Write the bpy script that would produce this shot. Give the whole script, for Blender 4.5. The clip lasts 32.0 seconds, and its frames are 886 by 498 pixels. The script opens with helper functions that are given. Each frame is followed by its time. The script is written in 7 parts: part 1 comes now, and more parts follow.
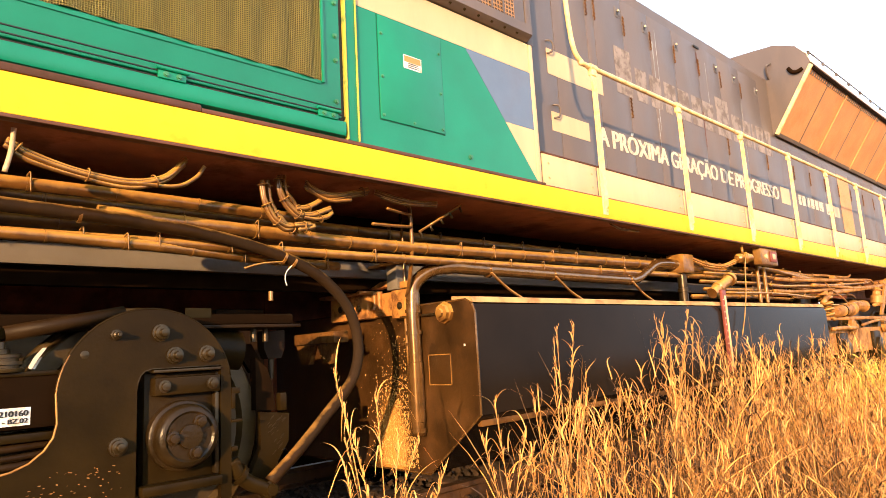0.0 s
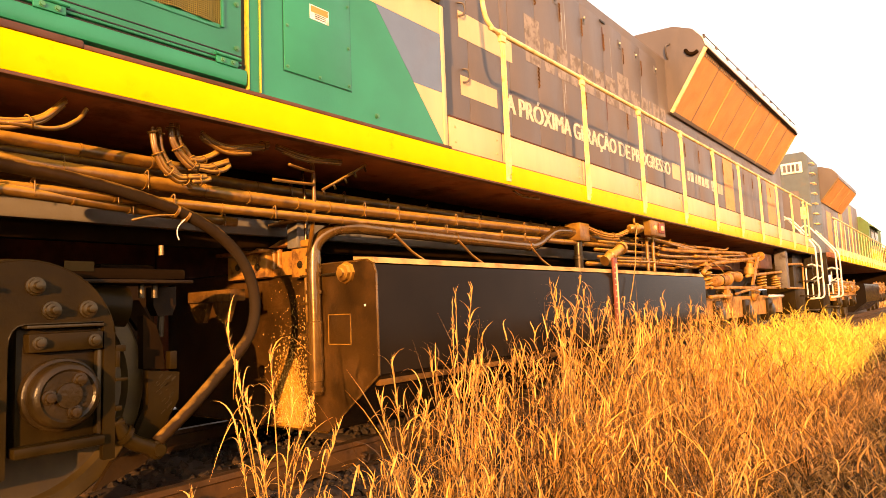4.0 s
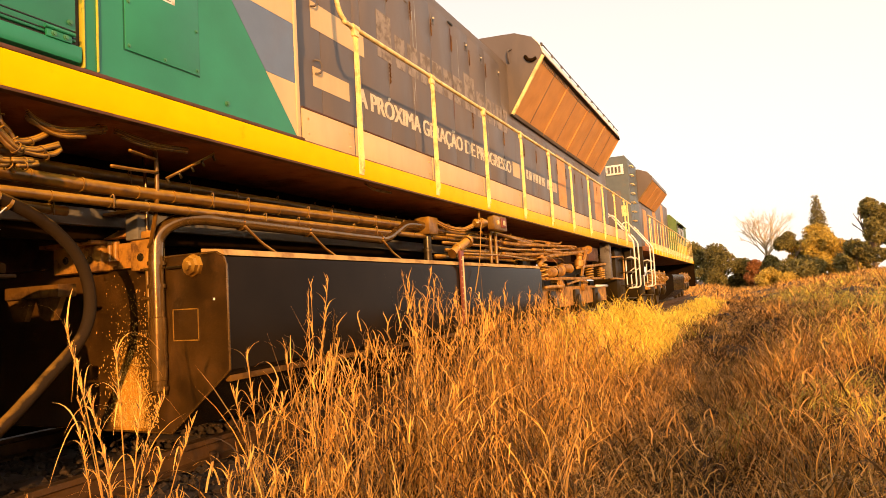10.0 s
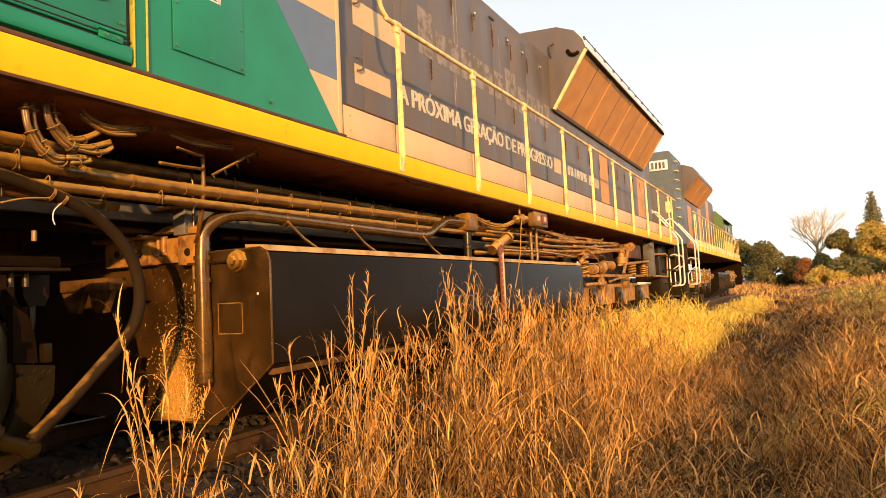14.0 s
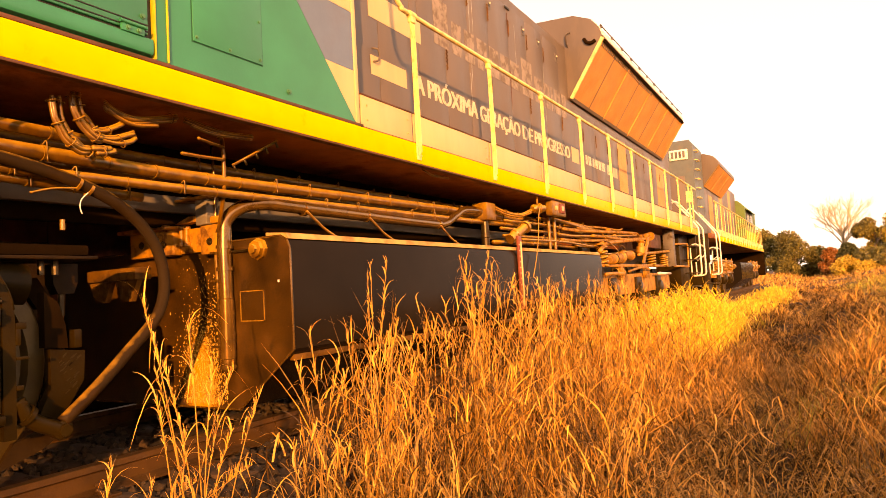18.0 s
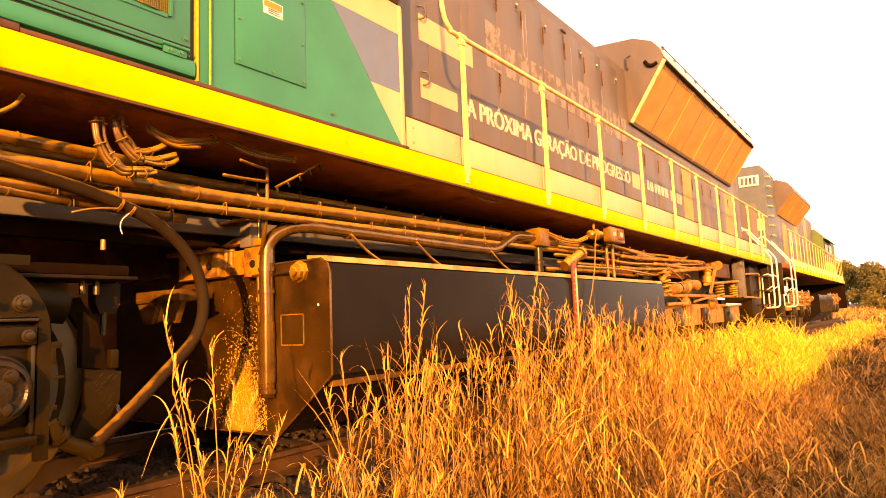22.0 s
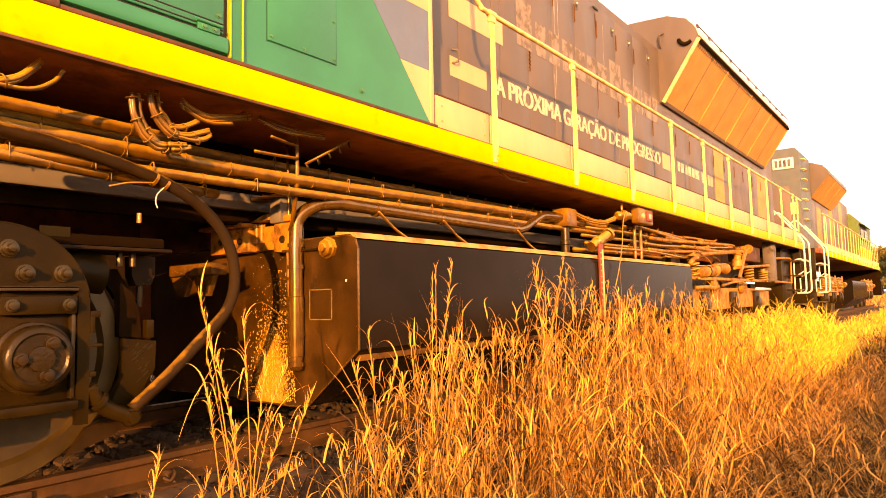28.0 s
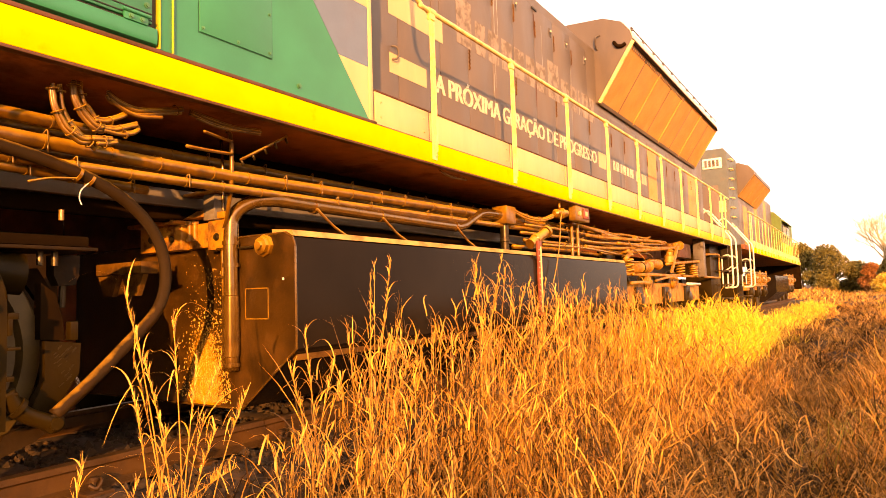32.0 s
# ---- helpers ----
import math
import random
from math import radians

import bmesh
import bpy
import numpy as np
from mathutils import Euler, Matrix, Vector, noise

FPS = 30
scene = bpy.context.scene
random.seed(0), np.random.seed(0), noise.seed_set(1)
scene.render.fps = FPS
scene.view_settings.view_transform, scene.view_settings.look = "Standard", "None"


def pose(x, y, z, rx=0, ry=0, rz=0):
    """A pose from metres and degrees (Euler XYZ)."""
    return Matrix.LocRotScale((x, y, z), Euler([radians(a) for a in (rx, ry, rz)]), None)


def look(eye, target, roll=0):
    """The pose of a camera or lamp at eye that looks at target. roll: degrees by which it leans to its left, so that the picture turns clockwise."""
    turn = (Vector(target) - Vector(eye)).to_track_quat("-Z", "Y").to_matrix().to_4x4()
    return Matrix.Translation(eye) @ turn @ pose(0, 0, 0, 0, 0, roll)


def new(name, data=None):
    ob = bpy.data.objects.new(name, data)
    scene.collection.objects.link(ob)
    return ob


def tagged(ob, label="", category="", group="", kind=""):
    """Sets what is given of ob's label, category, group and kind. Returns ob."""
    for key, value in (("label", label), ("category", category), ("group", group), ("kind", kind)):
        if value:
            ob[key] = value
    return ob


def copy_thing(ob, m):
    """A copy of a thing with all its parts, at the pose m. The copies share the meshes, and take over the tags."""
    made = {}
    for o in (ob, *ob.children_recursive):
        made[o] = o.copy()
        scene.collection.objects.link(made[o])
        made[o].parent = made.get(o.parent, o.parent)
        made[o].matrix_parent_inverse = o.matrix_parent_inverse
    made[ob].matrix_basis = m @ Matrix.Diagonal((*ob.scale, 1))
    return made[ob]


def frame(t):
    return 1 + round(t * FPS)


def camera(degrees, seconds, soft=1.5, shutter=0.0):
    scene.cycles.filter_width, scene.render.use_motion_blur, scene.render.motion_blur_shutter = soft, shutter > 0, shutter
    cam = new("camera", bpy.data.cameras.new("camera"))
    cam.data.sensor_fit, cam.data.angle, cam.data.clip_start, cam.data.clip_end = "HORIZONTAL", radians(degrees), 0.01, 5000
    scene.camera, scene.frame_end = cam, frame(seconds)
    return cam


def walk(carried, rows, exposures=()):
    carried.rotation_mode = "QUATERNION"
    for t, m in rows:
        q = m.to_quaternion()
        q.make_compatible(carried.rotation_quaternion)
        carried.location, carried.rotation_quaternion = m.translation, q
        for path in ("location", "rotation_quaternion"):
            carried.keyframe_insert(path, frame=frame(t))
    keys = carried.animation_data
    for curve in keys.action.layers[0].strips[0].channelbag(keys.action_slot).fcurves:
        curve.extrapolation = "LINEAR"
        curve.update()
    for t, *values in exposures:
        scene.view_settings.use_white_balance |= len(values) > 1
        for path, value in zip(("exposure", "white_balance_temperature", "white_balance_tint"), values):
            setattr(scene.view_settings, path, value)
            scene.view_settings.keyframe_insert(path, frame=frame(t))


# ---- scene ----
cam = camera(69.0, 32.0, soft=0.5)
PATH = [
    (0, (2.699, 0.084, 0.865), (1.262, 1.439, 1.176), -3.2),
    (0.5, (2.712, 0.089, 0.865), (1.29, 1.459, 1.181), -3.3),
    (1, (2.709, 0.094, 0.853), (1.286, 1.469, 1.144), -2.9),
    (1.5, (2.699, 0.091, 0.849), (1.263, 1.455, 1.124), -2.8),
    (2, (2.702, 0.084, 0.853), (1.277, 1.461, 1.121), -3.0),
    (2.5, (2.697, 0.08, 0.869), (1.318, 1.508, 1.111), -2.0),
    (4.5, (2.738, 0.105, 0.847), (1.57, 1.718, 1.033), -2.9),
    (5, (2.764, 0.095, 0.865), (1.688, 1.77, 1.061), -3.0),
    (5.5, (2.771, 0.092, 0.864), (1.743, 1.798, 1.038), -2.8),
    (6, (2.777, 0.074, 0.881), (1.813, 1.817, 1.054), -2.7),
    (6.5, (2.761, 0.042, 0.864), (1.849, 1.815, 1.024), -2.9),
    (7, (2.725, 0.029, 0.851), (1.825, 1.808, 1.014), -3.3),
    (7.5, (2.707, 0.019, 0.851), (1.821, 1.805, 1.006), -3.5),
    (8, (2.703, 0.018, 0.852), (1.831, 1.81, 1.023), -3.8),
    (8.5, (2.718, 0.0, 0.859), (1.834, 1.787, 1.022), -3.2),
    (9, (2.72, 0.0, 0.849), (1.848, 1.793, 0.998), -3.1),
    (9.5, (2.728, 0.002, 0.859), (1.879, 1.807, 1.003), -3.4),
    (10, (2.719, 0.006, 0.838), (1.877, 1.815, 0.98), -3.3),
    (10.5, (2.717, 0.003, 0.845), (1.868, 1.807, 1.002), -3.3),
    (11, (2.719, -0.001, 0.843), (1.854, 1.794, 1.015), -3.5),
    (11.5, (2.718, -0.006, 0.837), (1.829, 1.777, 1.009), -3.3),
    (12, (2.712, -0.003, 0.835), (1.808, 1.775, 0.983), -2.8),
    (12.5, (2.708, 0.001, 0.841), (1.795, 1.775, 0.984), -2.6),
    (13, (2.71, 0.006, 0.836), (1.772, 1.767, 0.972), -3.2),
    (13.5, (2.715, 0.008, 0.838), (1.771, 1.765, 0.989), -3.2),
    (14, (2.711, 0.013, 0.845), (1.759, 1.767, 0.98), -2.7),
    (14.5, (2.706, 0.011, 0.856), (1.756, 1.766, 0.983), -2.4),
    (16.5, (2.727, -0.005, 0.845), (1.776, 1.751, 0.959), -2.6),
    (17, (2.726, -0.005, 0.813), (1.736, 1.73, 0.917), -2.5),
    (17.5, (2.74, -0.021, 0.797), (1.726, 1.701, 0.887), -3.4),
    (18, (2.737, -0.013, 0.788), (1.732, 1.712, 0.91), -3.3),
    (18.5, (2.759, -0.024, 0.793), (1.743, 1.694, 0.92), -2.7),
    (19, (2.751, -0.024, 0.78), (1.701, 1.673, 0.918), -3.2),
    (19.5, (2.663, -0.02, 0.79), (1.638, 1.693, 0.914), -3.4),
    (20, (2.611, -0.029, 0.775), (1.749, 1.775, 0.775), -3.6),
    (20.5, (2.632, 0.069, 0.765), (1.594, 1.778, 0.785), -3.0),
    (21, (2.683, 0.139, 0.762), (1.494, 1.745, 0.859), -2.6),
    (21.5, (2.702, 0.192, 0.746), (1.507, 1.786, 0.926), -3.1),
    (22, (2.75, 0.176, 0.774), (1.592, 1.793, 0.991), -2.3),
    (22.5, (2.763, 0.182, 0.764), (1.645, 1.827, 0.974), -2.5),
    (23, (2.754, 0.185, 0.766), (1.599, 1.807, 0.949), -2.8),
    (23.5, (2.756, 0.165, 0.771), (1.541, 1.744, 0.951), -1.7),
    (24, (2.751, 0.174, 0.756), (1.52, 1.742, 0.925), -1.7),
    (24.5, (2.741, 0.178, 0.76), (1.487, 1.727, 0.928), -1.9),
    (25, (2.75, 0.175, 0.768), (1.523, 1.746, 0.933), -1.7),
    (25.5, (2.763, 0.171, 0.759), (1.548, 1.747, 0.956), -2.2),
    (27.5, (2.754, 0.148, 0.761), (1.542, 1.728, 0.949), -1.6),
    (28, (2.758, 0.152, 0.764), (1.532, 1.724, 0.92), -1.2),
    (28.5, (2.761, 0.151, 0.758), (1.535, 1.722, 0.92), -1.1),
    (29, (2.768, 0.144, 0.771), (1.571, 1.74, 0.91), -1.0),
    (29.5, (2.771, 0.149, 0.773), (1.59, 1.757, 0.917), -1.1),
    (30, (2.766, 0.142, 0.777), (1.589, 1.751, 0.93), -1.3),
    (30.5, (2.759, 0.153, 0.772), (1.594, 1.771, 0.926), -1.1),
    (31, (2.761, 0.166, 0.764), (1.628, 1.807, 0.923), -1.4),
    (31.5, (2.782, 0.159, 0.77), (1.687, 1.827, 0.912), -1.4),
    (32, (2.777, 0.162, 0.767), (1.695, 1.838, 0.909), -1.7),
]
EXPOSURES = [
    (0, 1.10, 5000, 12), (2.5, 1.12, 5800, 17), (4.5, 0.92, 7200, 25), (6, 0.66, 7800, 27), (9, 0.43, 7500, 23), (11, 0.34, 5900, 11),
    (13, 0.30, 5600, 8), (14.5, 0.36, 5900, 10), (16.5, 0.6, 7900, 27), (19, 0.93, 9300, 38), (21, 1.12, 9500, 38), (23, 1.08, 8500, 34), (25, 1.10, 7500, 27), (28, 1.1, 8700, 36), (32, 1.1, 8900, 37),
]
walk(cam, [(t, look(eye, target, roll)) for t, eye, target, roll in PATH], EXPOSURES)

# ---- world, sun, exposure ----
SUN_EL, SUN_AZ = 8.4, 145.8
world = bpy.data.worlds.new("sky")
scene.world = world
world.use_nodes = True
wn = world.node_tree.nodes
sky = wn.new("ShaderNodeTexSky")
sky.sky_type, sky.sun_disc = "NISHITA", False
sky.sun_elevation, sky.sun_rotation = radians(SUN_EL), radians(SUN_AZ)
sky.air_density, sky.dust_density, sky.ozone_density = 0.8, 4.0, 0.5
# bright haze, thickest at the horizon
haze = wn.new("ShaderNodeMix")
haze.data_type = "RGBA"
haze.inputs[7].default_value = (9.6, 8.7, 7.2, 1)
up = wn.new("ShaderNodeSeparateXYZ")
world.node_tree.links.new(wn.new("ShaderNodeTexCoord").outputs["Generated"], up.inputs[0])
thin = wn.new("ShaderNodeMapRange")
thin.inputs[1].default_value, thin.inputs[2].default_value, thin.inputs[3].default_value, thin.inputs[4].default_value = 0.05, 0.55, 0.78, 0.50
world.node_tree.links.new(up.outputs["Z"], thin.inputs[0])
world.node_tree.links.new(thin.outputs[0], haze.inputs["Factor"])
world.node_tree.links.new(sky.outputs[0], haze.inputs[6])
world.node_tree.links.new(haze.outputs[2], wn["Background"].inputs[0])
wn["Background"].inputs[1].default_value = 0.13
sun = new("sun", bpy.data.lights.new("sun", "SUN"))
sun.data.energy, sun.data.angle, sun.data.color = 5.0, radians(0.6), (1.0, 0.52, 0.155)
a, e = radians(SUN_AZ), radians(SUN_EL)
sun.matrix_world = look(Vector((math.sin(a) * math.cos(e), math.cos(a) * math.cos(e), math.sin(e))) * 40, (0, 0, 0))


# ---- materials ----
def material(name, base, rough=0.6, metal=0.0, vary=0.25, scale=6.0, bump=0.0, bump_scale=60.0, dirt=None, dirt_amount=0.4,
             dirt_scale=2.5, dirt_edge=0.12, coat=0.0, translucent=0.0, spec=0.5, stretch=(1, 1, 1), island=0.0, object_vary=0.0):
    """A painted, rusty or natural surface: base colour with grain, patches of dirt and fine relief."""
    m = bpy.data.materials.new(name)
    m.use_nodes = True
    n, l = m.node_tree.nodes, m.node_tree.links
    b = n["Principled BSDF"]
    geo = n.new("ShaderNodeNewGeometry")
    sc = n.new("ShaderNodeMapping")
    sc.inputs["Scale"].default_value = stretch
    l.new(geo.outputs["Position"], sc.inputs["Vector"])
    big = n.new("ShaderNodeTexNoise")
    big.inputs["Scale"].default_value, big.inputs["Detail"].default_value = scale, 6
    l.new(sc.outputs[0], big.inputs["Vector"])
    ramp = n.new("ShaderNodeMapRange")
    ramp.inputs[1].default_value, ramp.inputs[2].default_value = 0.3, 0.7
    ramp.inputs[3].default_value, ramp.inputs[4].default_value = 1 - vary, 1 + vary
    l.new(big.outputs[0], ramp.inputs[0])
    mul = n.new("ShaderNodeVectorMath")
    mul.operation = "SCALE"
    mul.inputs[0].default_value = base
    l.new(ramp.outputs[0], mul.inputs[3])
    colour = mul.outputs[0]
    rand = None
    if island:
        rand, amount = geo.outputs["Random Per Island"], island
    elif object_vary:
        rand, amount = n.new("ShaderNodeObjectInfo").outputs["Random"], object_vary
    if rand:
        r2 = n.new("ShaderNodeMapRange")
        r2.inputs[3].default_value, r2.inputs[4].default_value = 1 - amount, 1 + amount
        l.new(rand, r2.inputs[0])
        m2 = n.new("ShaderNodeVectorMath")
        m2.operation = "SCALE"
        l.new(colour, m2.inputs[0])
        l.new(r2.outputs[0], m2.inputs[3])
        colour = m2.outputs[0]
    rough_out = None
    if dirt:
        d = n.new("ShaderNodeTexNoise")
        d.inputs["Scale"].default_value, d.inputs["Detail"].default_value, d.inputs["Roughness"].default_value = dirt_scale, 10, 0.65
        l.new(sc.outputs[0], d.inputs["Vector"])
        dr = n.new("ShaderNodeMapRange")
        dr.inputs[1].default_value, dr.inputs[2].default_value = 0.62 - 0.3 * dirt_amount, 0.62 - 0.3 * dirt_amount + dirt_edge
        l.new(d.outputs[0], dr.inputs[0])
        mix = n.new("ShaderNodeMix")
        mix.data_type = "RGBA"
        l.new(dr.outputs[0], mix.inputs["Factor"])
        l.new(colour, mix.inputs[6])
        mix.inputs[7].default_value = (*dirt, 1)
        colour = mix.outputs[2]
        rr = n.new("ShaderNodeMapRange")
        rr.inputs[3].default_value, rr.inputs[4].default_value = rough, min(1, rough + 0.35)
        l.new(dr.outputs[0], rr.inputs[0])
        rough_out = rr.outputs[0]
    l.new(colour, b.inputs["Base Color"])
    b.inputs["Roughness"].default_value, b.inputs["Metallic"].default_value = rough, metal
    b.inputs["Specular IOR Level"].default_value = spec
    if rough_out:
        l.new(rough_out, b.inputs["Roughness"])
    b.inputs["Coat Weight"].default_value = coat
    if bump:
        f = n.new("ShaderNodeTexNoise")
        f.inputs["Scale"].default_value, f.inputs["Detail"].default_value = bump_scale, 4
        l.new(sc.outputs[0], f.inputs["Vector"])
        bn = n.new("ShaderNodeBump")
        bn.inputs["Strength"].default_value, bn.inputs["Distance"].default_value = bump, 0.01
        l.new(f.outputs[0], bn.inputs["Height"])
        l.new(bn.outputs[0], b.inputs["Normal"])
    if translucent:
        t = n.new("ShaderNodeBsdfTranslucent")
        l.new(colour, t.inputs[0])
        s = n.new("ShaderNodeMixShader")
        s.inputs[0].default_value = translucent
        l.new(b.outputs[0], s.inputs[1])
        l.new(t.outputs[0], s.inputs[2])
        l.new(s.outputs[0], n["Material Output"].inputs[0])
    return m


GREEN = material("green_paint", (0.012, 0.215, 0.115), 0.38, vary=0.10, scale=3, dirt=(0.022, 0.20, 0.11), dirt_amount=0.25, dirt_scale=1.6, dirt_edge=0.4, bump=0.05, coat=0.2)
YELLOW = material("yellow_paint", (0.84, 0.50, 0.001), 0.30, vary=0.05, spec=0.02, dirt=(0.72, 0.40, 0.002), dirt_amount=0.15, dirt_scale=5, bump=0.05)
RAIL_YELLOW = material("rail_yellow", (0.87, 0.69, 0.31), 0.42, vary=0.12, scale=14, dirt=(0.66, 0.46, 0.20), dirt_amount=0.45, dirt_scale=9, bump=0.15)
BEIGE = material("faded_beige_paint", (0.62, 0.45, 0.245), 0.5, vary=0.08, dirt=(0.50, 0.355, 0.21), dirt_amount=0.35, dirt_scale=3, dirt_edge=0.35, bump=0.06, stretch=(1, 1, 0.3))
BLUEGREY = material("blue_grey_paint", (0.125, 0.175, 0.285), 0.45, vary=0.06, dirt=(0.15, 0.17, 0.24), dirt_amount=0.3, dirt_edge=0.35, bump=0.05)
HOOD = material("hood_grey_paint", (0.125, 0.10, 0.092), 0.42, vary=0.14, scale=2.0, dirt=(0.185, 0.14, 0.115), dirt_amount=0.45, dirt_scale=1.4, dirt_edge=0.3, bump=0.06, stretch=(1, 1, 0.35))
FLARE = material("radiator_mesh_panel", (0.60, 0.29, 0.085), 0.55, vary=0.12, scale=3, dirt=(0.45, 0.20, 0.056), dirt_amount=0.4, dirt_scale=1.8, dirt_edge=0.5, bump=0.4, bump_scale=110)
BROWN = material("red_brown_primer", (0.10, 0.036, 0.015), 0.6, vary=0.2, dirt=(0.07, 0.032, 0.014), dirt_amount=0.4, bump=0.1)
UNDER = material("sooty_underframe", (0.22, 0.068, 0.020), 0.6, vary=0.3, dirt=(0.13, 0.042, 0.013), dirt_amount=0.3, bump=0.15)
PIPE = material("dusty_conduit", (0.13, 0.058, 0.0065), 0.28, 0.0, vary=0.4, scale=9, dirt=(0.05, 0.021, 0.003), dirt_amount=0.5, dirt_scale=6, dirt_edge=0.25, bump=0.12, spec=0.5, coat=0.1)
TAGGED = material("faded_tag", (0.016, 0.012, 0.003), 0.7, vary=0.2, spec=0.1)
DUSTY = material("thick_dust", (0.50, 0.31, 0.11), 0.9, vary=0.25, scale=6, dirt=(0.30, 0.15, 0.05), dirt_amount=0.4, dirt_scale=5, bump=0.2)
VENT = material("greasy_vent_pipe", (0.17, 0.088, 0.020), 0.20, 0.55, vary=0.3, scale=9, dirt=(0.06, 0.030, 0.008), dirt_amount=0.28, dirt_scale=6, dirt_edge=0.3, bump=0.05, coat=0.6)
HOSE = material("dusty_rubber_hose", (0.026, 0.0125, 0.0026), 0.50, vary=0.3, scale=12, dirt=(0.026, 0.015, 0.006), dirt_amount=0.45, bump=0.15, spec=0.12)
TANK = material("tank_black_paint", (0.014, 0.010, 0.007), 0.20, vary=0.25, scale=1.5, dirt=(0.020, 0.013, 0.007), dirt_amount=0.12, dirt_scale=1.1, dirt_edge=0.5, bump=0.03, spec=0.045)
TANK_END = material("tank_end_rusty_paint", (0.040, 0.0185, 0.0028), 0.36, vary=0.5, scale=4, dirt=(0.105, 0.045, 0.0055), dirt_amount=0.4, dirt_scale=3.5, dirt_edge=0.3, bump=0.15)
def dusted(m, centre, reach, colour):
    """Adds a fan of dried dust thrown on to a plate: strongest at its centre, broken up by grain."""
    n, l = m.node_tree.nodes, m.node_tree.links
    b = n["Principled BSDF"]
    under_colour = b.inputs["Base Color"].links[0].from_socket
    geo = n.new("ShaderNodeNewGeometry")
    off = n.new("ShaderNodeVectorMath")
    off.operation = "SUBTRACT"
    off.inputs[1].default_value = centre
    l.new(geo.outputs["Position"], off.inputs[0])
    div = n.new("ShaderNodeVectorMath")
    div.operation = "DIVIDE"
    div.inputs[1].default_value = reach
    l.new(off.outputs[0], div.inputs[0])
    ln = n.new("ShaderNodeVectorMath")
    ln.operation = "LENGTH"
    l.new(div.outputs[0], ln.inputs[0])
    fall = n.new("ShaderNodeMapRange")
    fall.inputs[1].default_value, fall.inputs[2].default_value, fall.inputs[3].default_value, fall.inputs[4].default_value = 0.0, 1.0, 0.75, -0.15
    l.new(ln.outputs["Value"], fall.inputs[0])
    grain = n.new("ShaderNodeTexNoise")
    grain.inputs["Scale"].default_value, grain.inputs["Detail"].default_value, grain.inputs["Roughness"].default_value = 70, 8, 0.8
    l.new(geo.outputs["Position"], grain.inputs["Vector"])
    add = n.new("ShaderNodeMath")
    add.operation = "ADD"
    l.new(fall.outputs[0], add.inputs[0])
    l.new(grain.outputs[0], add.inputs[1])
    cut = n.new("ShaderNodeMapRange")
    cut.inputs[1].default_value, cut.inputs[2].default_value = 0.78, 1.02
    l.new(add.outputs[0], cut.inputs[0])
    mix = n.new("ShaderNodeMix")
    mix.data_type = "RGBA"
    l.new(cut.outputs[0], mix.inputs["Factor"])
    l.new(under_colour, mix.inputs[6])
    mix.inputs[7].default_value = (*colour, 1)
    l.new(mix.outputs[2], b.inputs["Base Color"])


def lit_dust_top(m, colour, lo, hi):
    """Paints upward faces in the bright tone of lit dust, thinned by grain."""
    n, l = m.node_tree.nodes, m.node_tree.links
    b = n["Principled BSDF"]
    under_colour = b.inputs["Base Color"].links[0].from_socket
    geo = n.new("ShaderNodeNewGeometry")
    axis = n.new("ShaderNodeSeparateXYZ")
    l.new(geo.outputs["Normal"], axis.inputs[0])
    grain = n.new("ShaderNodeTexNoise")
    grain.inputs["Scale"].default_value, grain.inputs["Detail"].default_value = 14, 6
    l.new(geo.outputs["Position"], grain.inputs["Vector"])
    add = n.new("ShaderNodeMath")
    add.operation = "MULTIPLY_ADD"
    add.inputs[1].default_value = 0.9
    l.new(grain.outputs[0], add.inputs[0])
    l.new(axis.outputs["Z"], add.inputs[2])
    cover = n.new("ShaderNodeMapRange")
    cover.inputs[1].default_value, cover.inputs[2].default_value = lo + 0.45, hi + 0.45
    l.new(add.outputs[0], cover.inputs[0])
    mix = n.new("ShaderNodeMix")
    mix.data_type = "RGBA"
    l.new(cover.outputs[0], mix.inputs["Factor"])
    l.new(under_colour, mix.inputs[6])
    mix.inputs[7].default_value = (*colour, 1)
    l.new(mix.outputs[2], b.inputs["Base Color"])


# lit tops of the conduits and hose are put into the base colour
lit_dust_top(PIPE, (0.58, 0.32, 0.045), -0.25, 0.75)
lit_dust_top(HOSE, (0.40, 0.21, 0.033), 0.48, 1.05)
dusted(TANK_END, (-0.88, 2.9, 0.24), (0.34, 1.0, 0.70), (0.54, 0.25, 0.025))
BRACKET = material("rusty_bracket", (0.44, 0.205, 0.030), 0.45, vary=0.35, scale=9, dirt=(0.15, 0.062, 0.012), dirt_amount=0.4, dirt_scale=8, bump=0.2)
GEAR = material("orange_dusted_gear", (0.40, 0.195, 0.030), 0.5, vary=0.4, scale=7, dirt=(0.12, 0.048, 0.010), dirt_amount=0.5, dirt_scale=5, dirt_edge=0.25, bump=0.25)
SPLATTER = material("dried_mud", (0.50, 0.29, 0.06), 0.9, vary=0.3, scale=30, bump=0.6, island=0.25)
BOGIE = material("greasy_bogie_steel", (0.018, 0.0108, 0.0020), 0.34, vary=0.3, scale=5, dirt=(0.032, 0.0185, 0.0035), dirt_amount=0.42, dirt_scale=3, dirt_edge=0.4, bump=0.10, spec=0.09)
CAP = material("oily_cast_steel", (0.022, 0.0135, 0.0040), 0.28, 0.0, vary=0.35, scale=12, dirt=(0.036, 0.019, 0.004), dirt_amount=0.4, dirt_scale=9, dirt_edge=0.3, bump=0.22, spec=0.24)
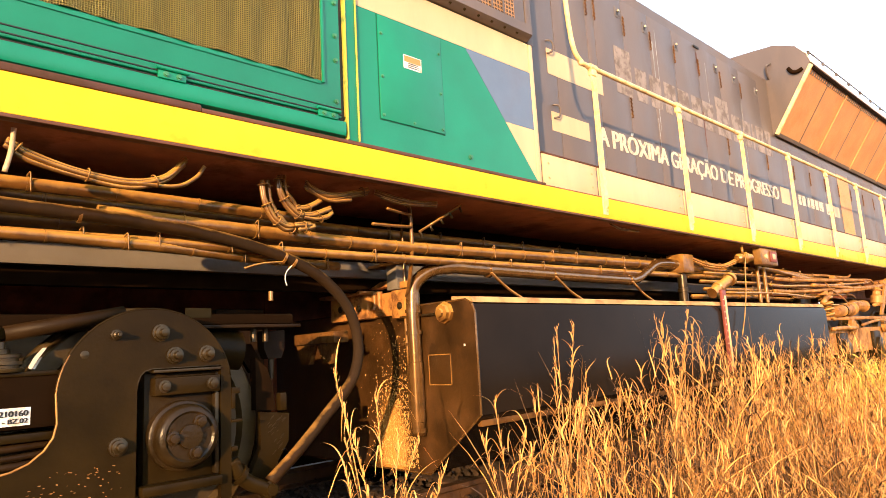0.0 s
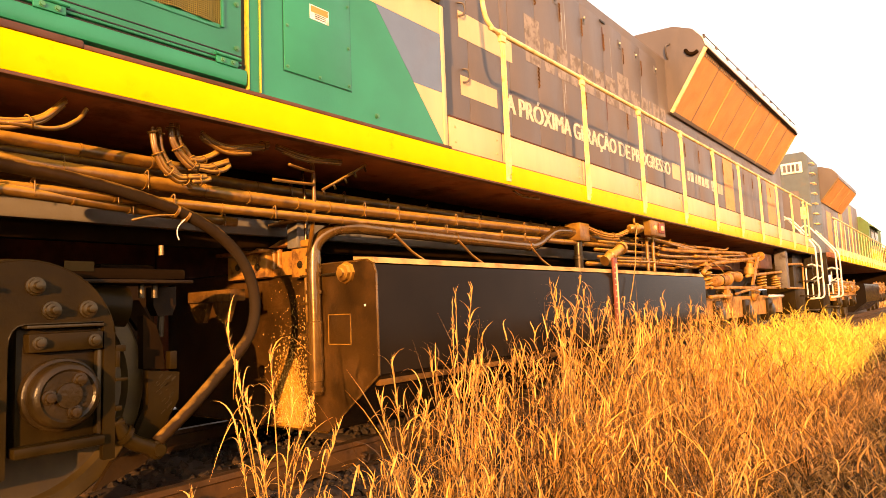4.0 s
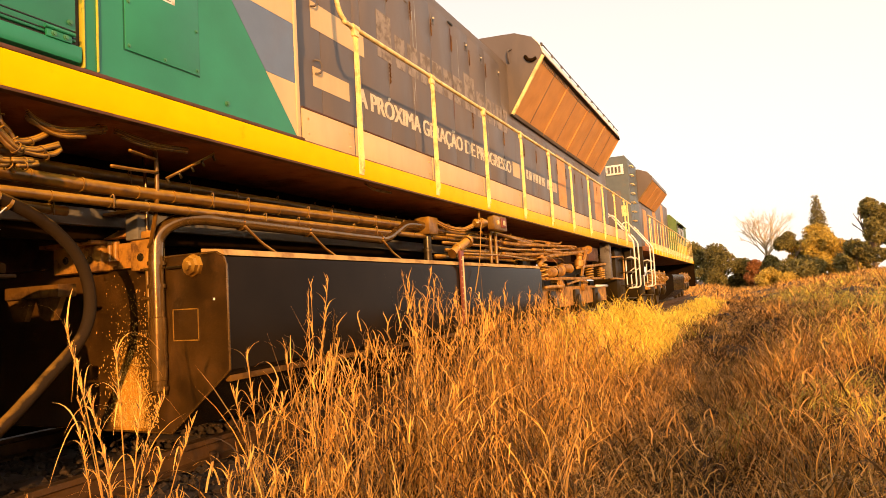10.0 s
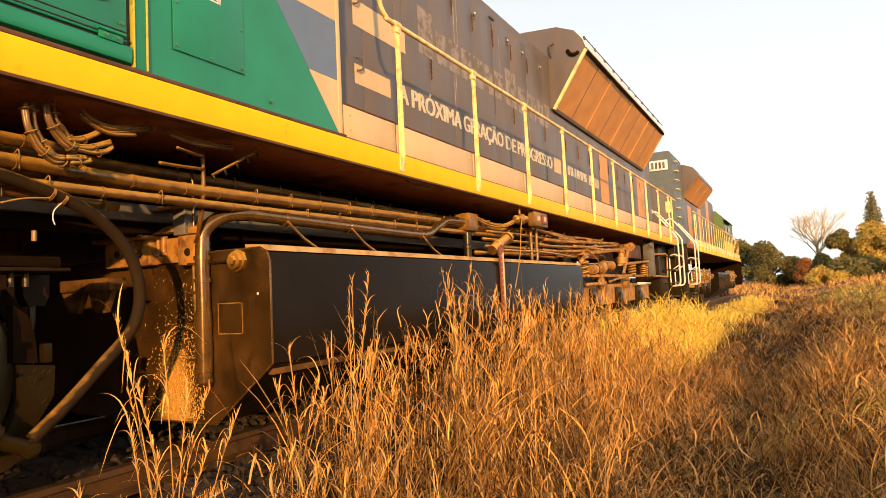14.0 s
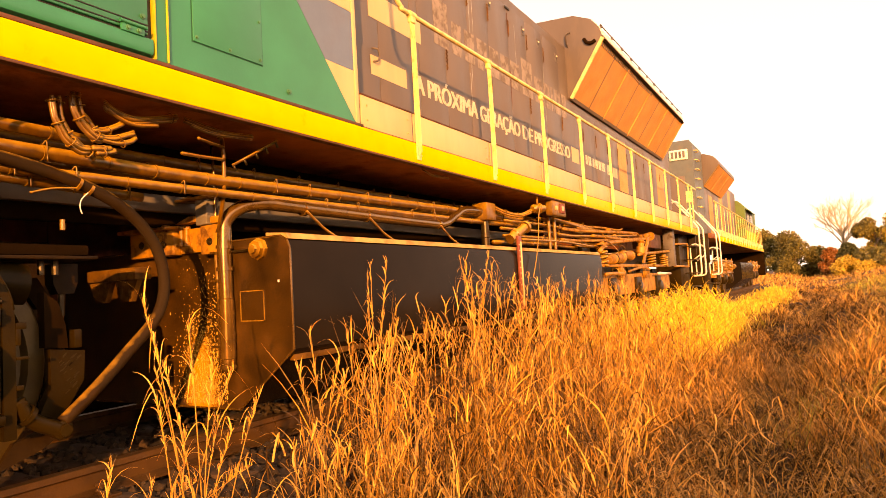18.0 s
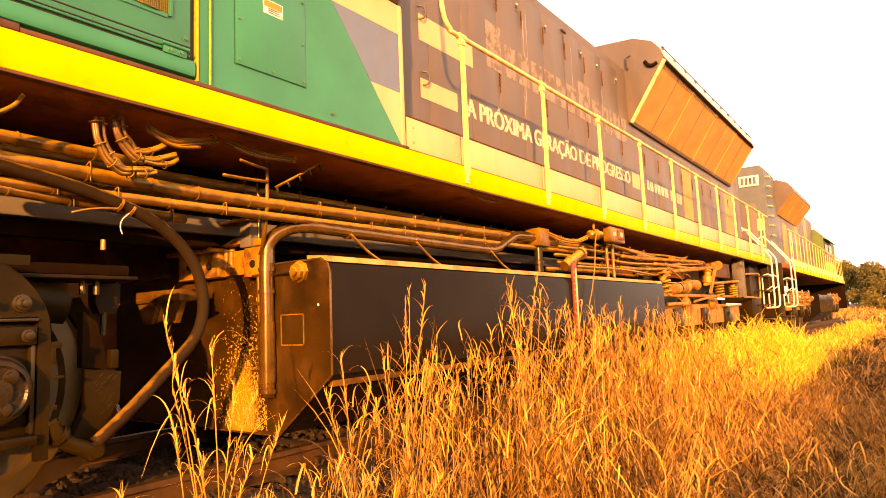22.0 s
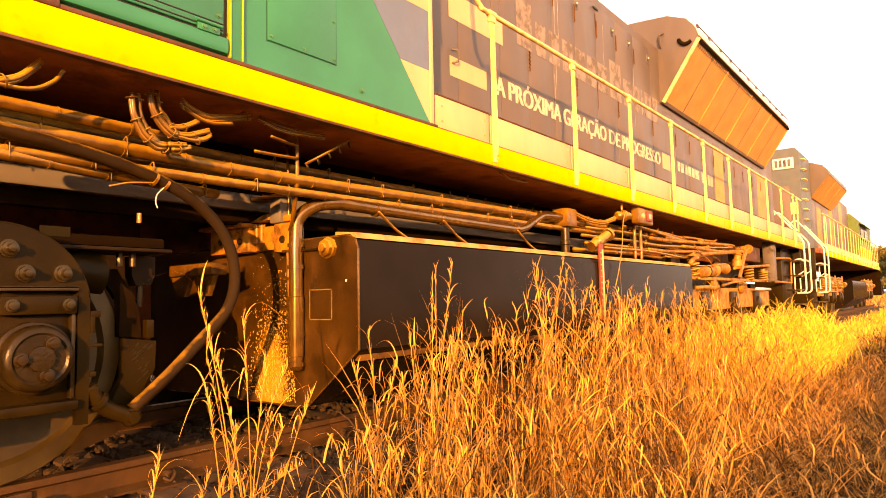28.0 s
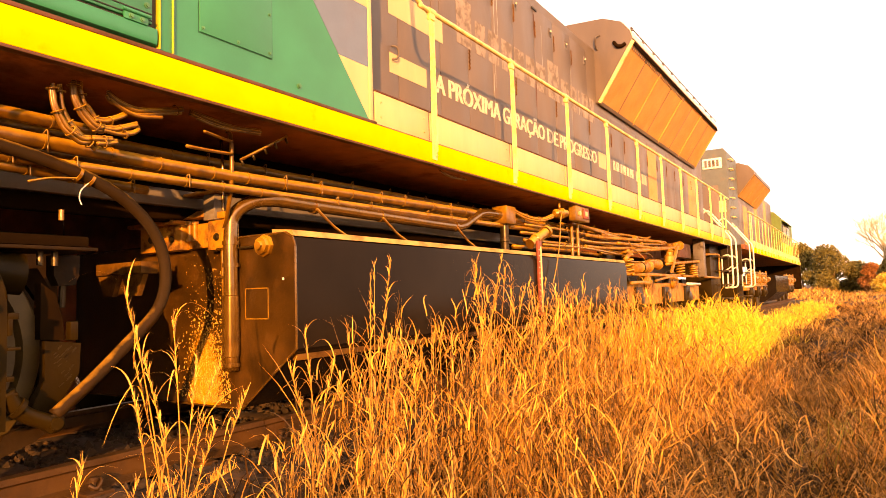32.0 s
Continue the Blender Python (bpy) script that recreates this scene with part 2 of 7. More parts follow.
STEEL = material("worn_steel", (0.046, 0.032, 0.012), 0.30, 0.5, vary=0.25, dirt=(0.05, 0.030, 0.012), dirt_amount=0.45, dirt_scale=9, dirt_edge=0.3, bump=0.08)
FRAME_GREY = material("dusty_grey_frame", (0.165, 0.148, 0.130), 0.5, vary=0.12, scale=3, dirt=(0.12, 0.095, 0.07), dirt_amount=0.35, dirt_scale=2.5, dirt_edge=0.5, bump=0.05)
BEAM = material("grey_beam_paint", (0.13, 0.115, 0.11), 0.5, vary=0.2, dirt=(0.06, 0.04, 0.03), dirt_amount=0.4, dirt_scale=5, bump=0.1)
# near-black base colour carries the shade inside the underframe
SHADE_BLACK = material("shade_black_steel", (0.013, 0.0066, 0.0022), 0.85, vary=0.3, dirt=(0.0115, 0.0058, 0.0018), dirt_amount=0.4, bump=0.1, spec=0.03)
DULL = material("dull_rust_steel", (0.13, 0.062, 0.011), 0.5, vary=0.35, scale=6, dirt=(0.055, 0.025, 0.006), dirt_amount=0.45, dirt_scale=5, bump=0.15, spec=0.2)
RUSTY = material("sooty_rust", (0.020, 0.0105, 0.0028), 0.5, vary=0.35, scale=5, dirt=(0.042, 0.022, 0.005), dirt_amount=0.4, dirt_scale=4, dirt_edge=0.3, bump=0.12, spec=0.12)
WHEEL = material("wheel_steel", (0.062, 0.040, 0.010), 0.40, 0.30, vary=0.35, dirt=(0.040, 0.024, 0.006), dirt_amount=0.4, dirt_edge=0.35, bump=0.08)
RAIL = material("rusty_rail", (0.075, 0.034, 0.007), 0.5, 0.2, vary=0.3, dirt=(0.055, 0.024, 0.007), dirt_amount=0.4, dirt_scale=8, dirt_edge=0.25, bump=0.2)
BOLT_GREEN = material("painted_bolt", (0.06, 0.22, 0.11), 0.4, vary=0.2)
DARK_GREEN = material("shadowed_green_joint", (0.006, 0.085, 0.045), 0.5, vary=0.1)
WHITE = material("white_paint", (0.78, 0.76, 0.72), 0.45, vary=0.06, dirt=(0.5, 0.4, 0.3), dirt_amount=0.2, dirt_scale=12, bump=0.05)
LETTER = material("letter_beige", (0.62, 0.55, 0.42), 0.55, vary=0.1, scale=12, dirt=(0.30, 0.25, 0.2), dirt_amount=0.3, dirt_scale=14)
FADED = material("faded_letter", (0.27, 0.22, 0.185), 0.55, vary=0.16, scale=9, dirt=(0.155, 0.125, 0.11), dirt_amount=0.5, dirt_scale=6)
BLACK = material("black_rubber", (0.02, 0.02, 0.02), 0.6, vary=0.2)
RED = material("red_paint", (0.20, 0.045, 0.025), 0.5, vary=0.2, dirt=(0.2, 0.06, 0.03), dirt_amount=0.3, dirt_scale=20)
ORANGE = material("orange_print", (0.75, 0.25, 0.05), 0.5, vary=0.05)
GLASS = material("cab_glass", (0.05, 0.055, 0.05), 0.08, vary=0.1, spec=0.8)
BALLAST = material("ballast_stone", (0.032, 0.017, 0.006), 0.9, vary=0.25, scale=30, bump=0.5, bump_scale=40, island=0.5)
SOIL = material("dry_soil", (0.062, 0.031, 0.012), 0.95, vary=0.35, scale=1.5, dirt=(0.034, 0.017, 0.008), dirt_amount=0.5, dirt_scale=3, bump=0.8, bump_scale=25)
SLEEPER = material("old_sleeper", (0.06, 0.033, 0.017), 0.9, vary=0.3, scale=10, bump=0.5, bump_scale=40, stretch=(0.3, 1, 1))
STRAW = material("dry_grass", (0.58, 0.30, 0.064), 0.5, vary=0.35, scale=0.9, island=0.9, translucent=0.2, spec=0.4)
# straw with direct sun put into a brighter gold
STRAW_SUNLIT = material("sunlit_grass", (0.92, 0.67, 0.11), 0.6, vary=0.15, scale=0.9, island=0.45, translucent=0.45, spec=0.25)
STRAW_BROWN = material("brown_matted_grass", (0.45, 0.235, 0.066), 0.65, vary=0.5, scale=0.8, island=0.9, translucent=0.2, spec=0.25)
# dead litter with the shade between blades put into its colour
STRAW_DARK = material("shade_dark_litter", (0.085, 0.042, 0.014), 0.8, vary=0.3, scale=1.1, island=0.6, translucent=0.2, spec=0.15)
GREENISH = material("half_green_grass", (0.42, 0.34, 0.075), 0.7, vary=0.3, scale=0.7, island=0.4, translucent=0.35, spec=0.2)
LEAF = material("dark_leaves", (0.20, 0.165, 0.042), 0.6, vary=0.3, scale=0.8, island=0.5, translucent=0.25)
# low sun on the foliage is put into this yellow leaf colour
LEAF_SUNLIT = material("sunlit_leaves", (0.55, 0.38, 0.06), 0.6, vary=0.3, scale=0.8, island=0.5, translucent=0.3)
LEAF_RED = material("rusty_leaves", (0.36, 0.14, 0.035), 0.6, vary=0.3, scale=0.8, island=0.45, translucent=0.3)
PALE_BARK = material("pale_bark", (0.60, 0.49, 0.32), 0.9, vary=0.2, scale=8)
BARK = material("bark", (0.16, 0.11, 0.07), 0.9, vary=0.3, scale=8, bump=0.5)


def mesh_grille(name, wire, gap, pitch):
    """Woven wire: wires along y and z over a dark gap."""
    m = bpy.data.materials.new(name)
    m.use_nodes = True
    n, l = m.node_tree.nodes, m.node_tree.links
    b = n["Principled BSDF"]
    geo = n.new("ShaderNodeNewGeometry")
    sep = n.new("ShaderNodeSeparateXYZ")
    l.new(geo.outputs["Position"], sep.inputs[0])
    best = None
    for axis in ("Y", "Z"):
        k = n.new("ShaderNodeMath")
        k.operation = "MULTIPLY"
        k.inputs[1].default_value = 2 * math.pi / pitch
        l.new(sep.outputs[axis], k.inputs[0])
        s = n.new("ShaderNodeMath")
        s.operation = "SINE"
        l.new(k.outputs[0], s.inputs[0])
        if best is None:
            best = s.outputs[0]
        else:
            mx = n.new("ShaderNodeMath")
            mx.operation = "MAXIMUM"
            l.new(best, mx.inputs[0])
            l.new(s.outputs[0], mx.inputs[1])
            best = mx.outputs[0]
    r = n.new("ShaderNodeMapRange")
    r.inputs[1].default_value, r.inputs[2].default_value = 0.25, 0.6
    l.new(best, r.inputs[0])
    mix = n.new("ShaderNodeMix")
    mix.data_type = "RGBA"
    mix.inputs[6].default_value, mix.inputs[7].default_value = (*gap, 1), (*wire, 1)
    l.new(r.outputs[0], mix.inputs["Factor"])
    l.new(mix.outputs[2], b.inputs["Base Color"])
    b.inputs["Roughness"].default_value = 0.5
    bn = n.new("ShaderNodeBump")
    bn.inputs["Distance"].default_value = 0.004
    l.new(best, bn.inputs["Height"])
    l.new(bn.outputs[0], b.inputs["Normal"])
    return m


GRILLE = mesh_grille("woven_wire", (0.50, 0.42, 0.09), (0.12, 0.105, 0.022), 0.0100)
FILTER = mesh_grille("filter_mesh", (0.36, 0.19, 0.06), (0.06, 0.03, 0.01), 0.03)


# ---- mesh helpers ----
def part(name, bm, mat, parent=None, label="", smooth=True):
    """Links a bmesh as one mesh object under a thing or a part."""
    me = bpy.data.meshes.new(name)
    if smooth:
        for f in bm.faces:
            f.smooth = True
        for ed in bm.edges:
            if len(ed.link_faces) == 2 and ed.calc_face_angle(0) > 0.6:
                ed.smooth = False
    bm.to_mesh(me)
    bm.free()
    for m in mat if isinstance(mat, (list, tuple)) else [mat]:
        me.materials.append(m)
    ob = new(name, me)
    if parent:
        under(ob, parent)
    return tagged(ob, label)


def placed(ob):
    """Where an object stands in the world."""
    return placed(ob.parent) @ ob.matrix_parent_inverse @ ob.matrix_basis if ob.parent else ob.matrix_basis.copy()


def under(ob, parent):
    ob.parent = parent
    ob.matrix_parent_inverse = placed(parent).inverted()


def thing(name, at, label, category, group="", kind=""):
    ob = new(name)
    ob.empty_display_size = 0.2
    ob.matrix_basis = Matrix.Translation(at)
    return tagged(ob, label, category, group, kind)


def box(bm, x0, x1, y0, y1, z0, z1, bevel=0.0, mat=0, m=None):
    r = bmesh.ops.create_cube(bm, size=1, matrix=(m or Matrix()) @ Matrix.Translation(((x0 + x1) / 2, (y0 + y1) / 2, (z0 + z1) / 2)) @ Matrix.Diagonal((x1 - x0, y1 - y0, z1 - z0, 1)))
    for f in {f for v in r["verts"] for f in v.link_faces}:
        f.material_index = mat
    if bevel:
        bmesh.ops.bevel(bm, geom=list({ed for v in r["verts"] for ed in v.link_edges}), offset=bevel, segments=2, profile=0.5, affect="EDGES")
    return bm


def boxed(*args, **kw):
    return box(bmesh.new(), *args, **kw)


def prism(bm, outline, axis, lo, hi, mat=0):
    """An outline of (u, v) points swept along an axis: x takes (y, z), y takes (x, z), z takes (x, y)."""
    def at(u, v, w):
        return {"x": (w, u, v), "y": (u, w, v), "z": (u, v, w)}[axis]
    rings = [[bm.verts.new(at(u, v, w)) for u, v in outline] for w in (lo, hi)]
    faces = [bm.faces.new(rings[0]), bm.faces.new(rings[1][::-1])]
    for k in range(len(outline)):
        j = (k + 1) % len(outline)
        faces.append(bm.faces.new((rings[0][k], rings[1][k], rings[1][j], rings[0][j])))
    for f in faces:
        f.material_index = mat
    bmesh.ops.recalc_face_normals(bm, faces=faces)
    return bm


def cylinder(bm, a, b, r, n=16, r2=None, caps=True):
    a, b = Vector(a), Vector(b)
    d = b - a
    m = Matrix.Translation((a + b) / 2) @ d.to_track_quat("Z", "Y").to_matrix().to_4x4()
    bmesh.ops.create_cone(bm, cap_ends=caps, segments=n, radius1=r, radius2=r if r2 is None else r2, depth=d.length, matrix=m)
    return bm


def lathe(bm, a, direction, profile, n=28):
    """Turns a profile of (distance along the axis, radius) about the axis through a."""
    q = Vector(direction).to_track_quat("Z", "Y").to_matrix()
    rings = []
    for h, r in profile:
        rings.append([bm.verts.new(Vector(a) + q @ Vector((r * math.cos(2 * math.pi * k / n), r * math.sin(2 * math.pi * k / n), h))) for k in range(n)])
    faces = []
    for u, v in zip(rings, rings[1:]):
        for k in range(n):
            faces.append(bm.faces.new((u[k], u[(k + 1) % n], v[(k + 1) % n], v[k])))
    faces += [bm.faces.new(rings[0][::-1]), bm.faces.new(rings[-1])]
    bmesh.ops.recalc_face_normals(bm, faces=faces)
    return bm


def smooth_line(points, steps=8):
    p = [Vector(q) for q in points]
    p = [2 * p[0] - p[1], *p, 2 * p[-1] - p[-2]]
    out = []
    for i in range(1, len(p) - 2):
        for s in range(steps):
            t = s / steps
            out.append(0.5 * (2 * p[i] + (p[i + 1] - p[i - 1]) * t + (2 * p[i - 1] - 5 * p[i] + 4 * p[i + 1] - p[i + 2]) * t * t + (3 * p[i] - p[i - 1] - 3 * p[i + 1] + p[i + 2]) * t ** 3))
    return out + [p[-2]]


def tube(bm, points, r, n=10, smooth=True, steps=8, flat=1.0):
    """A round bar or hose along points."""
    line = smooth_line(points, steps) if smooth and len(points) > 2 else [Vector(q) for q in points]
    side = None
    rings = []
    for k, c in enumerate(line):
        d = (line[min(k + 1, len(line) - 1)] - line[max(k - 1, 0)]).normalized()
        if side is None:
            side = d.orthogonal().normalized()
        side = (side - d * side.dot(d)).normalized()
        up = d.cross(side)
        rad = r(k / (len(line) - 1)) if callable(r) else r
        rings.append([bm.verts.new(c + rad * (math.cos(2 * math.pi * j / n) * side + flat * math.sin(2 * math.pi * j / n) * up)) for j in range(n)])
    for u, v in zip(rings, rings[1:]):
        for j in range(n):
            bm.faces.new((u[j], u[(j + 1) % n], v[(j + 1) % n], v[j]))
    bm.faces.new(rings[0][::-1])
    bm.faces.new(rings[-1])
    return bm


def tubed(*args, **kw):
    return tube(bmesh.new(), *args, **kw)


def bolt(bm, at, direction, r=0.012, h=0.012):
    """A hexagon head on a washer."""
    at, d = Vector(at), Vector(direction).normalized()
    cylinder(bm, at, at + d * h * 0.3, r * 1.45, 12)
    cylinder(bm, at + d * h * 0.3, at + d * h, r, 6)
    return bm

# ---- the place: train along +y, its near side at x = 0, rail top at z = -0.015 ----
CENTRE = -1.40
SILL_LO, SILL_HI, RAIL_Z = 1.81, 1.97, 3.04
POSTS = [4.375 + 1.414 * k for k in range(10)]


def ground_height(x, y):
    """Track bed, its shoulder, a shallow ditch and a bank that rises away from the train, raised out of view behind the
    standing place to shade the ditch.
    """
    u = x
    z = np.where(u < 0.0, -0.19, -0.19 - 0.36 * np.clip((u - 0.0) / 1.3, 0, 1))
    z = np.where(u < -2.9, -0.19 - 0.5 * np.clip((-2.9 - u) / 1.5, 0, 1), z)
    near = np.clip((9.0 - y) / 6.0, 0, 1)
    w = u - 2.2 - 1.3 * near - 1.2 * np.clip((y - 15) / 15, 0, 1)
    z = z + (0.30 * np.clip(w, 0, 2.7) + 0.14 * np.clip(w - 2.7, 0, 6)) * np.clip(1.3 - y / 90, 0.45, 1) * (1 - 0.25 * np.clip((8 - y) / 6, 0, 1))
    z = z + np.clip((u - 5.5) / 2.5, 0, 1) * (0.15 * np.clip((9 - y) / 4, 0, 1) + 0.30 * np.clip((1.5 - y) / 3, 0, 1))
    z = z + 0.18 * np.sin(2.1 * x + 1.3 * y) * np.sin(1.2 * x - 1.7 * y + 0.5) * np.clip((u - 1.2) / 0.8, 0, 1) * np.clip((40 - y) / 20, 0, 1)
    furrow = 2.5 + 0.22 * np.sin(0.45 * y + 1.2) - 0.02 * np.clip(y - 12, 0, 40)
    z = z - 0.20 * np.exp(-((u - furrow) / 0.30) ** 2) * np.clip((y - 1.5) / 1.5, 0, 1) + 0.12 * np.exp(-((u - furrow - 0.75) / 0.35) ** 2)
    z = z + 0.05 * np.sin(1.7 * x + 0.6 * y) * np.clip(u - 0.6, 0, 1) + 0.07 * np.sin(0.53 * y - 0.8 * x) * np.clip(u - 1.0, 0, 1)
    # unseen ridge, shaped to throw shade over the ditch
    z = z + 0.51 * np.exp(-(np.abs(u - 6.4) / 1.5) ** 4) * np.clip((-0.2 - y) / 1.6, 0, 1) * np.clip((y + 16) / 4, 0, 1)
    far = np.clip((y - 40) / 30, 0, 1)
    return z + far * 0.35


xs = np.concatenate([np.linspace(-400, -12, 12), np.linspace(-10, -1, 10), np.linspace(-0.6, 12, 64), np.linspace(14, 400, 14)])
ys = np.concatenate([np.linspace(-300, -14, 12), np.linspace(-12, 30, 106), np.linspace(32, 90, 40), np.linspace(100, 900, 14)])
gx, gy = np.meshgrid(xs, ys, indexing="ij")
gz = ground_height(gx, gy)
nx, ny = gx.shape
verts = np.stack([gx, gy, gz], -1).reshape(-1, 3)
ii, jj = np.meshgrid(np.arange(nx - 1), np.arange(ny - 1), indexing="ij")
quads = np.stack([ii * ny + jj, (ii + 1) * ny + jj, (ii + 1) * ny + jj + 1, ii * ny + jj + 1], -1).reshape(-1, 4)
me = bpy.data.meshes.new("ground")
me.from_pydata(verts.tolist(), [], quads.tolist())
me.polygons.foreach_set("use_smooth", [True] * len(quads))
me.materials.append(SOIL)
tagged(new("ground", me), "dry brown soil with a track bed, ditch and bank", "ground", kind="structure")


# ---- track ----
def rail_bar(x):
    bm = bmesh.new()
    prism(bm, [(x - 0.035, -0.015), (x + 0.035, -0.015), (x + 0.036, -0.045), (x + 0.009, -0.06), (x + 0.008, -0.135), (x + 0.07, -0.155), (x + 0.07, -0.165),
               (x - 0.07, -0.165), (x - 0.07, -0.155), (x - 0.008, -0.135), (x - 0.009, -0.06), (x - 0.036, -0.045)], "y", -40, 120)
    ob = part("rail", bm, RAIL, None, smooth=False)
    for y in (-7.2, 1.05, 13.05, 25.05):
        bm = bmesh.new()
        box(bm, x + 0.009, x + 0.030, y - 0.30, y + 0.30, -0.135, -0.060, 0.006)
        jb = part("joint_bar", bm, RAIL, ob, "bolted rusty joint bar")
        for dy in (-0.22, -0.08, 0.08, 0.22):
            part("bolt", bolt(bmesh.new(), (x + 0.030, y + dy, -0.097), (1, 0, 0), 0.018, 0.022), RAIL, jb)
    tagged(ob, "rusty steel rail with a dull worn head", "rail", "running rails")
    return ob


rail_bar(CENTRE + 0.815)
rail_bar(CENTRE - 0.815)


def sleeper(y):
    ob = part("sleeper", boxed(CENTRE - 1.35, CENTRE + 1.32, y - 0.12, y + 0.12, -0.33, -0.168, 0.012), SLEEPER, None)
    return tagged(ob, "weathered dark wooden railway sleeper", "sleeper", "track sleepers")


first = sleeper(-3.0)
for k in range(1, 62):
    copy_thing(first, Matrix.Translation((0, 0.62 * k, 0)))


def spike(y):
    bm = bmesh.new()
    x = CENTRE + 0.815 + 0.085
    box(bm, x - 0.06, x + 0.07, y - 0.07, y + 0.07, -0.17, -0.152, 0.004)
    cylinder(bm, (x, y, -0.155), (x, y, -0.10), 0.016, 10)
    lathe(bm, (x, y, -0.11), (0, 0, 1), [(0, 0.026), (0.012, 0.028), (0.022, 0.018)], 12)
    tube(bm, [(x - 0.05, y + 0.03, -0.13), (x - 0.02, y + 0.03, -0.10), (x + 0.02, y + 0.03, -0.11), (x + 0.03, y, -0.14), (x + 0.01, y - 0.03, -0.12)], 0.010, 8)
    ob = part("rail_clip", bm, RAIL)
    return tagged(ob, "rusty rail clip with a screw on a base plate", "rail clip", "rail clips")


first = spike(-1.76)
for k in range(1, 20):
    copy_thing(first, Matrix.Translation((0, 0.62 * k, 0)))

# ballast stones
rng = np.random.default_rng(4)
base = bmesh.new()
bmesh.ops.create_icosphere(base, subdivisions=1, radius=1)
ico_v = np.array([v.co[:] for v in base.verts])
ico_f = np.array([[v.index for v in f.verts] for f in base.faces])
base.free()
count = 5200
px = rng.uniform(-2.7, 0.75, count)
py = rng.uniform(-0.8, 9.0, count) ** 1.0
pz = ground_height(px, py)
size = rng.uniform(0.016, 0.042, count)
shape = rng.uniform(0.6, 1.2, (count, 1, 3)) * (1 + rng.uniform(-0.28, 0.28, (count, len(ico_v), 1)))
vv = (ico_v[None] * shape * size[:, None, None] + np.stack([px, py, pz + size * 0.25], -1)[:, None]).reshape(-1, 3)
ff = (ico_f[None] + (np.arange(count) * len(ico_v))[:, None, None]).reshape(-1, 3)
me = bpy.data.meshes.new("ballast")
me.from_pydata(vv.tolist(), [], ff.tolist())
me.materials.append(BALLAST)
tagged(new("ballast", me), "loose brown ballast stones round the track", "ballast", kind="stuff")


# ---- first locomotive ----
loco = thing("locomotive", (CENTRE, 7.0, -0.015), "dusty green, grey and yellow diesel locomotive standing on the track", "locomotive", "locomotives")

# deck and side sill
part("deck", boxed(2 * CENTRE + 0.02, -0.012, -5, 18.3, 1.845, 1.985, 0.004), UNDER, loco, "dark sooty deck plate")
part("side_sill", boxed(-0.012, 0.0, -5, 18.3, SILL_LO, SILL_HI, 0.003), YELLOW, loco, "bright yellow side sill")
part("sill_flange", boxed(-0.05, 0.003, -5, 18.28, SILL_LO - 0.016, SILL_LO - 0.001, 0.003), BROWN, loco, "red-brown lower flange")
part("sill_lip", boxed(-0.05, 0.006, -5, 1.2, SILL_HI + 0.001, SILL_HI + 0.034, 0.006), BROWN, loco, "red-brown upper lip")
part("sill_lip", boxed(-0.05, 0.002, 1.2, 3.66, SILL_HI + 0.001, SILL_HI + 0.022, 0.004), BROWN, loco)

# green body
part("body_wall", boxed(2 * CENTRE + 0.04, -0.035, -5, 3.60, 1.99, 4.5, 0.01), GREEN, loco, "green painted body")
part("body_wall_edge", boxed(-0.5, -0.012, 3.60, 3.64, 1.99, 3.02, 0.006), BEIGE, loco, "beige edge")
part("body_wall_edge", boxed(-0.5, -0.016, 3.60, 3.665, 3.022, 4.5, 0.006), HOOD, loco)
part("body_roll", prism(bmesh.new(), [(-0.036, 2.006), (-0.016, 2.006), (-0.002, 2.012), (0.003, 2.026), (0.004, 2.046), (0.0035, 2.072), (0.001, 2.086), (-0.006, 2.090), (-0.036, 2.090)], "y", -5, 1.975), GREEN, loco, "rounded green skirt under the door")
part("skirt_gap", boxed(-0.0365, -0.020, -5, 1.955, 2.0905, 2.1045), BLACK, loco)
bm = bmesh.new()
box(bm, -0.036, -0.006, -1.4, 1.955, 2.105, 3.75, 0.006)
part("engine_door", bm, GREEN, loco, "green hinged door with a wire window")
door = loco.children[-1]
# corrugated wire window
bm = bmesh.new()
ny_, nz_ = 200, 2
rows_ = []
for k in range(ny_ + 1):
    y = -1.0 + 2.84 * k / ny_
    x = 0.004 + 0.0065 * math.sin(2 * math.pi * y / 0.155) + 0.002 * math.sin(2 * math.pi * y / 0.049 + 1)
    low = 2.285 + 0.004 * math.sin(2 * math.pi * y / 0.31)
    rows_.append((bm.verts.new((x, y, low)), bm.verts.new((x, y, 3.45))))
for u, v in zip(rows_, rows_[1:]):
    bm.faces.new((u[0], v[0], v[1], u[1]))
bmesh.ops.solidify(bm, geom=bm.faces[:], thickness=0.003)
part("wire_window", bm, GRILLE, door, "golden woven wire window")
bm = bmesh.new()
box(bm, -0.004, 0.012, 1.832, 1.848, 2.27, 3.47, 0.003)
box(bm, -0.004, 0.0, -1.0, 1.83, 2.262, 2.284, 0.002)
part("window_rim", bm, GREEN, door)
for z0 in (2.118, 2.150):
    part("door_seam", boxed(-0.007, 0.0 - 0.003 + 0.002, -1.4, 1.95, z0, z0 + 0.005), BLACK, door)
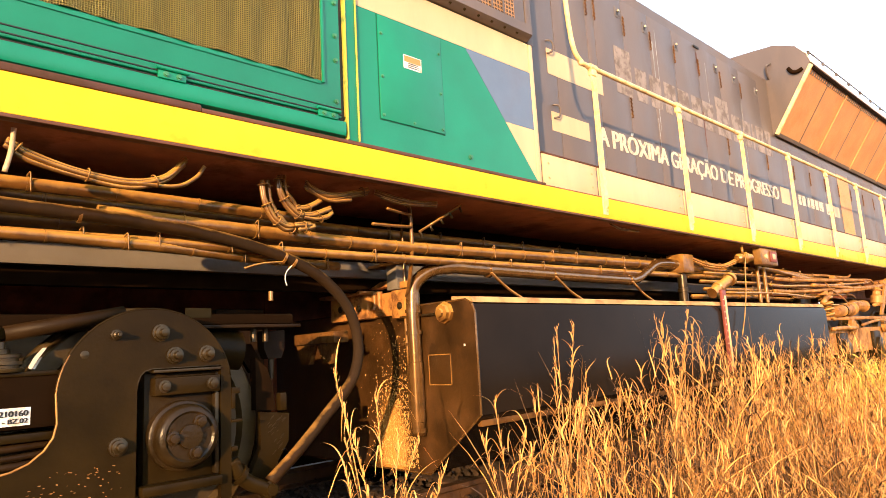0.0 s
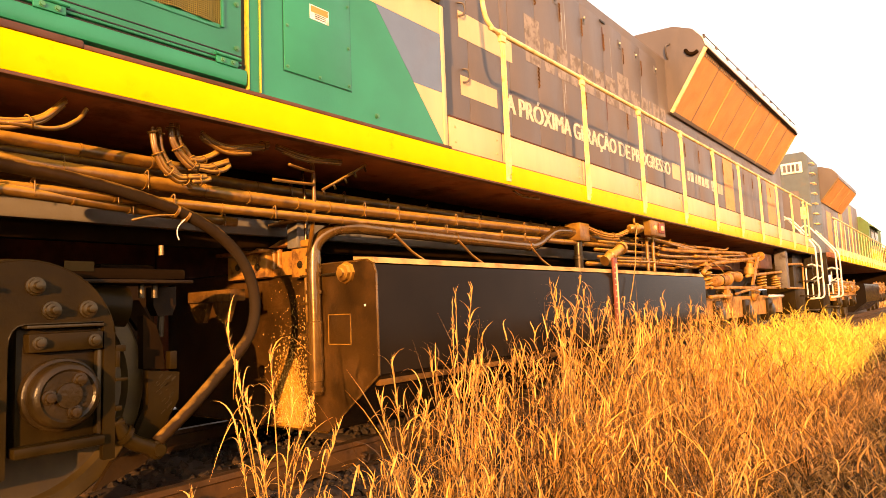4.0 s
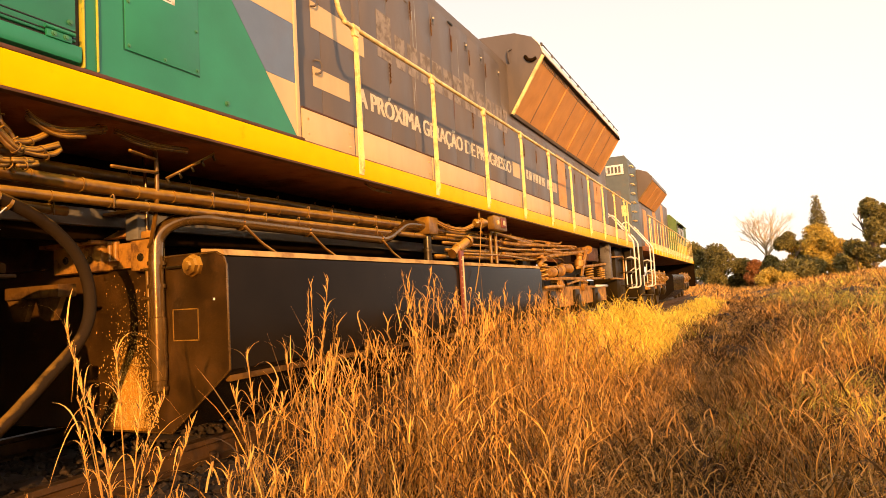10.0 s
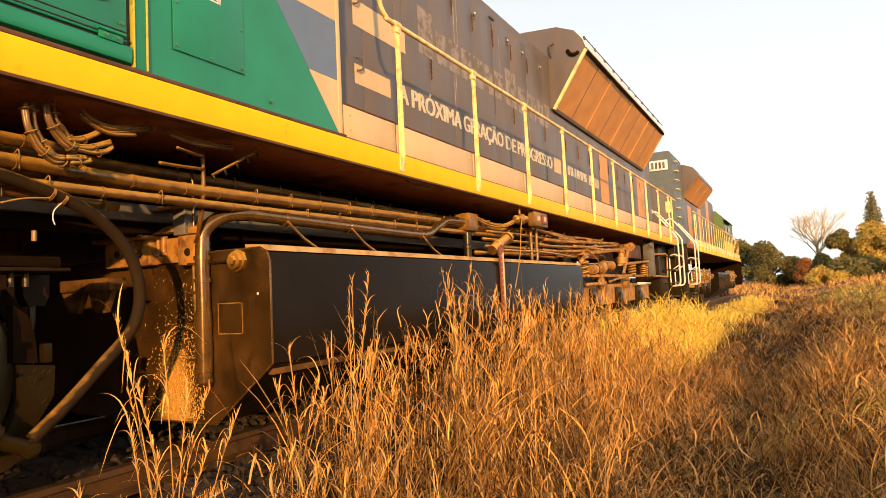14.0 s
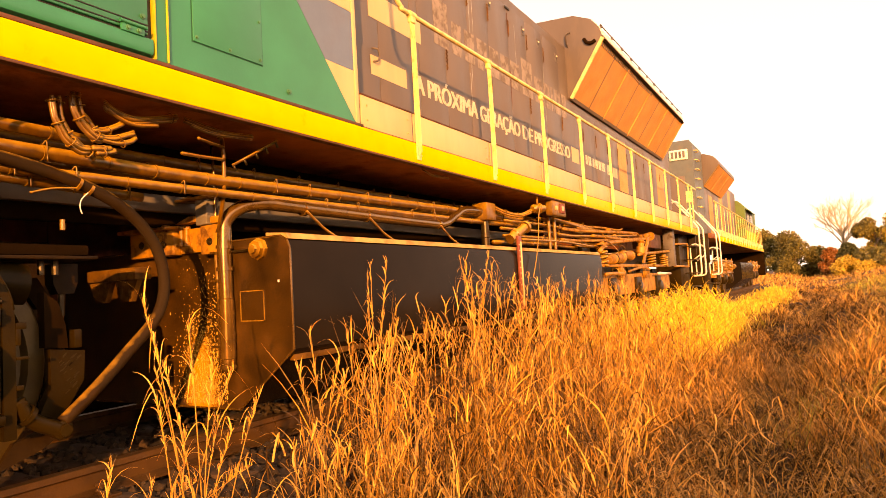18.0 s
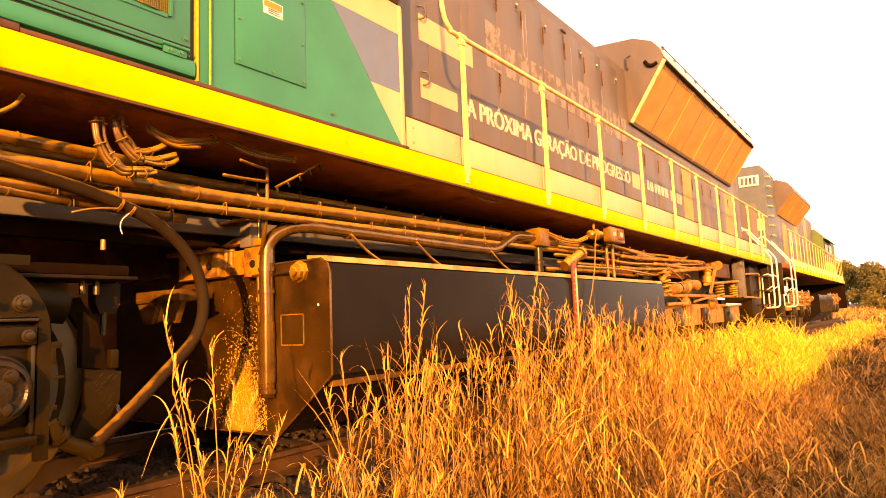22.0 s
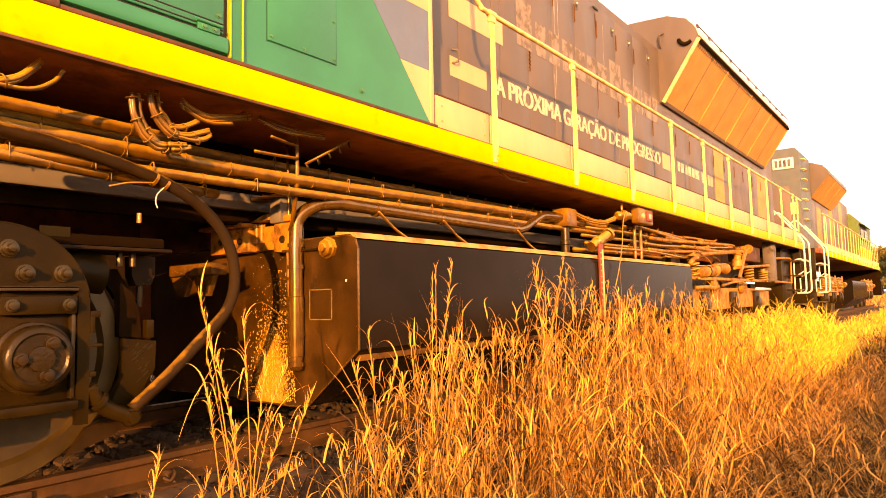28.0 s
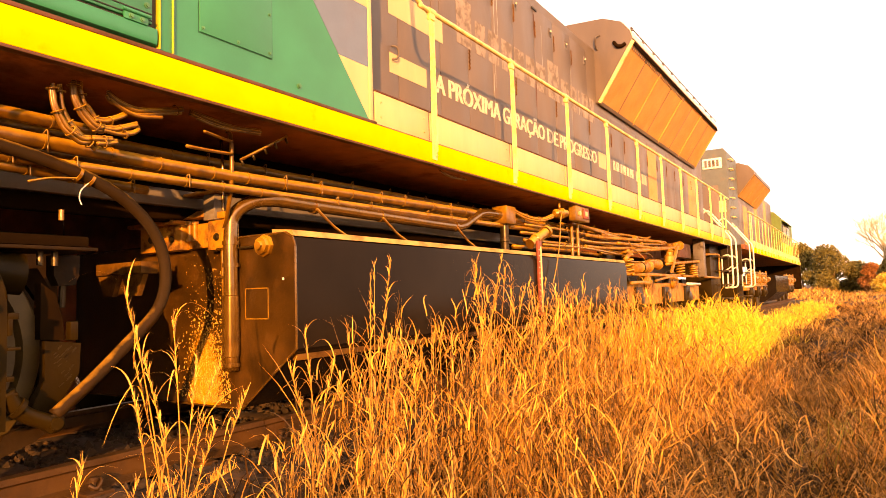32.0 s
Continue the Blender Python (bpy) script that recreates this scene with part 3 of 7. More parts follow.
for y in (1.07, 1.865, -0.25):
    h = part("hinge", boxed(-0.006, 0.010, y - 0.06, y + 0.06, 2.085, 2.128, 0.004), GREEN, door, "green hinge")
    bm = bmesh.new()
    cylinder(bm, (0.012, y - 0.07, 2.128), (0.012, y + 0.07, 2.128), 0.009, 10)
    part("hinge_pin", bm, GREEN, h)
    for s in (-0.028, 0.028):
        part("bolt", bolt(bmesh.new(), (0.010, y + s, 2.104), (1, 0, 0), 0.009, 0.010), BOLT_GREEN, h)
for z in (2.19, 2.42, 2.56, 2.75):
    part("bolt", bolt(bmesh.new(), (-0.006, 1.925, z), (1, 0, 0), 0.010, 0.012), BOLT_GREEN, door)
part("door_gap", boxed(-0.0365, -0.030, 1.957, 1.985, 2.02, 4.4), BLACK, loco)
TRIM = material("trim_yellow_green", (0.52, 0.46, 0.05), 0.45, vary=0.15, dirt=(0.20, 0.30, 0.06), dirt_amount=0.3, dirt_scale=14)
ct = part("corner_trim", boxed(-0.034, -0.008, 1.994, 2.066, 1.995, 4.4, 0.003), GREEN, loco, "green corner trim with yellow edges")
for y0 in (1.988, 2.060):
    part("trim_edge", boxed(-0.034, 0.002, y0, y0 + 0.007, 1.995, 4.4, 0.002), TRIM, ct)

# livery on the flat panel behind the trim
def sheet(name, outline, mat, parent, x0=-0.034, x1=-0.020, label=""):
    return part(name, prism(bmesh.new(), outline, "x", x0, x1), mat, parent, label, smooth=False)


Y0, Y1, Z0, Z1 = 2.074, 3.60, 1.995, 2.80
sheet("side_panel", [(Y0, Z0), (3.60, Z0), (2.945, Z1), (Y0, Z1)], GREEN, loco, label="green side panel")
sheet("side_stripe", [(2.9475, Z1), (3.297, 2.3735), (Y1, 2.3735), (Y1, Z1)], BLUEGREY, loco, label="blue-grey stripe")
sheet("side_stripe", [(3.2985, 2.3715), (3.6, Z0 + 0.004), (Y1, 2.3715)], BEIGE, loco, label="beige stripe")
sheet("side_stripe", [(Y0, 2.802), (Y1, 2.802), (Y1, 3.02), (Y0, 3.02)], BEIGE, loco, label="chipped beige stripe")
panel = part("access_panel", boxed(-0.022, -0.012, 2.225, 2.715, 2.165, 2.795, 0.003), GREEN, loco, "green bolted access panel")
part("panel_gap", boxed(-0.0205, -0.0185, 2.219, 2.721, 2.159, 2.797), DARK_GREEN, panel)
for y, z in ((2.245, 2.19), (2.245, 2.42), (2.245, 2.68), (2.47, 2.185), (2.695, 2.19), (2.695, 2.42), (2.695, 2.68)):
    part("bolt", bolt(bmesh.new(), (-0.012, y, z), (1, 0, 0), 0.007, 0.009), BOLT_GREEN, panel)
lab = part("warning_label", boxed(-0.0125, -0.0105, 2.405, 2.545, 2.515, 2.60, 0.0), WHITE, panel, "white and orange warning label")
part("print", boxed(-0.0108, -0.0095, 2.412, 2.538, 2.557, 2.594), ORANGE, lab)
for z in (2.524, 2.536, 2.547):
    part("print", boxed(-0.0108, -0.0098, 2.44, 2.52, z, z + 0.006), BEAM, lab)
part("bolt", bolt(bmesh.new(), (-0.02, 2.93, 2.06), (1, 0, 0), 0.012, 0.016), BOLT_GREEN, loco)
# ledge and intake grille over the panel
led = part("intake_ledge", prism(bmesh.new(), [(-0.03, 3.03), (0.0, 3.03), (0.045, 3.06), (0.045, 3.13), (-0.03, 3.13)], "y", 2.3, 3.585), HOOD, loco, "dark riveted ledge")
for y in np.arange(2.4, 3.55, 0.13):
    part("rivet", bolt(bmesh.new(), (0.022, y, 3.045), (0.7, 0, -0.7), 0.008, 0.006), STEEL, led)
fr = part("intake_frame", boxed(-0.034, -0.01, 2.3, 3.58, 3.14, 4.3, 0.004), HOOD, loco, "dark intake frame")
part("intake_grille", boxed(-0.012, -0.004, 2.36, 3.46, 3.17, 4.2), FILTER, fr, "orange-brown intake grille")
for y in np.arange(2.5, 3.45, 0.12):
    part("slat", boxed(-0.006, 0.004, y - 0.008, y + 0.008, 3.17, 4.2), HOOD, fr)

# long hood
HX, HOOD_TOP = -0.50, 4.55
part("hood", prism(bmesh.new(), [(HX, 1.99), (HX, HOOD_TOP - 0.05), (HX - 0.05, HOOD_TOP), (2 * CENTRE - HX + 0.05, HOOD_TOP), (2 * CENTRE - HX, HOOD_TOP - 0.05), (2 * CENTRE - HX, 1.99)], "y", 3.60, 17.6), HOOD, loco, "faded grey long hood")
hood = loco.children[-1]
seams = [4.05, 4.60, 5.14, 5.28, 5.82, 6.36, 6.90, 7.50, 8.10, 8.72, 9.35, 10.35, 11.05, 11.75, 12.45, 13.15, 13.9, 14.6, 15.4, 16.2, 17.0, 17.5]
for k, (a_, b_) in enumerate(zip(seams, seams[1:])):
    top = 4.38 if b_ < 9.7 else 3.55
    d = part("hood_door", boxed(HX - 0.004, HX + 0.006, a_ + 0.003, b_ - 0.003, 2.02, top, 0.002), HOOD, hood, "grey hood door")
    for z in (3.09, 3.98) if top > 4 else (3.09,):
        if z < 3.5 and k % 2 and top > 4:
            continue
        part("hinge", tubed([(HX + 0.010, a_ + 0.012 + 0.016 * (j % 2), z + 0.021 * j) for j in range(11)], 0.009, 6, smooth=False), DULL, d, "rusty knuckle hinge", smooth=False)
for y in (5.74, 6.28, 6.98, 8.01, 8.56, 9.29):
    lp = part("latch_plate", boxed(HX + 0.002, HX + 0.010, y - 0.045, y + 0.045, 4.145, 4.265, 0.003), BEAM, hood, "small worn latch plate")
    part("latch_slot", boxed(HX + 0.009, HX + 0.0125, y - 0.022, y + 0.012, 4.175, 4.215), BLACK, lp)
    part("latch_knob", boxed(HX + 0.009, HX + 0.026, y + 0.0, y + 0.022, 4.215, 4.238, 0.003), LETTER, lp)
part("grab_slot", boxed(HX + 0.005, HX + 0.02, 7.44, 7.58, 4.335, 4.362, 0.004), BLACK, hood)
for y, z0, z1 in ((7.50, 4.00, 4.28), (7.50, 3.08, 3.52)):
    part("rust_streak", prism(bmesh.new(), [(y - 0.016, z1), (y + 0.016, z1), (y + 0.008, z0), (y - 0.008, z0)], "x", HX + 0.0062, HX + 0.0080), BROWN, hood, "rusty streak", smooth=False)
for y, z in ((4.52, 3.45), (4.55, 2.86), (4.52, 4.0)):
    part("door_hook", tubed([(HX + 0.01, y - 0.05, z + 0.06), (HX + 0.045, y - 0.02, z + 0.05), (HX + 0.05, y, z), (HX + 0.045, y - 0.02, z - 0.05), (HX + 0.01, y - 0.05, z - 0.06)], 0.009, 8), HOOD, hood)
# beige dashes and faded letters, as plain blocks
for y0, y1, z0, z1 in ((4.47, 5.03, 2.685, 2.86), (4.47, 5.33, 3.205, 3.445)):
    part("stripe", boxed(HX + 0.0055, HX + 0.0085, y0, y1, z0, z1), BEIGE, hood, "faded beige dash")
letters = [(5.60, 0.30, 0.50), (5.98, 0.22, 0.36), (6.27, 0.24, 0.36), (6.58, 0.26, 0.36), (6.90, 0.26, 0.36), (7.22, 0.24, 0.36), (7.52, 0.28, 0.36), (7.88, 0.36, 0.50), (8.32, 0.28, 0.36), (8.66, 0.24, 0.36), (8.96, 0.08, 0.36), (9.10, 0.24, 0.36), (9.40, 0.20, 0.36)]
for y, w, hgt in letters:
    part("letter_block", boxed(HX + 0.0055, HX + 0.0082, y, y + w, 3.31, 3.31 + hgt), FADED, hood, "faded pale block of worn lettering")


DRIP = material("pale_paint_drip", (0.30, 0.31, 0.33), 0.6, vary=0.4, scale=14, dirt=(0.15, 0.13, 0.12), dirt_amount=0.6, dirt_scale=9, dirt_edge=0.4, stretch=(1, 3, 0.6))
for y, w, z0, z1 in ((6.42, 0.022, 3.05, 4.1), (6.50, 0.012, 3.35, 4.25), (6.38, 0.010, 2.75, 3.2), (7.72, 0.012, 3.4, 4.2), (8.70, 0.014, 3.1, 3.9)):
    part("paint_drip", prism(bmesh.new(), [(y - w * 0.5, z1), (y + w * 0.5, z1), (y + w * 0.35, (z0 + z1) / 2), (y + w * 0.15, z0), (y - w * 0.15, z0), (y - w * 0.4, (z0 + z1) / 2)], "x", HX + 0.0055, HX + 0.0078), DRIP, hood, "pale drip stain", smooth=False)


def glyphs(text, size):
    cu = bpy.data.curves.new("letter", "FONT")
    cu.body, cu.size, cu.extrude = text, size, 0.0012
    tmp = bpy.data.objects.new("letter", cu)
    me = bpy.data.meshes.new_from_object(tmp)
    bpy.data.objects.remove(tmp)
    co = np.array([v.co[:] for v in me.vertices])
    return me, co[:, 0].min(), co[:, 0].max()


def lettering(text, y, z, size, width, x, mat, parent, name="letter", label=""):
    """A word along +y on a side that faces +x, letter by letter, fitted to a width."""
    _, lo, hi = glyphs(text, size)
    scale = width / (hi - lo)
    for k, ch in enumerate(text):
        if ch == " ":
            continue
        me, _, right = glyphs(ch, size)
        shift = glyphs(text[:k + 1], size)[2] - right - lo
        me.transform(Matrix.Translation((x, y, z)) @ Matrix(((0, 0, 1, 0), (1, 0, 0, 0), (0, 1, 0, 0), (0, 0, 0, 1))) @ Matrix.Diagonal((scale, 1, 1, 1)) @ Matrix.Translation((shift, 0, 0)))
        # strokes side by side, for the bold weight
        bm = bmesh.new()
        for _ in range(4):
            bm.from_mesh(me)
            me.transform(Matrix.Translation((0.0005, 0.030 * size, 0)))
        bm.to_mesh(me)
        bm.free()
        me.materials.append(mat)
        ob = new(name, me)
        under(ob, parent)
        tagged(ob, label)


for word, y0, w in (("A", 5.18, 0.15), ("PR\u00d3XIMA", 5.41, 1.07), ("GERA\u00c7\u00c3O", 6.55, 1.13), ("DE", 7.78, 0.33), ("PROGRESSO", 8.19, 1.42)):
    lettering(word, y0, 2.69, 0.262, w, HX + 0.0078, LETTER, hood, "letter", "pale painted letter of a slogan")
for y0, y1, z0, z1, m in ((9.72, 10.06, 2.66, 2.90, BEIGE), (10.42, 10.52, 2.72, 2.87, LETTER), (10.57, 10.72, 2.72, 2.87, LETTER), (10.77, 10.90, 2.72, 2.87, LETTER), (10.95, 11.10, 2.72, 2.87, LETTER), (11.15, 11.28, 2.72, 2.87, LETTER), (11.33, 11.53, 2.72, 2.87, LETTER), (11.68, 11.95, 2.70, 2.88, LETTER), (12.05, 12.35, 2.70, 2.88, BEIGE)):
    part("letter_block", boxed(HX + 0.0055, HX + 0.0083, y0, y1, z0, z1), m, hood)
part("stripe", boxed(HX + 0.0055, HX + 0.0085, 12.5, 13.1, 2.25, 3.5), FLARE, hood, "rusty orange panel")
part("stripe", boxed(HX + 0.0055, HX + 0.0085, 15.9, 16.7, 2.25, 3.45), FLARE, hood, "rusty orange panel")

# flared radiator box
FY0, FY1 = 9.76, 16.6
flare = part("radiator_box", prism(bmesh.new(), [(HX - 0.3, 4.45), (HX + 0.01, 3.66), (0.10, 4.56), (0.06, 4.70), (-0.06, 4.86), (-0.34, 4.98), (-0.9, 5.02), (2 * CENTRE + 0.9, 5.02), (2 * CENTRE + 0.34, 4.98), (2 * CENTRE + 0.06, 4.86), (2 * CENTRE - 0.1, 4.56), (2 * CENTRE - HX, 3.66), (2 * CENTRE + 0.8, 4.45)], "y", FY0, FY1), HOOD, loco, "grey flared radiator housing")
d = Vector((0.10 - HX - 0.01, 0, 4.56 - 3.66)).normalized()
out = Vector((d.z, 0, -d.x))
p0, p1 = Vector((HX + 0.01, 0, 3.66)) + d * 0.03, Vector((0.10, 0, 4.56)) - d * 0.02


def on_slope(name, lo, hi, t0, t1, ya, yb, mat, parent, label=""):
    """A flat piece on the radiator's sloping side, between two shares of its height."""
    a_, b_ = p0.lerp(p1, lo), p0.lerp(p1, hi)
    return part(name, prism(bmesh.new(), [((p + out * t).x, (p + out * t).z) for p, t in ((a_, t0), (b_, t0), (b_, t1), (a_, t1))], "y", ya, yb), mat, parent, label, smooth=False)


step_ = (FY1 - FY0 - 0.08) / 8
for k in range(8):
    ya = FY0 + 0.04 + step_ * k
    on_slope("radiator_panel", 0.0, 1.0, 0.001, 0.018, ya + 0.010, ya + step_ - 0.010, FLARE, flare, "orange-brown mesh panel")
    if k % 2:
        on_slope("radiator_rib", 0.0, 0.98, 0.001, 0.034, ya + step_ - 0.016, ya + step_ + 0.016, FLARE, flare)
    else:
        on_slope("panel_seam", 0.0, 0.98, 0.001, 0.024, ya + step_ - 0.008, ya + step_ + 0.008, HOOD, flare)
on_slope("radiator_edge", 0.0, 1.0, 0.001, 0.050, FY0, FY0 + 0.035, RAIL_YELLOW, flare, "pale yellow front edge")
on_slope("panel_foot", -0.02, 0.03, 0.0015, 0.030, FY0 + 0.036, FY1, HOOD, flare)
on_slope("screen_band", 0.955, 1.0, 0.019, 0.040, FY0 + 0.10, FY1, SHADE_BLACK, flare, "dark band under the roof edge")
for y in np.arange(FY0 + 0.14, FY0 + 3.6, 0.085):
    on_slope("screen_tooth", 0.895, 0.955, 0.019, 0.030, y, y + 0.030, BEAM, flare)
# white colour stands in for the bright glare on the roof edge
part("roof_mesh", prism(bmesh.new(), [(0.1045, 4.562), (0.0645, 4.702), (-0.056, 4.863), (-0.050, 4.870), (0.072, 4.706), (0.113, 4.565)], "y", FY0 + 0.02, FY1 + 0.02), WHITE, flare, "mesh strip whitened as glare along the roof edge", smooth=False)
part("roof_rail", tubed([(0.085, FY0 + 0.02, 4.735), (0.085, FY1, 4.735)], 0.008, 6, smooth=False), BEAM, flare)
for y in np.arange(FY0 + 0.05, FY1, 0.62):
    part("rail_clip", boxed(0.066, 0.096, y, y + 0.04, 4.70, 4.748, 0.003), BEAM, flare)
part("lifting_lug", tubed([(-0.18, FY0 - 0.012, 4.56), (-0.13, FY0 - 0.03, 4.49), (-0.06, FY0 - 0.03, 4.47), (0.0, FY0 - 0.012, 4.50)], 0.028, 8), SHADE_BLACK, flare)
part("marker_hook", tubed([(-0.45, FY0 - 0.005, 4.5), (-0.45, FY0 - 0.06, 4.55), (-0.45, FY0 - 0.06, 4.68), (-0.40, FY0 - 0.01, 4.72)], 0.012, 8), BEAM, flare)

# walkway: kick panels, posts and handrail
ends = [3.675] + POSTS + [18.25]
for k, (a_, b_) in enumerate(zip(ends, ends[1:])):
    kp = part("kick_panel", boxed(-0.048, -0.036, a_ + 0.012, b_ - 0.012, 1.987, 2.225, 0.003), BEIGE, loco, "beige kick panel")
    part("panel_lip", boxed(-0.052, -0.030, a_ + 0.012, b_ - 0.012, 2.226, 2.238, 0.003), BROWN, kp)
    for y in (a_ + 0.08, b_ - 0.08):
        for z in (2.05, 2.16):
            part("bolt", bolt(bmesh.new(), (-0.036, y, z), (1, 0, 0), 0.008, 0.010), BEIGE, kp)


def handrail_post(y):
    bm = bmesh.new()
    prism(bm, [(y - 0.030, 1.835), (y + 0.030, 1.835), (y + 0.022, 2.9), (y + 0.034, 3.0), (y - 0.034, 3.0), (y - 0.022, 2.9)], "x", 0.003, 0.013)
    prism(bm, [(0.003, 1.86), (0.040, 1.90), (0.034, 2.95), (0.003, 2.98)], "y", y - 0.005, y + 0.005)
    p = part("handrail_post", bm, RAIL_YELLOW, loco, "yellow handrail post", smooth=False)
    bm = bmesh.new()
    cylinder(bm, (0.008, y - 0.04, RAIL_Z), (0.008, y + 0.04, RAIL_Z), 0.029, 14)
    box(bm, -0.012, 0.028, y - 0.036, y + 0.036, 2.97, RAIL_Z - 0.01, 0.006)
    part("rail_clamp", bm, RAIL_YELLOW, p)
    for z in (1.87, 1.94):
        part("bolt", bolt(bmesh.new(), (0.013, y + 0.016, z), (1, 0, 0), 0.010, 0.010), RAIL_YELLOW, p)
    return p


for y in POSTS:
    handrail_post(y)
bm = tubed([(0.008, 4.05, 4.3), (0.008, 4.09, 3.5), (0.008, 4.115, 3.25), (0.008, 4.15, 3.12), (0.008, 4.23, 3.055), (0.008, 4.36, RAIL_Z), (0.008, 5.8, RAIL_Z), (0.008, 17.3, RAIL_Z), (0.008, 17.55, 3.0), (0.008, 17.62, 2.8), (0.008, 17.62, 2.2)], 0.020, 12)
part("handrail", bm, RAIL_YELLOW, loco, "round yellow handrail")

# ---- fuel tank ----
TX, TY0, TY1 = -0.04, 2.90, 9.36
def tank_outline(grow=0.0):
    r = [(TX + grow, 0.475), (TX + grow, 1.085), (TX - 0.02 + grow, 1.14), (TX - 0.07, 1.165 + grow)]
    o = [(-0.51, 0.10 - grow)] + r
    return o + [(2 * CENTRE - x, z) for x, z in o[::-1]]


tank = part("fuel_tank", prism(bmesh.new(), tank_outline(), "y", TY0 + 0.012, TY1), TANK, loco, "black painted fuel tank")
part("tank_end", prism(bmesh.new(), tank_outline(0.004), "y", TY0 - 0.004, TY0 + 0.012), TANK_END, tank, "dusty rust-brown end plate with dried mud")
bm = bmesh.new()
o = tank_outline(0.006)
for p, q in zip(o, o[1:] + o[:1]):
    cylinder(bm, (p[0], TY0 - 0.003, p[1]), (q[0], TY0 - 0.003, q[1]), 0.007, 8)
part("weld_rim", bm, VENT, tank)
part("tank_ledge", prism(bmesh.new(), [(TX - 0.012, 1.148), (TX - 0.03, 1.185), (TX - 0.20, 1.20), (TX - 0.20, 1.166), (TX - 0.07, 1.166)], "y", TY0 + 0.005, TY1), DUSTY, tank, "dusty pale top ledge")
part("tank_rail", boxed(-0.125, -0.082, TY0 + 0.05, TY1 - 0.05, 0.400, 0.438, 0.006), DULL, tank, "dusty bar along the tank's lower fold")
part("tank_seam", boxed(TX - 0.002, TX + 0.003, 6.42, 6.435, 0.475, 1.085), TANK, tank)
# mud dried on the end plate
rs = np.random.default_rng(7)
n = 2200
z = 0.12 + np.abs(rs.normal(0, 0.38, n))
x = -0.86 + 0.14 * z + (0.115 + 0.05 * z) * rs.normal(0, 1, n)
ok = (z < 1.10) & (x < -0.62)
x, z = x[ok], z[ok]
size = np.where(rs.random(len(x)) < 0.3, rs.uniform(0.004, 0.008, len(x)), rs.uniform(0.0015, 0.0045, len(x))) * (1.15 - 0.4 * np.minimum(1, z))
sx, sz, tilt = size * rs.uniform(0.6, 1.2, len(x)), size * rs.uniform(0.8, 2.6, len(x)), rs.normal(0, 0.5, len(x))
v, f = [], []
for grow, depth in ((1.0, 0.0035), (0.5, 0.0065)):
    for k in range(5):
        ca, sa = math.cos(1.2566 * k), math.sin(1.2566 * k)
        dx, dz = grow * ca * sx, grow * sa * sz
        v.append(np.stack([x + dx * np.cos(tilt) - dz * np.sin(tilt), np.full(len(x), TY0 - depth), z + dx * np.sin(tilt) + dz * np.cos(tilt)], -1))
v = np.stack(v, 1).reshape(-1, 3)
for k in range(len(x)):
    b = 10 * k
    f.append((b + 5, b + 6, b + 7, b + 8, b + 9))
    f += [(b + q, b + (q + 1) % 5, b + 5 + (q + 1) % 5, b + 5 + q) for q in range(5)]
me = bpy.data.meshes.new("mud_splatter")
me.from_pydata(v.tolist(), [], f)
bm = bmesh.new()
bm.from_mesh(me)
part("mud_splatter", bm, SPLATTER, tank, "dried yellow mud")
tagged(tank.children[-1], kind="stuff")
wt = part("drain_tube", tubed([(-0.625, 2.845, 0.33), (-0.622, 2.845, 0.9), (-0.62, 2.845, 1.30), (-0.62, 2.84, 1.62), (-0.62, 2.83, 1.80)], 0.010, 8, smooth=False), VENT, tank, "thin drain tube beside the vent pipe")
for z in (0.50, 0.72, 0.92, 1.10):
    part("tube_clip", boxed(-0.64, -0.54, 2.80, 2.86, z - 0.008, z + 0.008, 0.003), VENT, wt)
# bracket on the end plate
br = part("tank_bracket", boxed(-1.485, -0.975, TY0 - 0.18, TY0 - 0.004, 1.286, 1.310, 0.004), BRACKET, tank, "rusty mounting bracket")
for x0, x1, z0, z1, studs in ((-1.46, -0.99, 1.115, 1.285, ((-1.326, 1.204), (-1.094, 1.192))), (-0.722, -0.527, 1.093, 1.284, ((-0.63, 1.175),))):
    pad = part("bracket_pad", boxed(x0, x1, TY0 - 0.10, TY0 - 0.005, z0, z1, 0.010), BRACKET, br)
    for x, z in studs:
        part("bolt", bolt(bmesh.new(), (x, TY0 - 0.10, z), (0, -1, 0), 0.018, 0.014), STEEL, br)
for x in (-0.955, -0.90):
    part("anchor_bolt", lathe(bmesh.new(), (x, TY0 - 0.06, 1.17), (0, 0, 1), [(0, 0.026), (0.02, 0.026), (0.022, 0.016), (0.11, 0.016), (0.112, 0.024), (0.13, 0.024)], 12), BRACKET, br)
part("bracket_web", boxed(-0.985, -0.725, TY0 - 0.05, TY0 - 0.006, 1.12, 1.283, 0.006), BRACKET, br)
part("bracket_gusset", prism(bmesh.new(), [(-0.94, 1.312), (-0.733, 1.312), (-0.733, 1.352), (-0.80, 1.352)], "y", TY0 - 0.12, TY0 - 0.04), BRACKET, br)
part("bracket_post", boxed(-0.735, -0.628, TY0 - 0.12, TY0 - 0.01, 1.286, 1.452, 0.006), FRAME_GREY, br, "grey painted post")
part("bracket_top", boxed(-0.90, -0.615, TY0 - 0.15, TY0 - 0.01, 1.454, 1.470, 0.003), BRACKET, br)
for x in (-0.84, -0.70):
    part("bolt", bolt(bmesh.new(), (x, TY0 - 0.08, 1.470), (0, 0, 1), 0.018, 0.022), BRACKET, br)
part("bracket_clip", boxed(-0.603, -0.522, TY0 - 0.12, TY0 - 0.01, 1.287, 1.332, 0.008), BRACKET, br)
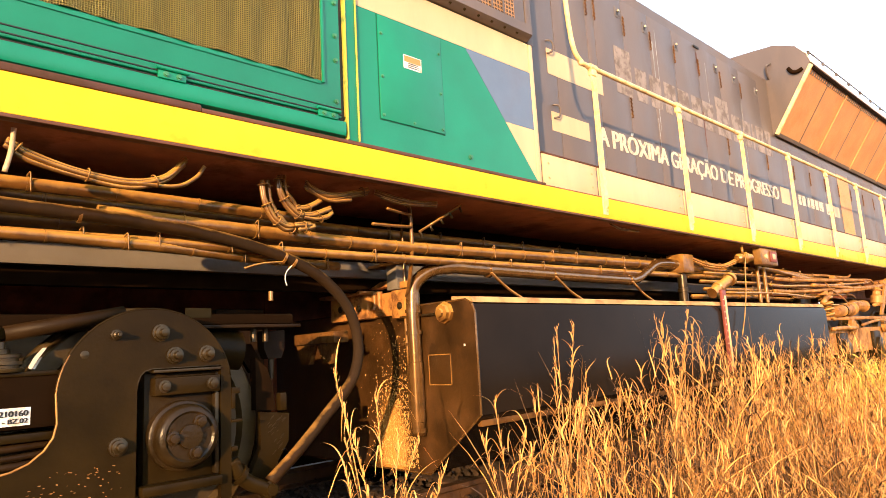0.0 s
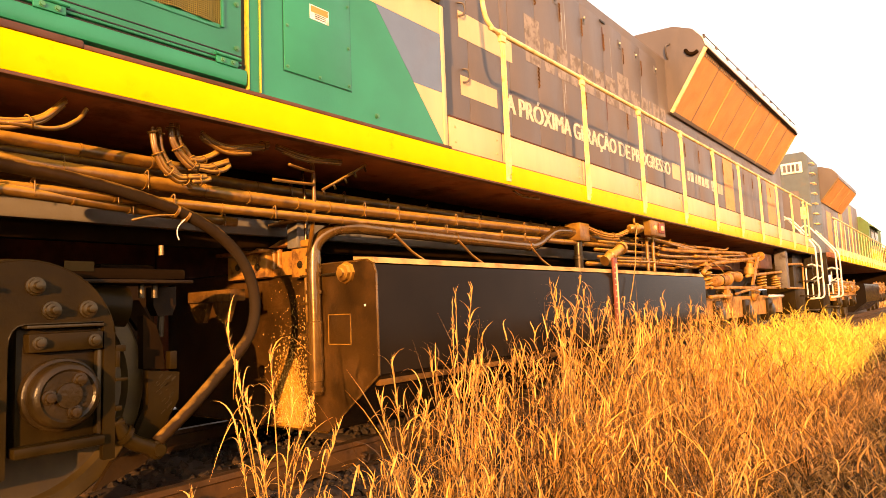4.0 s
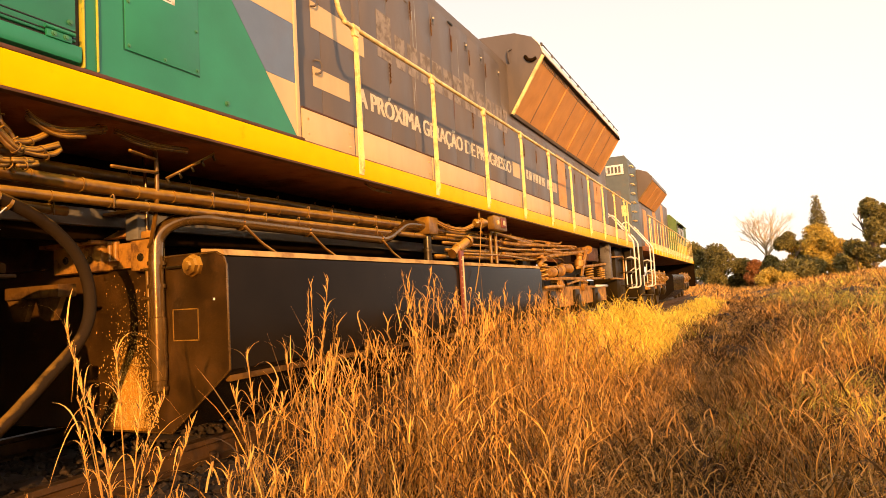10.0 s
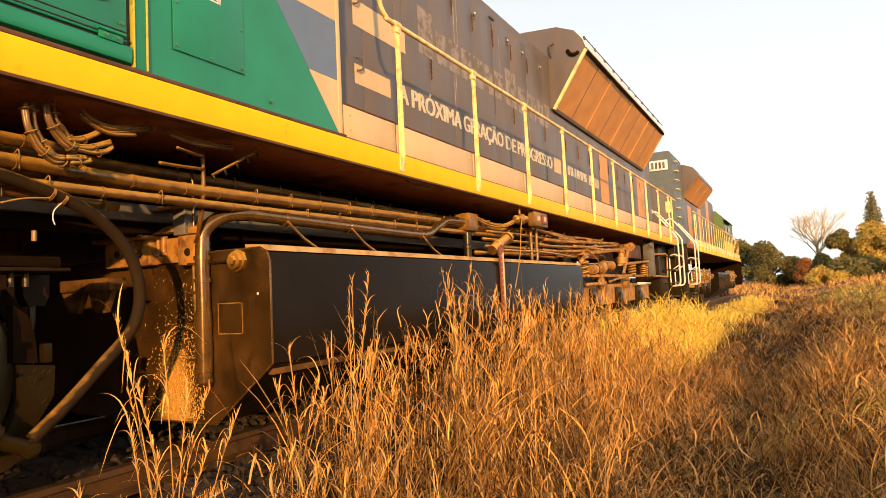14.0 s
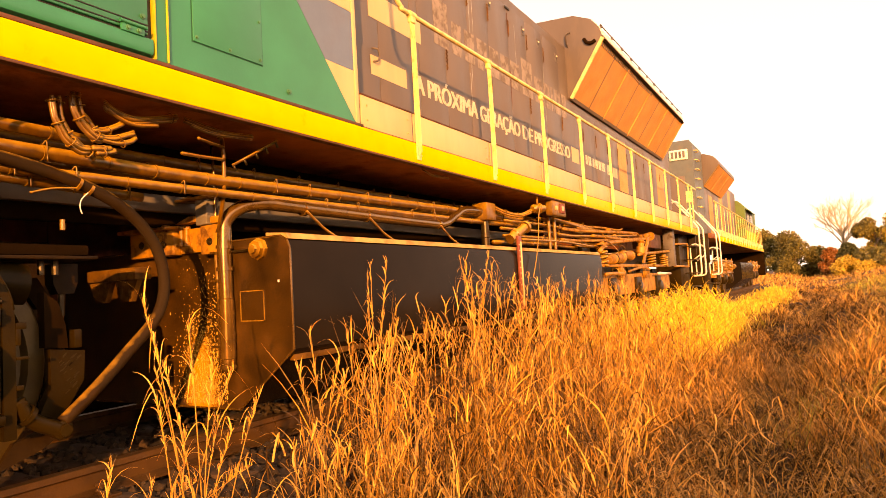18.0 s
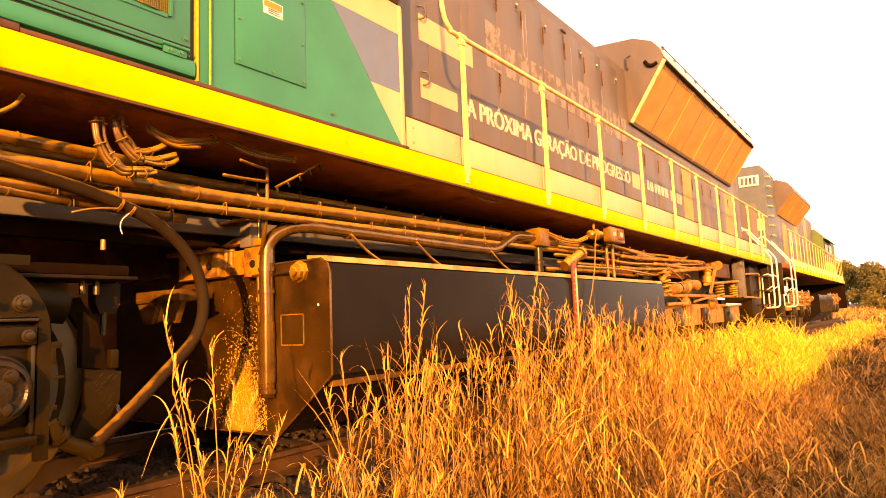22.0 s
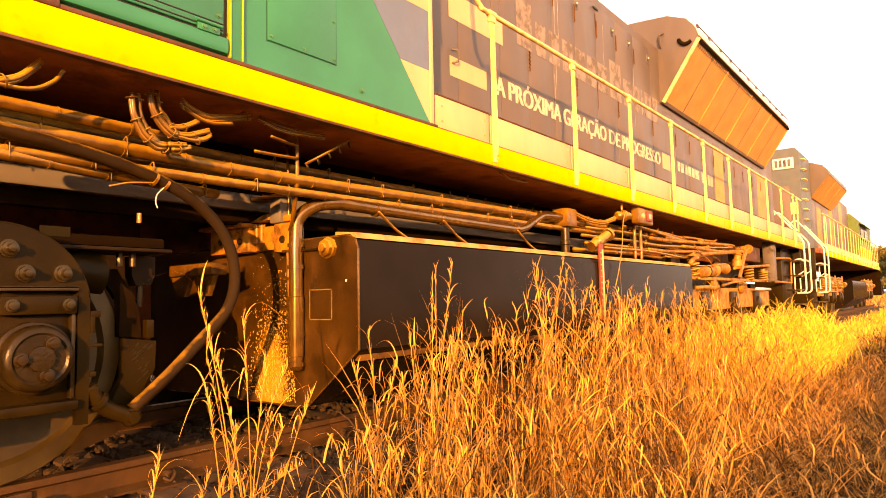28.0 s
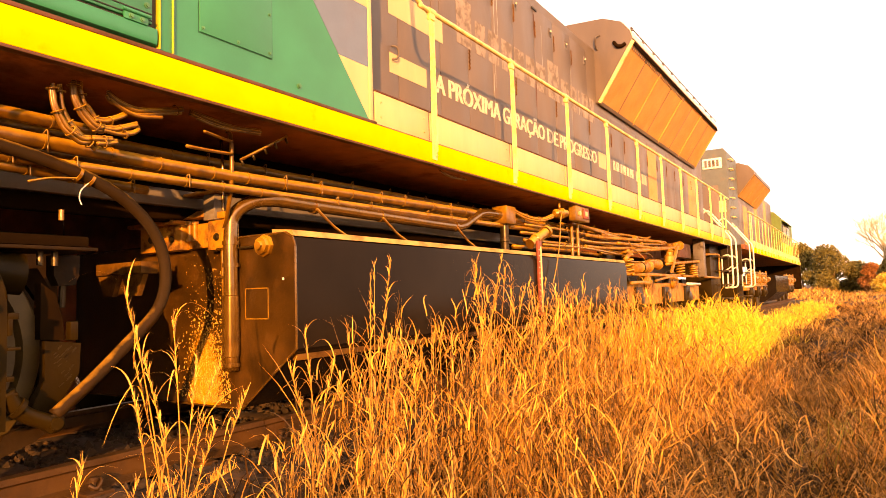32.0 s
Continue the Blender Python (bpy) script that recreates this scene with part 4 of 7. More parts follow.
part("name_plate", boxed(-0.475, -0.262, TY0 - 0.0075, TY0 - 0.003, 0.65, 0.845, 0.002), TANK_END, tank)
bm = bmesh.new()
for q in ((-0.475, -0.262, 0.838, 0.845), (-0.475, -0.262, 0.65, 0.657), (-0.475, -0.468, 0.65, 0.845), (-0.269, -0.262, 0.65, 0.845)):
    box(bm, q[0], q[1], TY0 - 0.010, TY0 - 0.007, q[2], q[3])
part("plate_rim", bm, PIPE, tank)
dp = part("drain_plug", lathe(bmesh.new(), (-0.29, TY0 - 0.004, 1.10), (0, -1, 0), [(0, 0.072), (0.02, 0.070), (0.024, 0.058), (0.045, 0.054), (0.05, 0.030), (0.065, 0.026)], 8), PIPE, tank, "dusty eight-sided plug")
cylinder(bm := bmesh.new(), (-0.37, TY0 - 0.03, 1.10), (-0.50, TY0 - 0.03, 1.10), 0.008, 8)
part("plug_wire", bm, STEEL, dp)
part("spot", boxed(-0.145, -0.130, TY0 - 0.006, TY0 - 0.004, 0.885, 0.90, 0.001), WHITE, tank)

# vent pipe that climbs the end plate and runs over the tank
vp = part("vent_pipe", tubed([(-0.545, 2.84, 0.335), (-0.545, 2.84, 0.8), (-0.545, 2.84, 1.18), (-0.535, 2.86, 1.31), (-0.48, 2.95, 1.395), (-0.42, 3.10, 1.42), (-0.40, 3.4, 1.415), (-0.40, 5.1, 1.405), (-0.40, 5.42, 1.42), (-0.40, 5.62, 1.50), (-0.40, 5.80, 1.575), (-0.40, 6.0, 1.595), (-0.40, 6.22, 1.595)], 0.045, 14, steps=7), VENT, loco, "dusty bent steel vent pipe")
for z in (0.36, 0.55, 0.70, 0.98, 1.12):
    part("pipe_strap", lathe(bmesh.new(), (-0.545, 2.84, z), (0, 0, 1), [(0, 0.047), (0, 0.054), (0.024, 0.054), (0.024, 0.047)], 16), VENT, vp)
part("pipe_sleeve", lathe(bmesh.new(), (-0.545, 2.84, 0.42), (0, 0, 1), [(0, 0.046), (0.004, 0.050), (0.38, 0.050), (0.384, 0.046)], 16), VENT, vp)
for y in (3.42, 4.16, 5.28):
    s = part("pipe_strap", lathe(bmesh.new(), (-0.40, y, 1.41), (0, 1, 0), [(0, 0.046), (0, 0.052), (0.03, 0.052), (0.03, 0.046)], 16), VENT, vp)
    part("strap_leg", tubed([(-0.36, y, 1.39), (-0.35, y + 0.06, 1.34), (-0.34, y + 0.16, 1.27), (-0.30, y + 0.26, 1.20)], 0.010, 6), PIPE, vp)
vb = part("vent_box", boxed(-0.49, -0.31, 6.20, 6.42, 1.50, 1.69, 0.008), PIPE, loco, "dusty square vent box")
part("vent_neck", lathe(bmesh.new(), (-0.40, 6.31, 1.18), (0, 0, 1), [(0, 0.075), (0.03, 0.075), (0.035, 0.045), (0.13, 0.045), (0.135, 0.055), (0.17, 0.055), (0.175, 0.045), (0.32, 0.045)], 18), STEEL, vb)

# filler neck, sight gauge and valve
fn = part("filler_neck", lathe(bmesh.new(), (-0.16, 6.42, 1.28), (0.10, 0.62, 0.28), [(0, 0.055), (0.10, 0.055), (0.11, 0.066), (0.15, 0.066), (0.16, 0.052), (0.34, 0.052), (0.345, 0.07), (0.38, 0.07), (0.39, 0.05)], 18), PIPE, loco, "dusty wrapped filler neck")
for k in range(5):
    part("tie", tubed([(-0.16 + 0.147 * s - 0.06, 6.42 + 0.9 * s, 1.28 + 0.405 * s) for s in (0.17 + 0.035 * k, 0.19 + 0.035 * k)], 0.014, 6, smooth=False), PIPE, fn)
sg = part("sight_gauge", boxed(-0.036, -0.008, 6.30, 6.39, 0.52, 1.30, 0.006), RED, loco, "faded red fuel sight gauge")
part("gauge_glass", tubed([(-0.004, 6.345, 0.56), (-0.004, 6.345, 1.24)], 0.010, 10, smooth=False), BEIGE, sg)
for z in np.arange(0.6, 1.22, 0.06):
    part("gauge_mark", boxed(-0.0085, -0.006, 6.305, 6.325, z, z + 0.008), WHITE, sg)
va = part("drain_valve", lathe(bmesh.new(), (-0.12, 7.02, 1.66), (0.25, 1, 0.05), [(0, 0.03), (0.02, 0.05), (0.10, 0.05), (0.11, 0.065), (0.14, 0.065), (0.15, 0.045), (0.22, 0.045)], 18), PIPE, loco, "dusty valve under the deck")
part("valve_stem", tubed([(-0.08, 7.08, 1.68), (-0.08, 7.08, 1.80)], 0.014, 8, smooth=False), PIPE, va)
part("gauge_wire", tubed([(-0.05, 7.1, 1.70), (-0.02, 6.95, 1.55), (-0.0, 6.85, 1.30), (0.01, 6.72, 1.05), (0.01, 6.6, 0.85)], 0.006, 6), PIPE, va)
cb = part("control_box", boxed(-0.12, -0.03, 7.45, 7.92, 1.61, 1.80, 0.01), PIPE, loco, "small dusty box with a red switch")
part("red_switch", boxed(-0.032, -0.012, 7.68, 7.86, 1.645, 1.765, 0.008), RED, cb)
part("switch_face", boxed(-0.016, -0.006, 7.73, 7.81, 1.675, 1.735, 0.006), BEIGE, cb)
part("knob", lathe(bmesh.new(), (-0.032, 7.57, 1.70), (1, 0, 0), [(0, 0.03), (0.02, 0.03), (0.025, 0.02)], 14), BEIGE, cb)


# ---- conduits and cables under the deck ----
def conduit(points, r, label="dusty steel conduit", ties=0.27, name="conduit"):
    c = part(name, tubed(points, r, 12, steps=6), PIPE, loco, label)
    line = smooth_line(points, 12)
    run, last = 0.0, 0.12
    for u, v in zip(line, line[1:]):
        run += (v - u).length
        if ties and run - last > ties:
            last = run + random.uniform(-0.06, 0.06)
            q = (v - u).normalized()
            part("cable_tie", lathe(bmesh.new(), u, q, [(0, r * 1.02), (0, r * 1.13), (0.010, r * 1.13), (0.010, r * 1.02)], 12), PIPE, c)
            if random.random() < 0.6:
                part("tie_tail", tubed([u + Vector((0.02, 0, r)), u + Vector((0.035, 0.01, r + 0.012)), u + Vector((0.03, 0.015, -r - 0.01))], 0.004, 5), PIPE, c)
    return c


conduit([(-0.40, -2.5, 1.66), (-0.40, 0.0, 1.655), (-0.40, 1.2, 1.65), (-0.42, 1.9, 1.64)], 0.030)
conduit([(-0.42, 0.9, 1.565), (-0.42, 1.8, 1.54), (-0.42, 2.6, 1.53), (-0.42, 4.5, 1.555), (-0.42, 6.2, 1.575), (-0.45, 8.0, 1.58)], 0.036)
conduit([(-0.40, 0.5, 1.44), (-0.40, 1.5, 1.445), (-0.40, 2.8, 1.45), (-0.40, 5.0, 1.47), (-0.42, 7.4, 1.50)], 0.026)
conduit([(-0.38, -2.5, 1.45), (-0.38, 0.0, 1.44), (-0.38, 1.0, 1.425), (-0.46, 1.6, 1.41), (-0.6, 2.3, 1.41)], 0.026)
conduit([(-0.75, -2.0, 1.70), (-0.75, 2.0, 1.68), (-0.75, 5.0, 1.68), (-0.75, 8.8, 1.69)], 0.034)
conduit([(-0.70, 1.0, 1.60), (-0.70, 4.0, 1.60), (-0.70, 8.8, 1.60)], 0.022, ties=0.4)
conduit([(-0.9, -2.0, 1.62), (-0.9, 3.0, 1.60), (-0.9, 9.0, 1.62)], 0.04, ties=0.5)
# pipes over the tank's far half
for x, z, r, ya, yb in ((-0.25, 1.50, 0.016, 6.5, 9.2), (-0.30, 1.42, 0.018, 6.5, 9.8), (-0.36, 1.35, 0.02, 6.7, 10.2), (-0.22, 1.30, 0.016, 6.9, 9.6), (-0.30, 1.60, 0.02, 7.6, 9.9), (-0.45, 1.28, 0.025, 6.6, 9.9)):
    conduit([(x, ya, z), (x, (ya + yb) / 2, z + 0.02), (x, yb, z - 0.01)], r, ties=0.5)
for y in (7.78, 7.98):
    part("drop_pipe", tubed([(-0.24, y + 3.7, 1.58), (-0.26, y + 2.2, 1.545), (-0.28, y + 0.9, 1.60), (-0.26, y + 0.2, 1.62), (-0.24, y + 0.05, 1.61), (-0.22, y, 1.56), (-0.22, y, 1.4), (-0.22, y, 1.19)], 0.020, 10), PIPE, loco, "bent pipe down to the tank")
# big hose that drops in front of the tank
bh = part("sand_hose", tubed([(-0.22, -1.5, 1.53), (-0.25, 0.0, 1.535), (-0.29, 0.6, 1.53), (-0.33, 1.15, 1.51), (-0.36, 1.6, 1.455), (-0.38, 1.97, 1.345), (-0.40, 2.205, 1.17), (-0.41, 2.295, 0.95), (-0.40, 2.245, 0.74), (-0.39, 2.05, 0.55), (-0.37, 1.86, 0.39), (-0.36, 1.70, 0.27)], 0.031, 14, steps=7), HOSE, loco, "thick dusty rubber hose")
for p, q in (((-0.25, 0.0, 1.535), (0, 1, 0)), ((-0.31, 0.80, 1.523), (0, 1, -0.03)), ((-0.375, 1.86, 1.38), (0, 0.8, -0.4)), ((-0.37, 1.80, 1.40), (0, 0.8, -0.35))):
    part("hose_clamp", lathe(bmesh.new(), p, q, [(-0.006, 0.030), (-0.006, 0.036), (0.008, 0.036), (0.008, 0.030)], 14), PIPE, bh)
part("tie_tail", tubed([(-0.35, 1.84, 1.36), (-0.34, 1.80, 1.32), (-0.335, 1.79, 1.28), (-0.335, 1.80, 1.25)], 0.003, 6), WHITE, bh)
part("tie_tail", tubed([(-0.36, 1.80, 1.38), (-0.34, 1.66, 1.36), (-0.33, 1.56, 1.33)], 0.006, 6), PIPE, bh)
# thin upright rod beside the vent pipe
part("upright_rod", tubed([(-0.40, 2.70, 1.80), (-0.40, 2.73, 1.76), (-0.41, 2.74, 1.5), (-0.52, 2.79, 1.28), (-0.61, 2.83, 1.15), (-0.615, 2.85, 0.7), (-0.61, 2.85, 0.36)], 0.013, 8), PIPE, loco, "thin dusty rod")


def cable(points, r=0.013, strands=3, ties=(0.3, 0.7), label="tied bundle of dusty cables"):
    """A tied bundle of cables: strands round a common line."""
    c = part("cable", tubed(points, r, 8), PIPE, loco, label)
    for k in range(1, strands):
        off = Vector((math.cos(2.2 * k), 0.3 * math.sin(2.2 * k), math.sin(2.2 * k))) * r * 1.5
        part("strand", tubed([Vector(p) + off * (0.9 + 0.25 * (j % 2)) for j, p in enumerate(points)], r * random.uniform(0.8, 1.05), 8), PIPE, c)
    line = smooth_line(points, 16)
    for t in ties:
        k = int(t * (len(line) - 2))
        q = (line[k + 1] - line[k]).normalized()
        w = r * (2.5 if strands > 2 else 1.9 if strands == 2 else 1.1)
        part("cable_tie", tubed([line[k] + w * (math.cos(u) * q.orthogonal().normalized() + math.sin(u) * q.cross(q.orthogonal()).normalized()) for u in np.linspace(0, 6.28, 13)], 0.004, 5, smooth=False), PIPE, c)
    return c


cable([(-0.13, 0.50, 1.745), (-0.13, 0.58, 1.70), (-0.14, 0.75, 1.66), (-0.15, 0.95, 1.645), (-0.16, 1.10, 1.69), (-0.17, 1.20, 1.79)], 0.011, 3, (0.12, 0.45, 0.75))
cable([(-0.15, 0.98, 1.65), (-0.16, 1.15, 1.66), (-0.18, 1.25, 1.72), (-0.18, 1.29, 1.78)], 0.010, 1, ())
part("cable_bracket", tubed([(-0.10, 0.52, 1.79), (-0.11, 0.515, 1.70), (-0.12, 0.50, 1.62)], 0.010, 6), BEIGE, loco)
X = -0.22
cable([(X, 1.605, 1.76), (X, 1.61, 1.73), (X, 1.62, 1.67), (X, 1.65, 1.61), (X, 1.68, 1.57), (X - 0.01, 1.74, 1.545), (X - 0.02, 1.79, 1.55)], 0.011, 3, (0.1, 0.4, 0.7))
cable([(X - 0.02, 1.645, 1.77), (X - 0.02, 1.65, 1.74), (X - 0.02, 1.66, 1.67), (X - 0.02, 1.69, 1.61), (X - 0.02, 1.74, 1.56), (X - 0.03, 1.79, 1.53), (X - 0.04, 1.82, 1.51)], 0.011, 2, (0.15, 0.5, 0.85))
cable([(X, 1.70, 1.80), (X, 1.70, 1.77), (X, 1.715, 1.71), (X, 1.75, 1.66), (X, 1.81, 1.61), (X - 0.01, 1.85, 1.615)], 0.011, 3, (0.15, 0.5, 0.8))
cable([(X - 0.02, 1.74, 1.81), (X - 0.02, 1.74, 1.78), (X - 0.02, 1.755, 1.72), (X - 0.02, 1.79, 1.68), (X - 0.02, 1.83, 1.63), (X - 0.03, 1.88, 1.61)], 0.011, 2, (0.3, 0.7))
for pts in ([(1.80, 1.64), (1.86, 1.65), (1.92, 1.68), (1.97, 1.71)], [(1.84, 1.61), (1.91, 1.62), (1.98, 1.65), (2.03, 1.67)], [(1.84, 1.60), (1.93, 1.60), (2.0, 1.62), (2.04, 1.65)], [(1.79, 1.55), (1.86, 1.56), (1.895, 1.57)], [(1.81, 1.53), (1.86, 1.54), (1.92, 1.56)]):
    cable([(X - 0.01 * k, y, z) for k, (y, z) in enumerate(pts)], 0.010, 2, (0.45,), "short tied cable ends")
cable([(X, 1.86, 1.79), (X, 1.88, 1.77), (X, 1.93, 1.75), (X, 2.01, 1.735), (X, 2.13, 1.76), (X, 2.27, 1.80)], 0.011, 3, (0.95,))
cable([(X, 1.87, 1.76), (X, 1.95, 1.72), (X, 2.03, 1.71), (X, 2.15, 1.73)], 0.009, 2, ())
cable([(X, 2.32, 1.80), (X, 2.45, 1.78), (X, 2.61, 1.77), (X, 2.81, 1.785)], 0.009, 3, ())
cable([(X, 2.36, 1.77), (X, 2.50, 1.75), (X, 2.69, 1.76)], 0.007, 1, ())
cable([(X - 0.02, 2.42, 1.715), (X - 0.06, 2.54, 1.715), (-0.38, 2.72, 1.735)], 0.009, 1, ())
cable([(X - 0.05, 2.33, 1.62), (X - 0.1, 2.5, 1.635), (-0.39, 2.73, 1.66)], 0.010, 1, ())
cable([(-0.10, 4.6, 1.80), (-0.12, 4.8, 1.775), (-0.14, 5.1, 1.79)], 0.008, 2, ())
cable([(-0.35, 6.45, 1.66), (-0.28, 6.65, 1.60), (-0.20, 6.85, 1.58), (-0.12, 7.0, 1.63)], 0.012, 3, (0.3, 0.6))
st = part("terminal_strip", tubed([(-0.22, 3.02, 1.80), (-0.27, 2.92, 1.73), (-0.34, 2.75, 1.62)], 0.009, 6, smooth=False), PIPE, loco, "row of dusty cable stubs")
for t in (0.05, 0.28, 0.5, 0.75, 0.98):
    p = Vector((-0.22, 3.02, 1.80)).lerp(Vector((-0.34, 2.75, 1.62)), t)
    part("stub", tubed([p, p + Vector((0.0, 0.02, -0.035))], 0.008, 6, smooth=False), STEEL, st)


# ---- bogies ----
def wheel_set(y, parent):
    for s in (1, -1):
        x = CENTRE + s * 0.85
        w = part("wheel", lathe(bmesh.new(), (x - s * 0.135, y, 0.555), (s, 0, 0), [(0, 0.598), (0.012, 0.604), (0.028, 0.598), (0.038, 0.578), (0.13, 0.567), (0.135, 0.560), (0.135, 0.490), (0.105, 0.470), (0.085, 0.30), (0.105, 0.17), (0.15, 0.15), (0.15, 0.06)], 56), WHEEL, parent, "worn steel wheel")
    part("axle", cylinder(bmesh.new(), (CENTRE - 0.95, y, 0.555), (CENTRE + 0.95, y, 0.555), 0.095, 20), BOGIE, parent)


def end_bogie():
    """The near end of the leading bogie: round-topped pedestal plate, axle box and its bolts."""
    X = -0.33
    arc = [(1.115 + 0.372 * math.cos(t), 0.752 + 0.372 * math.sin(t)) for t in np.linspace(radians(8), radians(176), 28)]
    left = [(0.752, 0.66), (0.740, 0.606), (0.709, 0.558), (0.658, 0.517), (0.60, 0.494), (0.50, 0.478), (0.1, 0.47), (0.1, 0.22), (1.0, 0.22), (1.056, 0.24)]
    hole = [(1.056, 0.77), (1.060, 0.80), (1.071, 0.830), (1.090, 0.848), (1.12, 0.856), (1.435, 0.856), (1.435, 0.24), (1.487, 0.24), (1.487, 0.72)]
    fr = part("pedestal_plate", prism(bmesh.new(), arc + left + hole, "x", X - 0.035, X), BOGIE, loco, "greasy black round-topped pedestal plate", smooth=False)
    bm = bmesh.new()
    tube(bm, [(X - 0.004, y, z) for y, z in arc], 0.006, 6, smooth=False)
    # thin orange tube paints the sun's highlight on the plate's left edge
    part("worn_rim", tubed([(X - 0.002, y, z) for y, z in arc[-5:] + left[:6]], 0.0045, 6, smooth=False), GEAR, fr, "orange highlight laid along the plate's edge")
    part("window_rim", tubed([(X - 0.003, y, z) for y, z in hole[:6]], 0.004, 6, smooth=False), STEEL, fr)
    part("plate_edge", bm, BOGIE, fr)
    for y, z, r in ((1.152, 1.015, 0.030), (1.216, 0.911, 0.030), (1.364, 0.913, 0.030), (0.981, 0.538, 0.030), (0.965, 1.01, 0.018)):
        b_ = part("bolt", lathe(bmesh.new(), (X, y, z), (1, 0, 0), [(0, r * 1.3), (0.012, r * 1.3), (0.014, r * 1.05), (0.03, r), (0.034, r * 0.62), (0.06, r * 0.55), (0.062, r * 0.4)], 16), STEEL, fr, "greasy stud and nut")
    part("scuff", lathe(bmesh.new(), (X, 0.845, 0.93), (1, 0, 0), [(0, 0.018), (0.002, 0.014)], 12), STEEL, fr)
    for z, w, h in ((0.745, 0.045, 0.030), (0.72, 0.020, 0.075), (0.595, 0.055, 0.014), (0.47, 0.030, 0.022), (0.40, 0.045, 0.018)):
        part("plate_lug", boxed(X - 0.03, X + 0.004, 1.4875, 1.4875 + w, z - h, z, 0.003), BOGIE, fr)
    # axle box
    ab = part("axle_box", boxed(X - 0.14, X - 0.045, 1.098, 1.432, 0.30, 0.84, 0.012), BOGIE, loco, "greasy axle box")
    box(bm := bmesh.new(), X - 0.05, X + 0.02, 1.125, 1.425, 0.735, 0.815, 0.008)
    cp = part("retainer_bar", bm, BOGIE, ab)
    for y in (1.165, 1.385):
        part("bolt", lathe(bmesh.new(), (X + 0.018, y, 0.775), (1, 0, 0), [(0, 0.028), (0.012, 0.028), (0.014, 0.020), (0.03, 0.018), (0.032, 0.010)], 12), STEEL, cp)
    part("box_foot", boxed(X - 0.05, X + 0.03, 1.075, 1.432, 0.312, 0.356, 0.008), BOGIE, ab)
    part("box_lip", boxed(X - 0.05, X + 0.016, 1.12, 1.430, 0.836, 0.850, 0.004), STEEL, ab)
    part("box_liner", boxed(X - 0.05, X - 0.01, 1.412, 1.431, 0.36, 0.73, 0.003), STEEL, ab)
    cap = part("axle_cap", lathe(bmesh.new(), (X - 0.03, 1.262, 0.55), (1, 0, 0), [(-0.02, 0.156), (0.03, 0.156), (0.036, 0.150), (0.038, 0.142), (0.060, 0.142), (0.088, 0.136), (0.100, 0.126), (0.105, 0.110), (0.097, 0.100), (0.097, 0.01)], 40), CAP, ab, "domed oily axle end cap")
    for k in range(3):
        t = radians((55, 180, 288)[k])
        p = (X + 0.068, 1.262 + 0.075 * math.cos(t), 0.55 + 0.075 * math.sin(t))
        part("cap_bolt", lathe(bmesh.new(), p, (1, 0, 0), [(0, 0.030), (0.012, 0.030), (0.014, 0.022), (0.034, 0.020), (0.036, 0.010)], 14), CAP, cap)
    part("cap_hub", lathe(bmesh.new(), (X + 0.068, 1.262, 0.55), (1, 0, 0), [(0, 0.055), (0.016, 0.052), (0.018, 0.03)], 20), CAP, cap)
    # shock absorber and side gear
    sa = part("damper", tubed([(X - 0.08, -0.35, 0.895), (X - 0.08, 0.25, 0.965), (X - 0.08, 0.58, 1.030)], 0.026, 14, smooth=False), BOGIE, loco, "greasy damper")
    part("damper_sleeve", tubed([(X - 0.08, 0.57, 1.028), (X - 0.08, 1.02, 1.112)], 0.032, 14, smooth=False), RUSTY, sa)
    sf = part("side_frame", boxed(X - 0.16, X - 0.04, -4.2, 0.82, 0.645, 0.86, 0.02), SHADE_BLACK, loco, "greasy bogie side frame, black as in shade")
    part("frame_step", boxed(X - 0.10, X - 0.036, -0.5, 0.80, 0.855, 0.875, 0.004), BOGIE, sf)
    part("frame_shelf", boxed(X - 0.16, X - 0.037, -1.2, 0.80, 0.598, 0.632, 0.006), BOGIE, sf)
    tg = part("paper_tag", boxed(X - 0.041, X - 0.037, 0.36, 0.665, 0.665, 0.735), WHITE, sf, "white serial label")
    lettering("0210160", 0.54, 0.702, 0.032, 0.115, X - 0.0365, BLACK, tg, "print")
    lettering("N.1 - BZ.02", 0.52, 0.675, 0.026, 0.135, X - 0.0365, BLACK, tg, "print")
    part("spring_cup", lathe(bmesh.new(), (X - 0.09, 0.56, 0.874), (0, 0, 1), [(0, 0.085), (0.010, 0.090), (0.016, 0.090), (0.018, 0.070), (0.028, 0.070), (0.030, 0.082), (0.044, 0.082), (0.046, 0.066), (0.056, 0.066), (0.058, 0.074), (0.070, 0.074), (0.074, 0.05)], 24), WHEEL, sf)
    part("paper_scrap", prism(bmesh.new(), [(0.652, 0.888), (0.664, 0.882), (0.688, 0.925), (0.716, 0.968), (0.700, 0.966), (0.672, 0.930)], "x", X - 0.056, X - 0.050), LETTER, sf)
    part("paper_scrap", prism(bmesh.new(), [(0.668, 0.884), (0.678, 0.882), (0.702, 0.930), (0.694, 0.928)], "x", X - 0.066, X - 0.060), LETTER, sf)
    for z, r_ in ((0.572, 0.016), (0.535, 0.013), (0.502, 0.016)):
        part("shelf_pipe", tubed([(X - 0.07, -0.6, z - 0.01), (X - 0.07, 0.3, z), (X - 0.075, 0.60, z + 0.004), (X - 0.09, 0.76, z + 0.01)], r_, 8), RUSTY, sf)
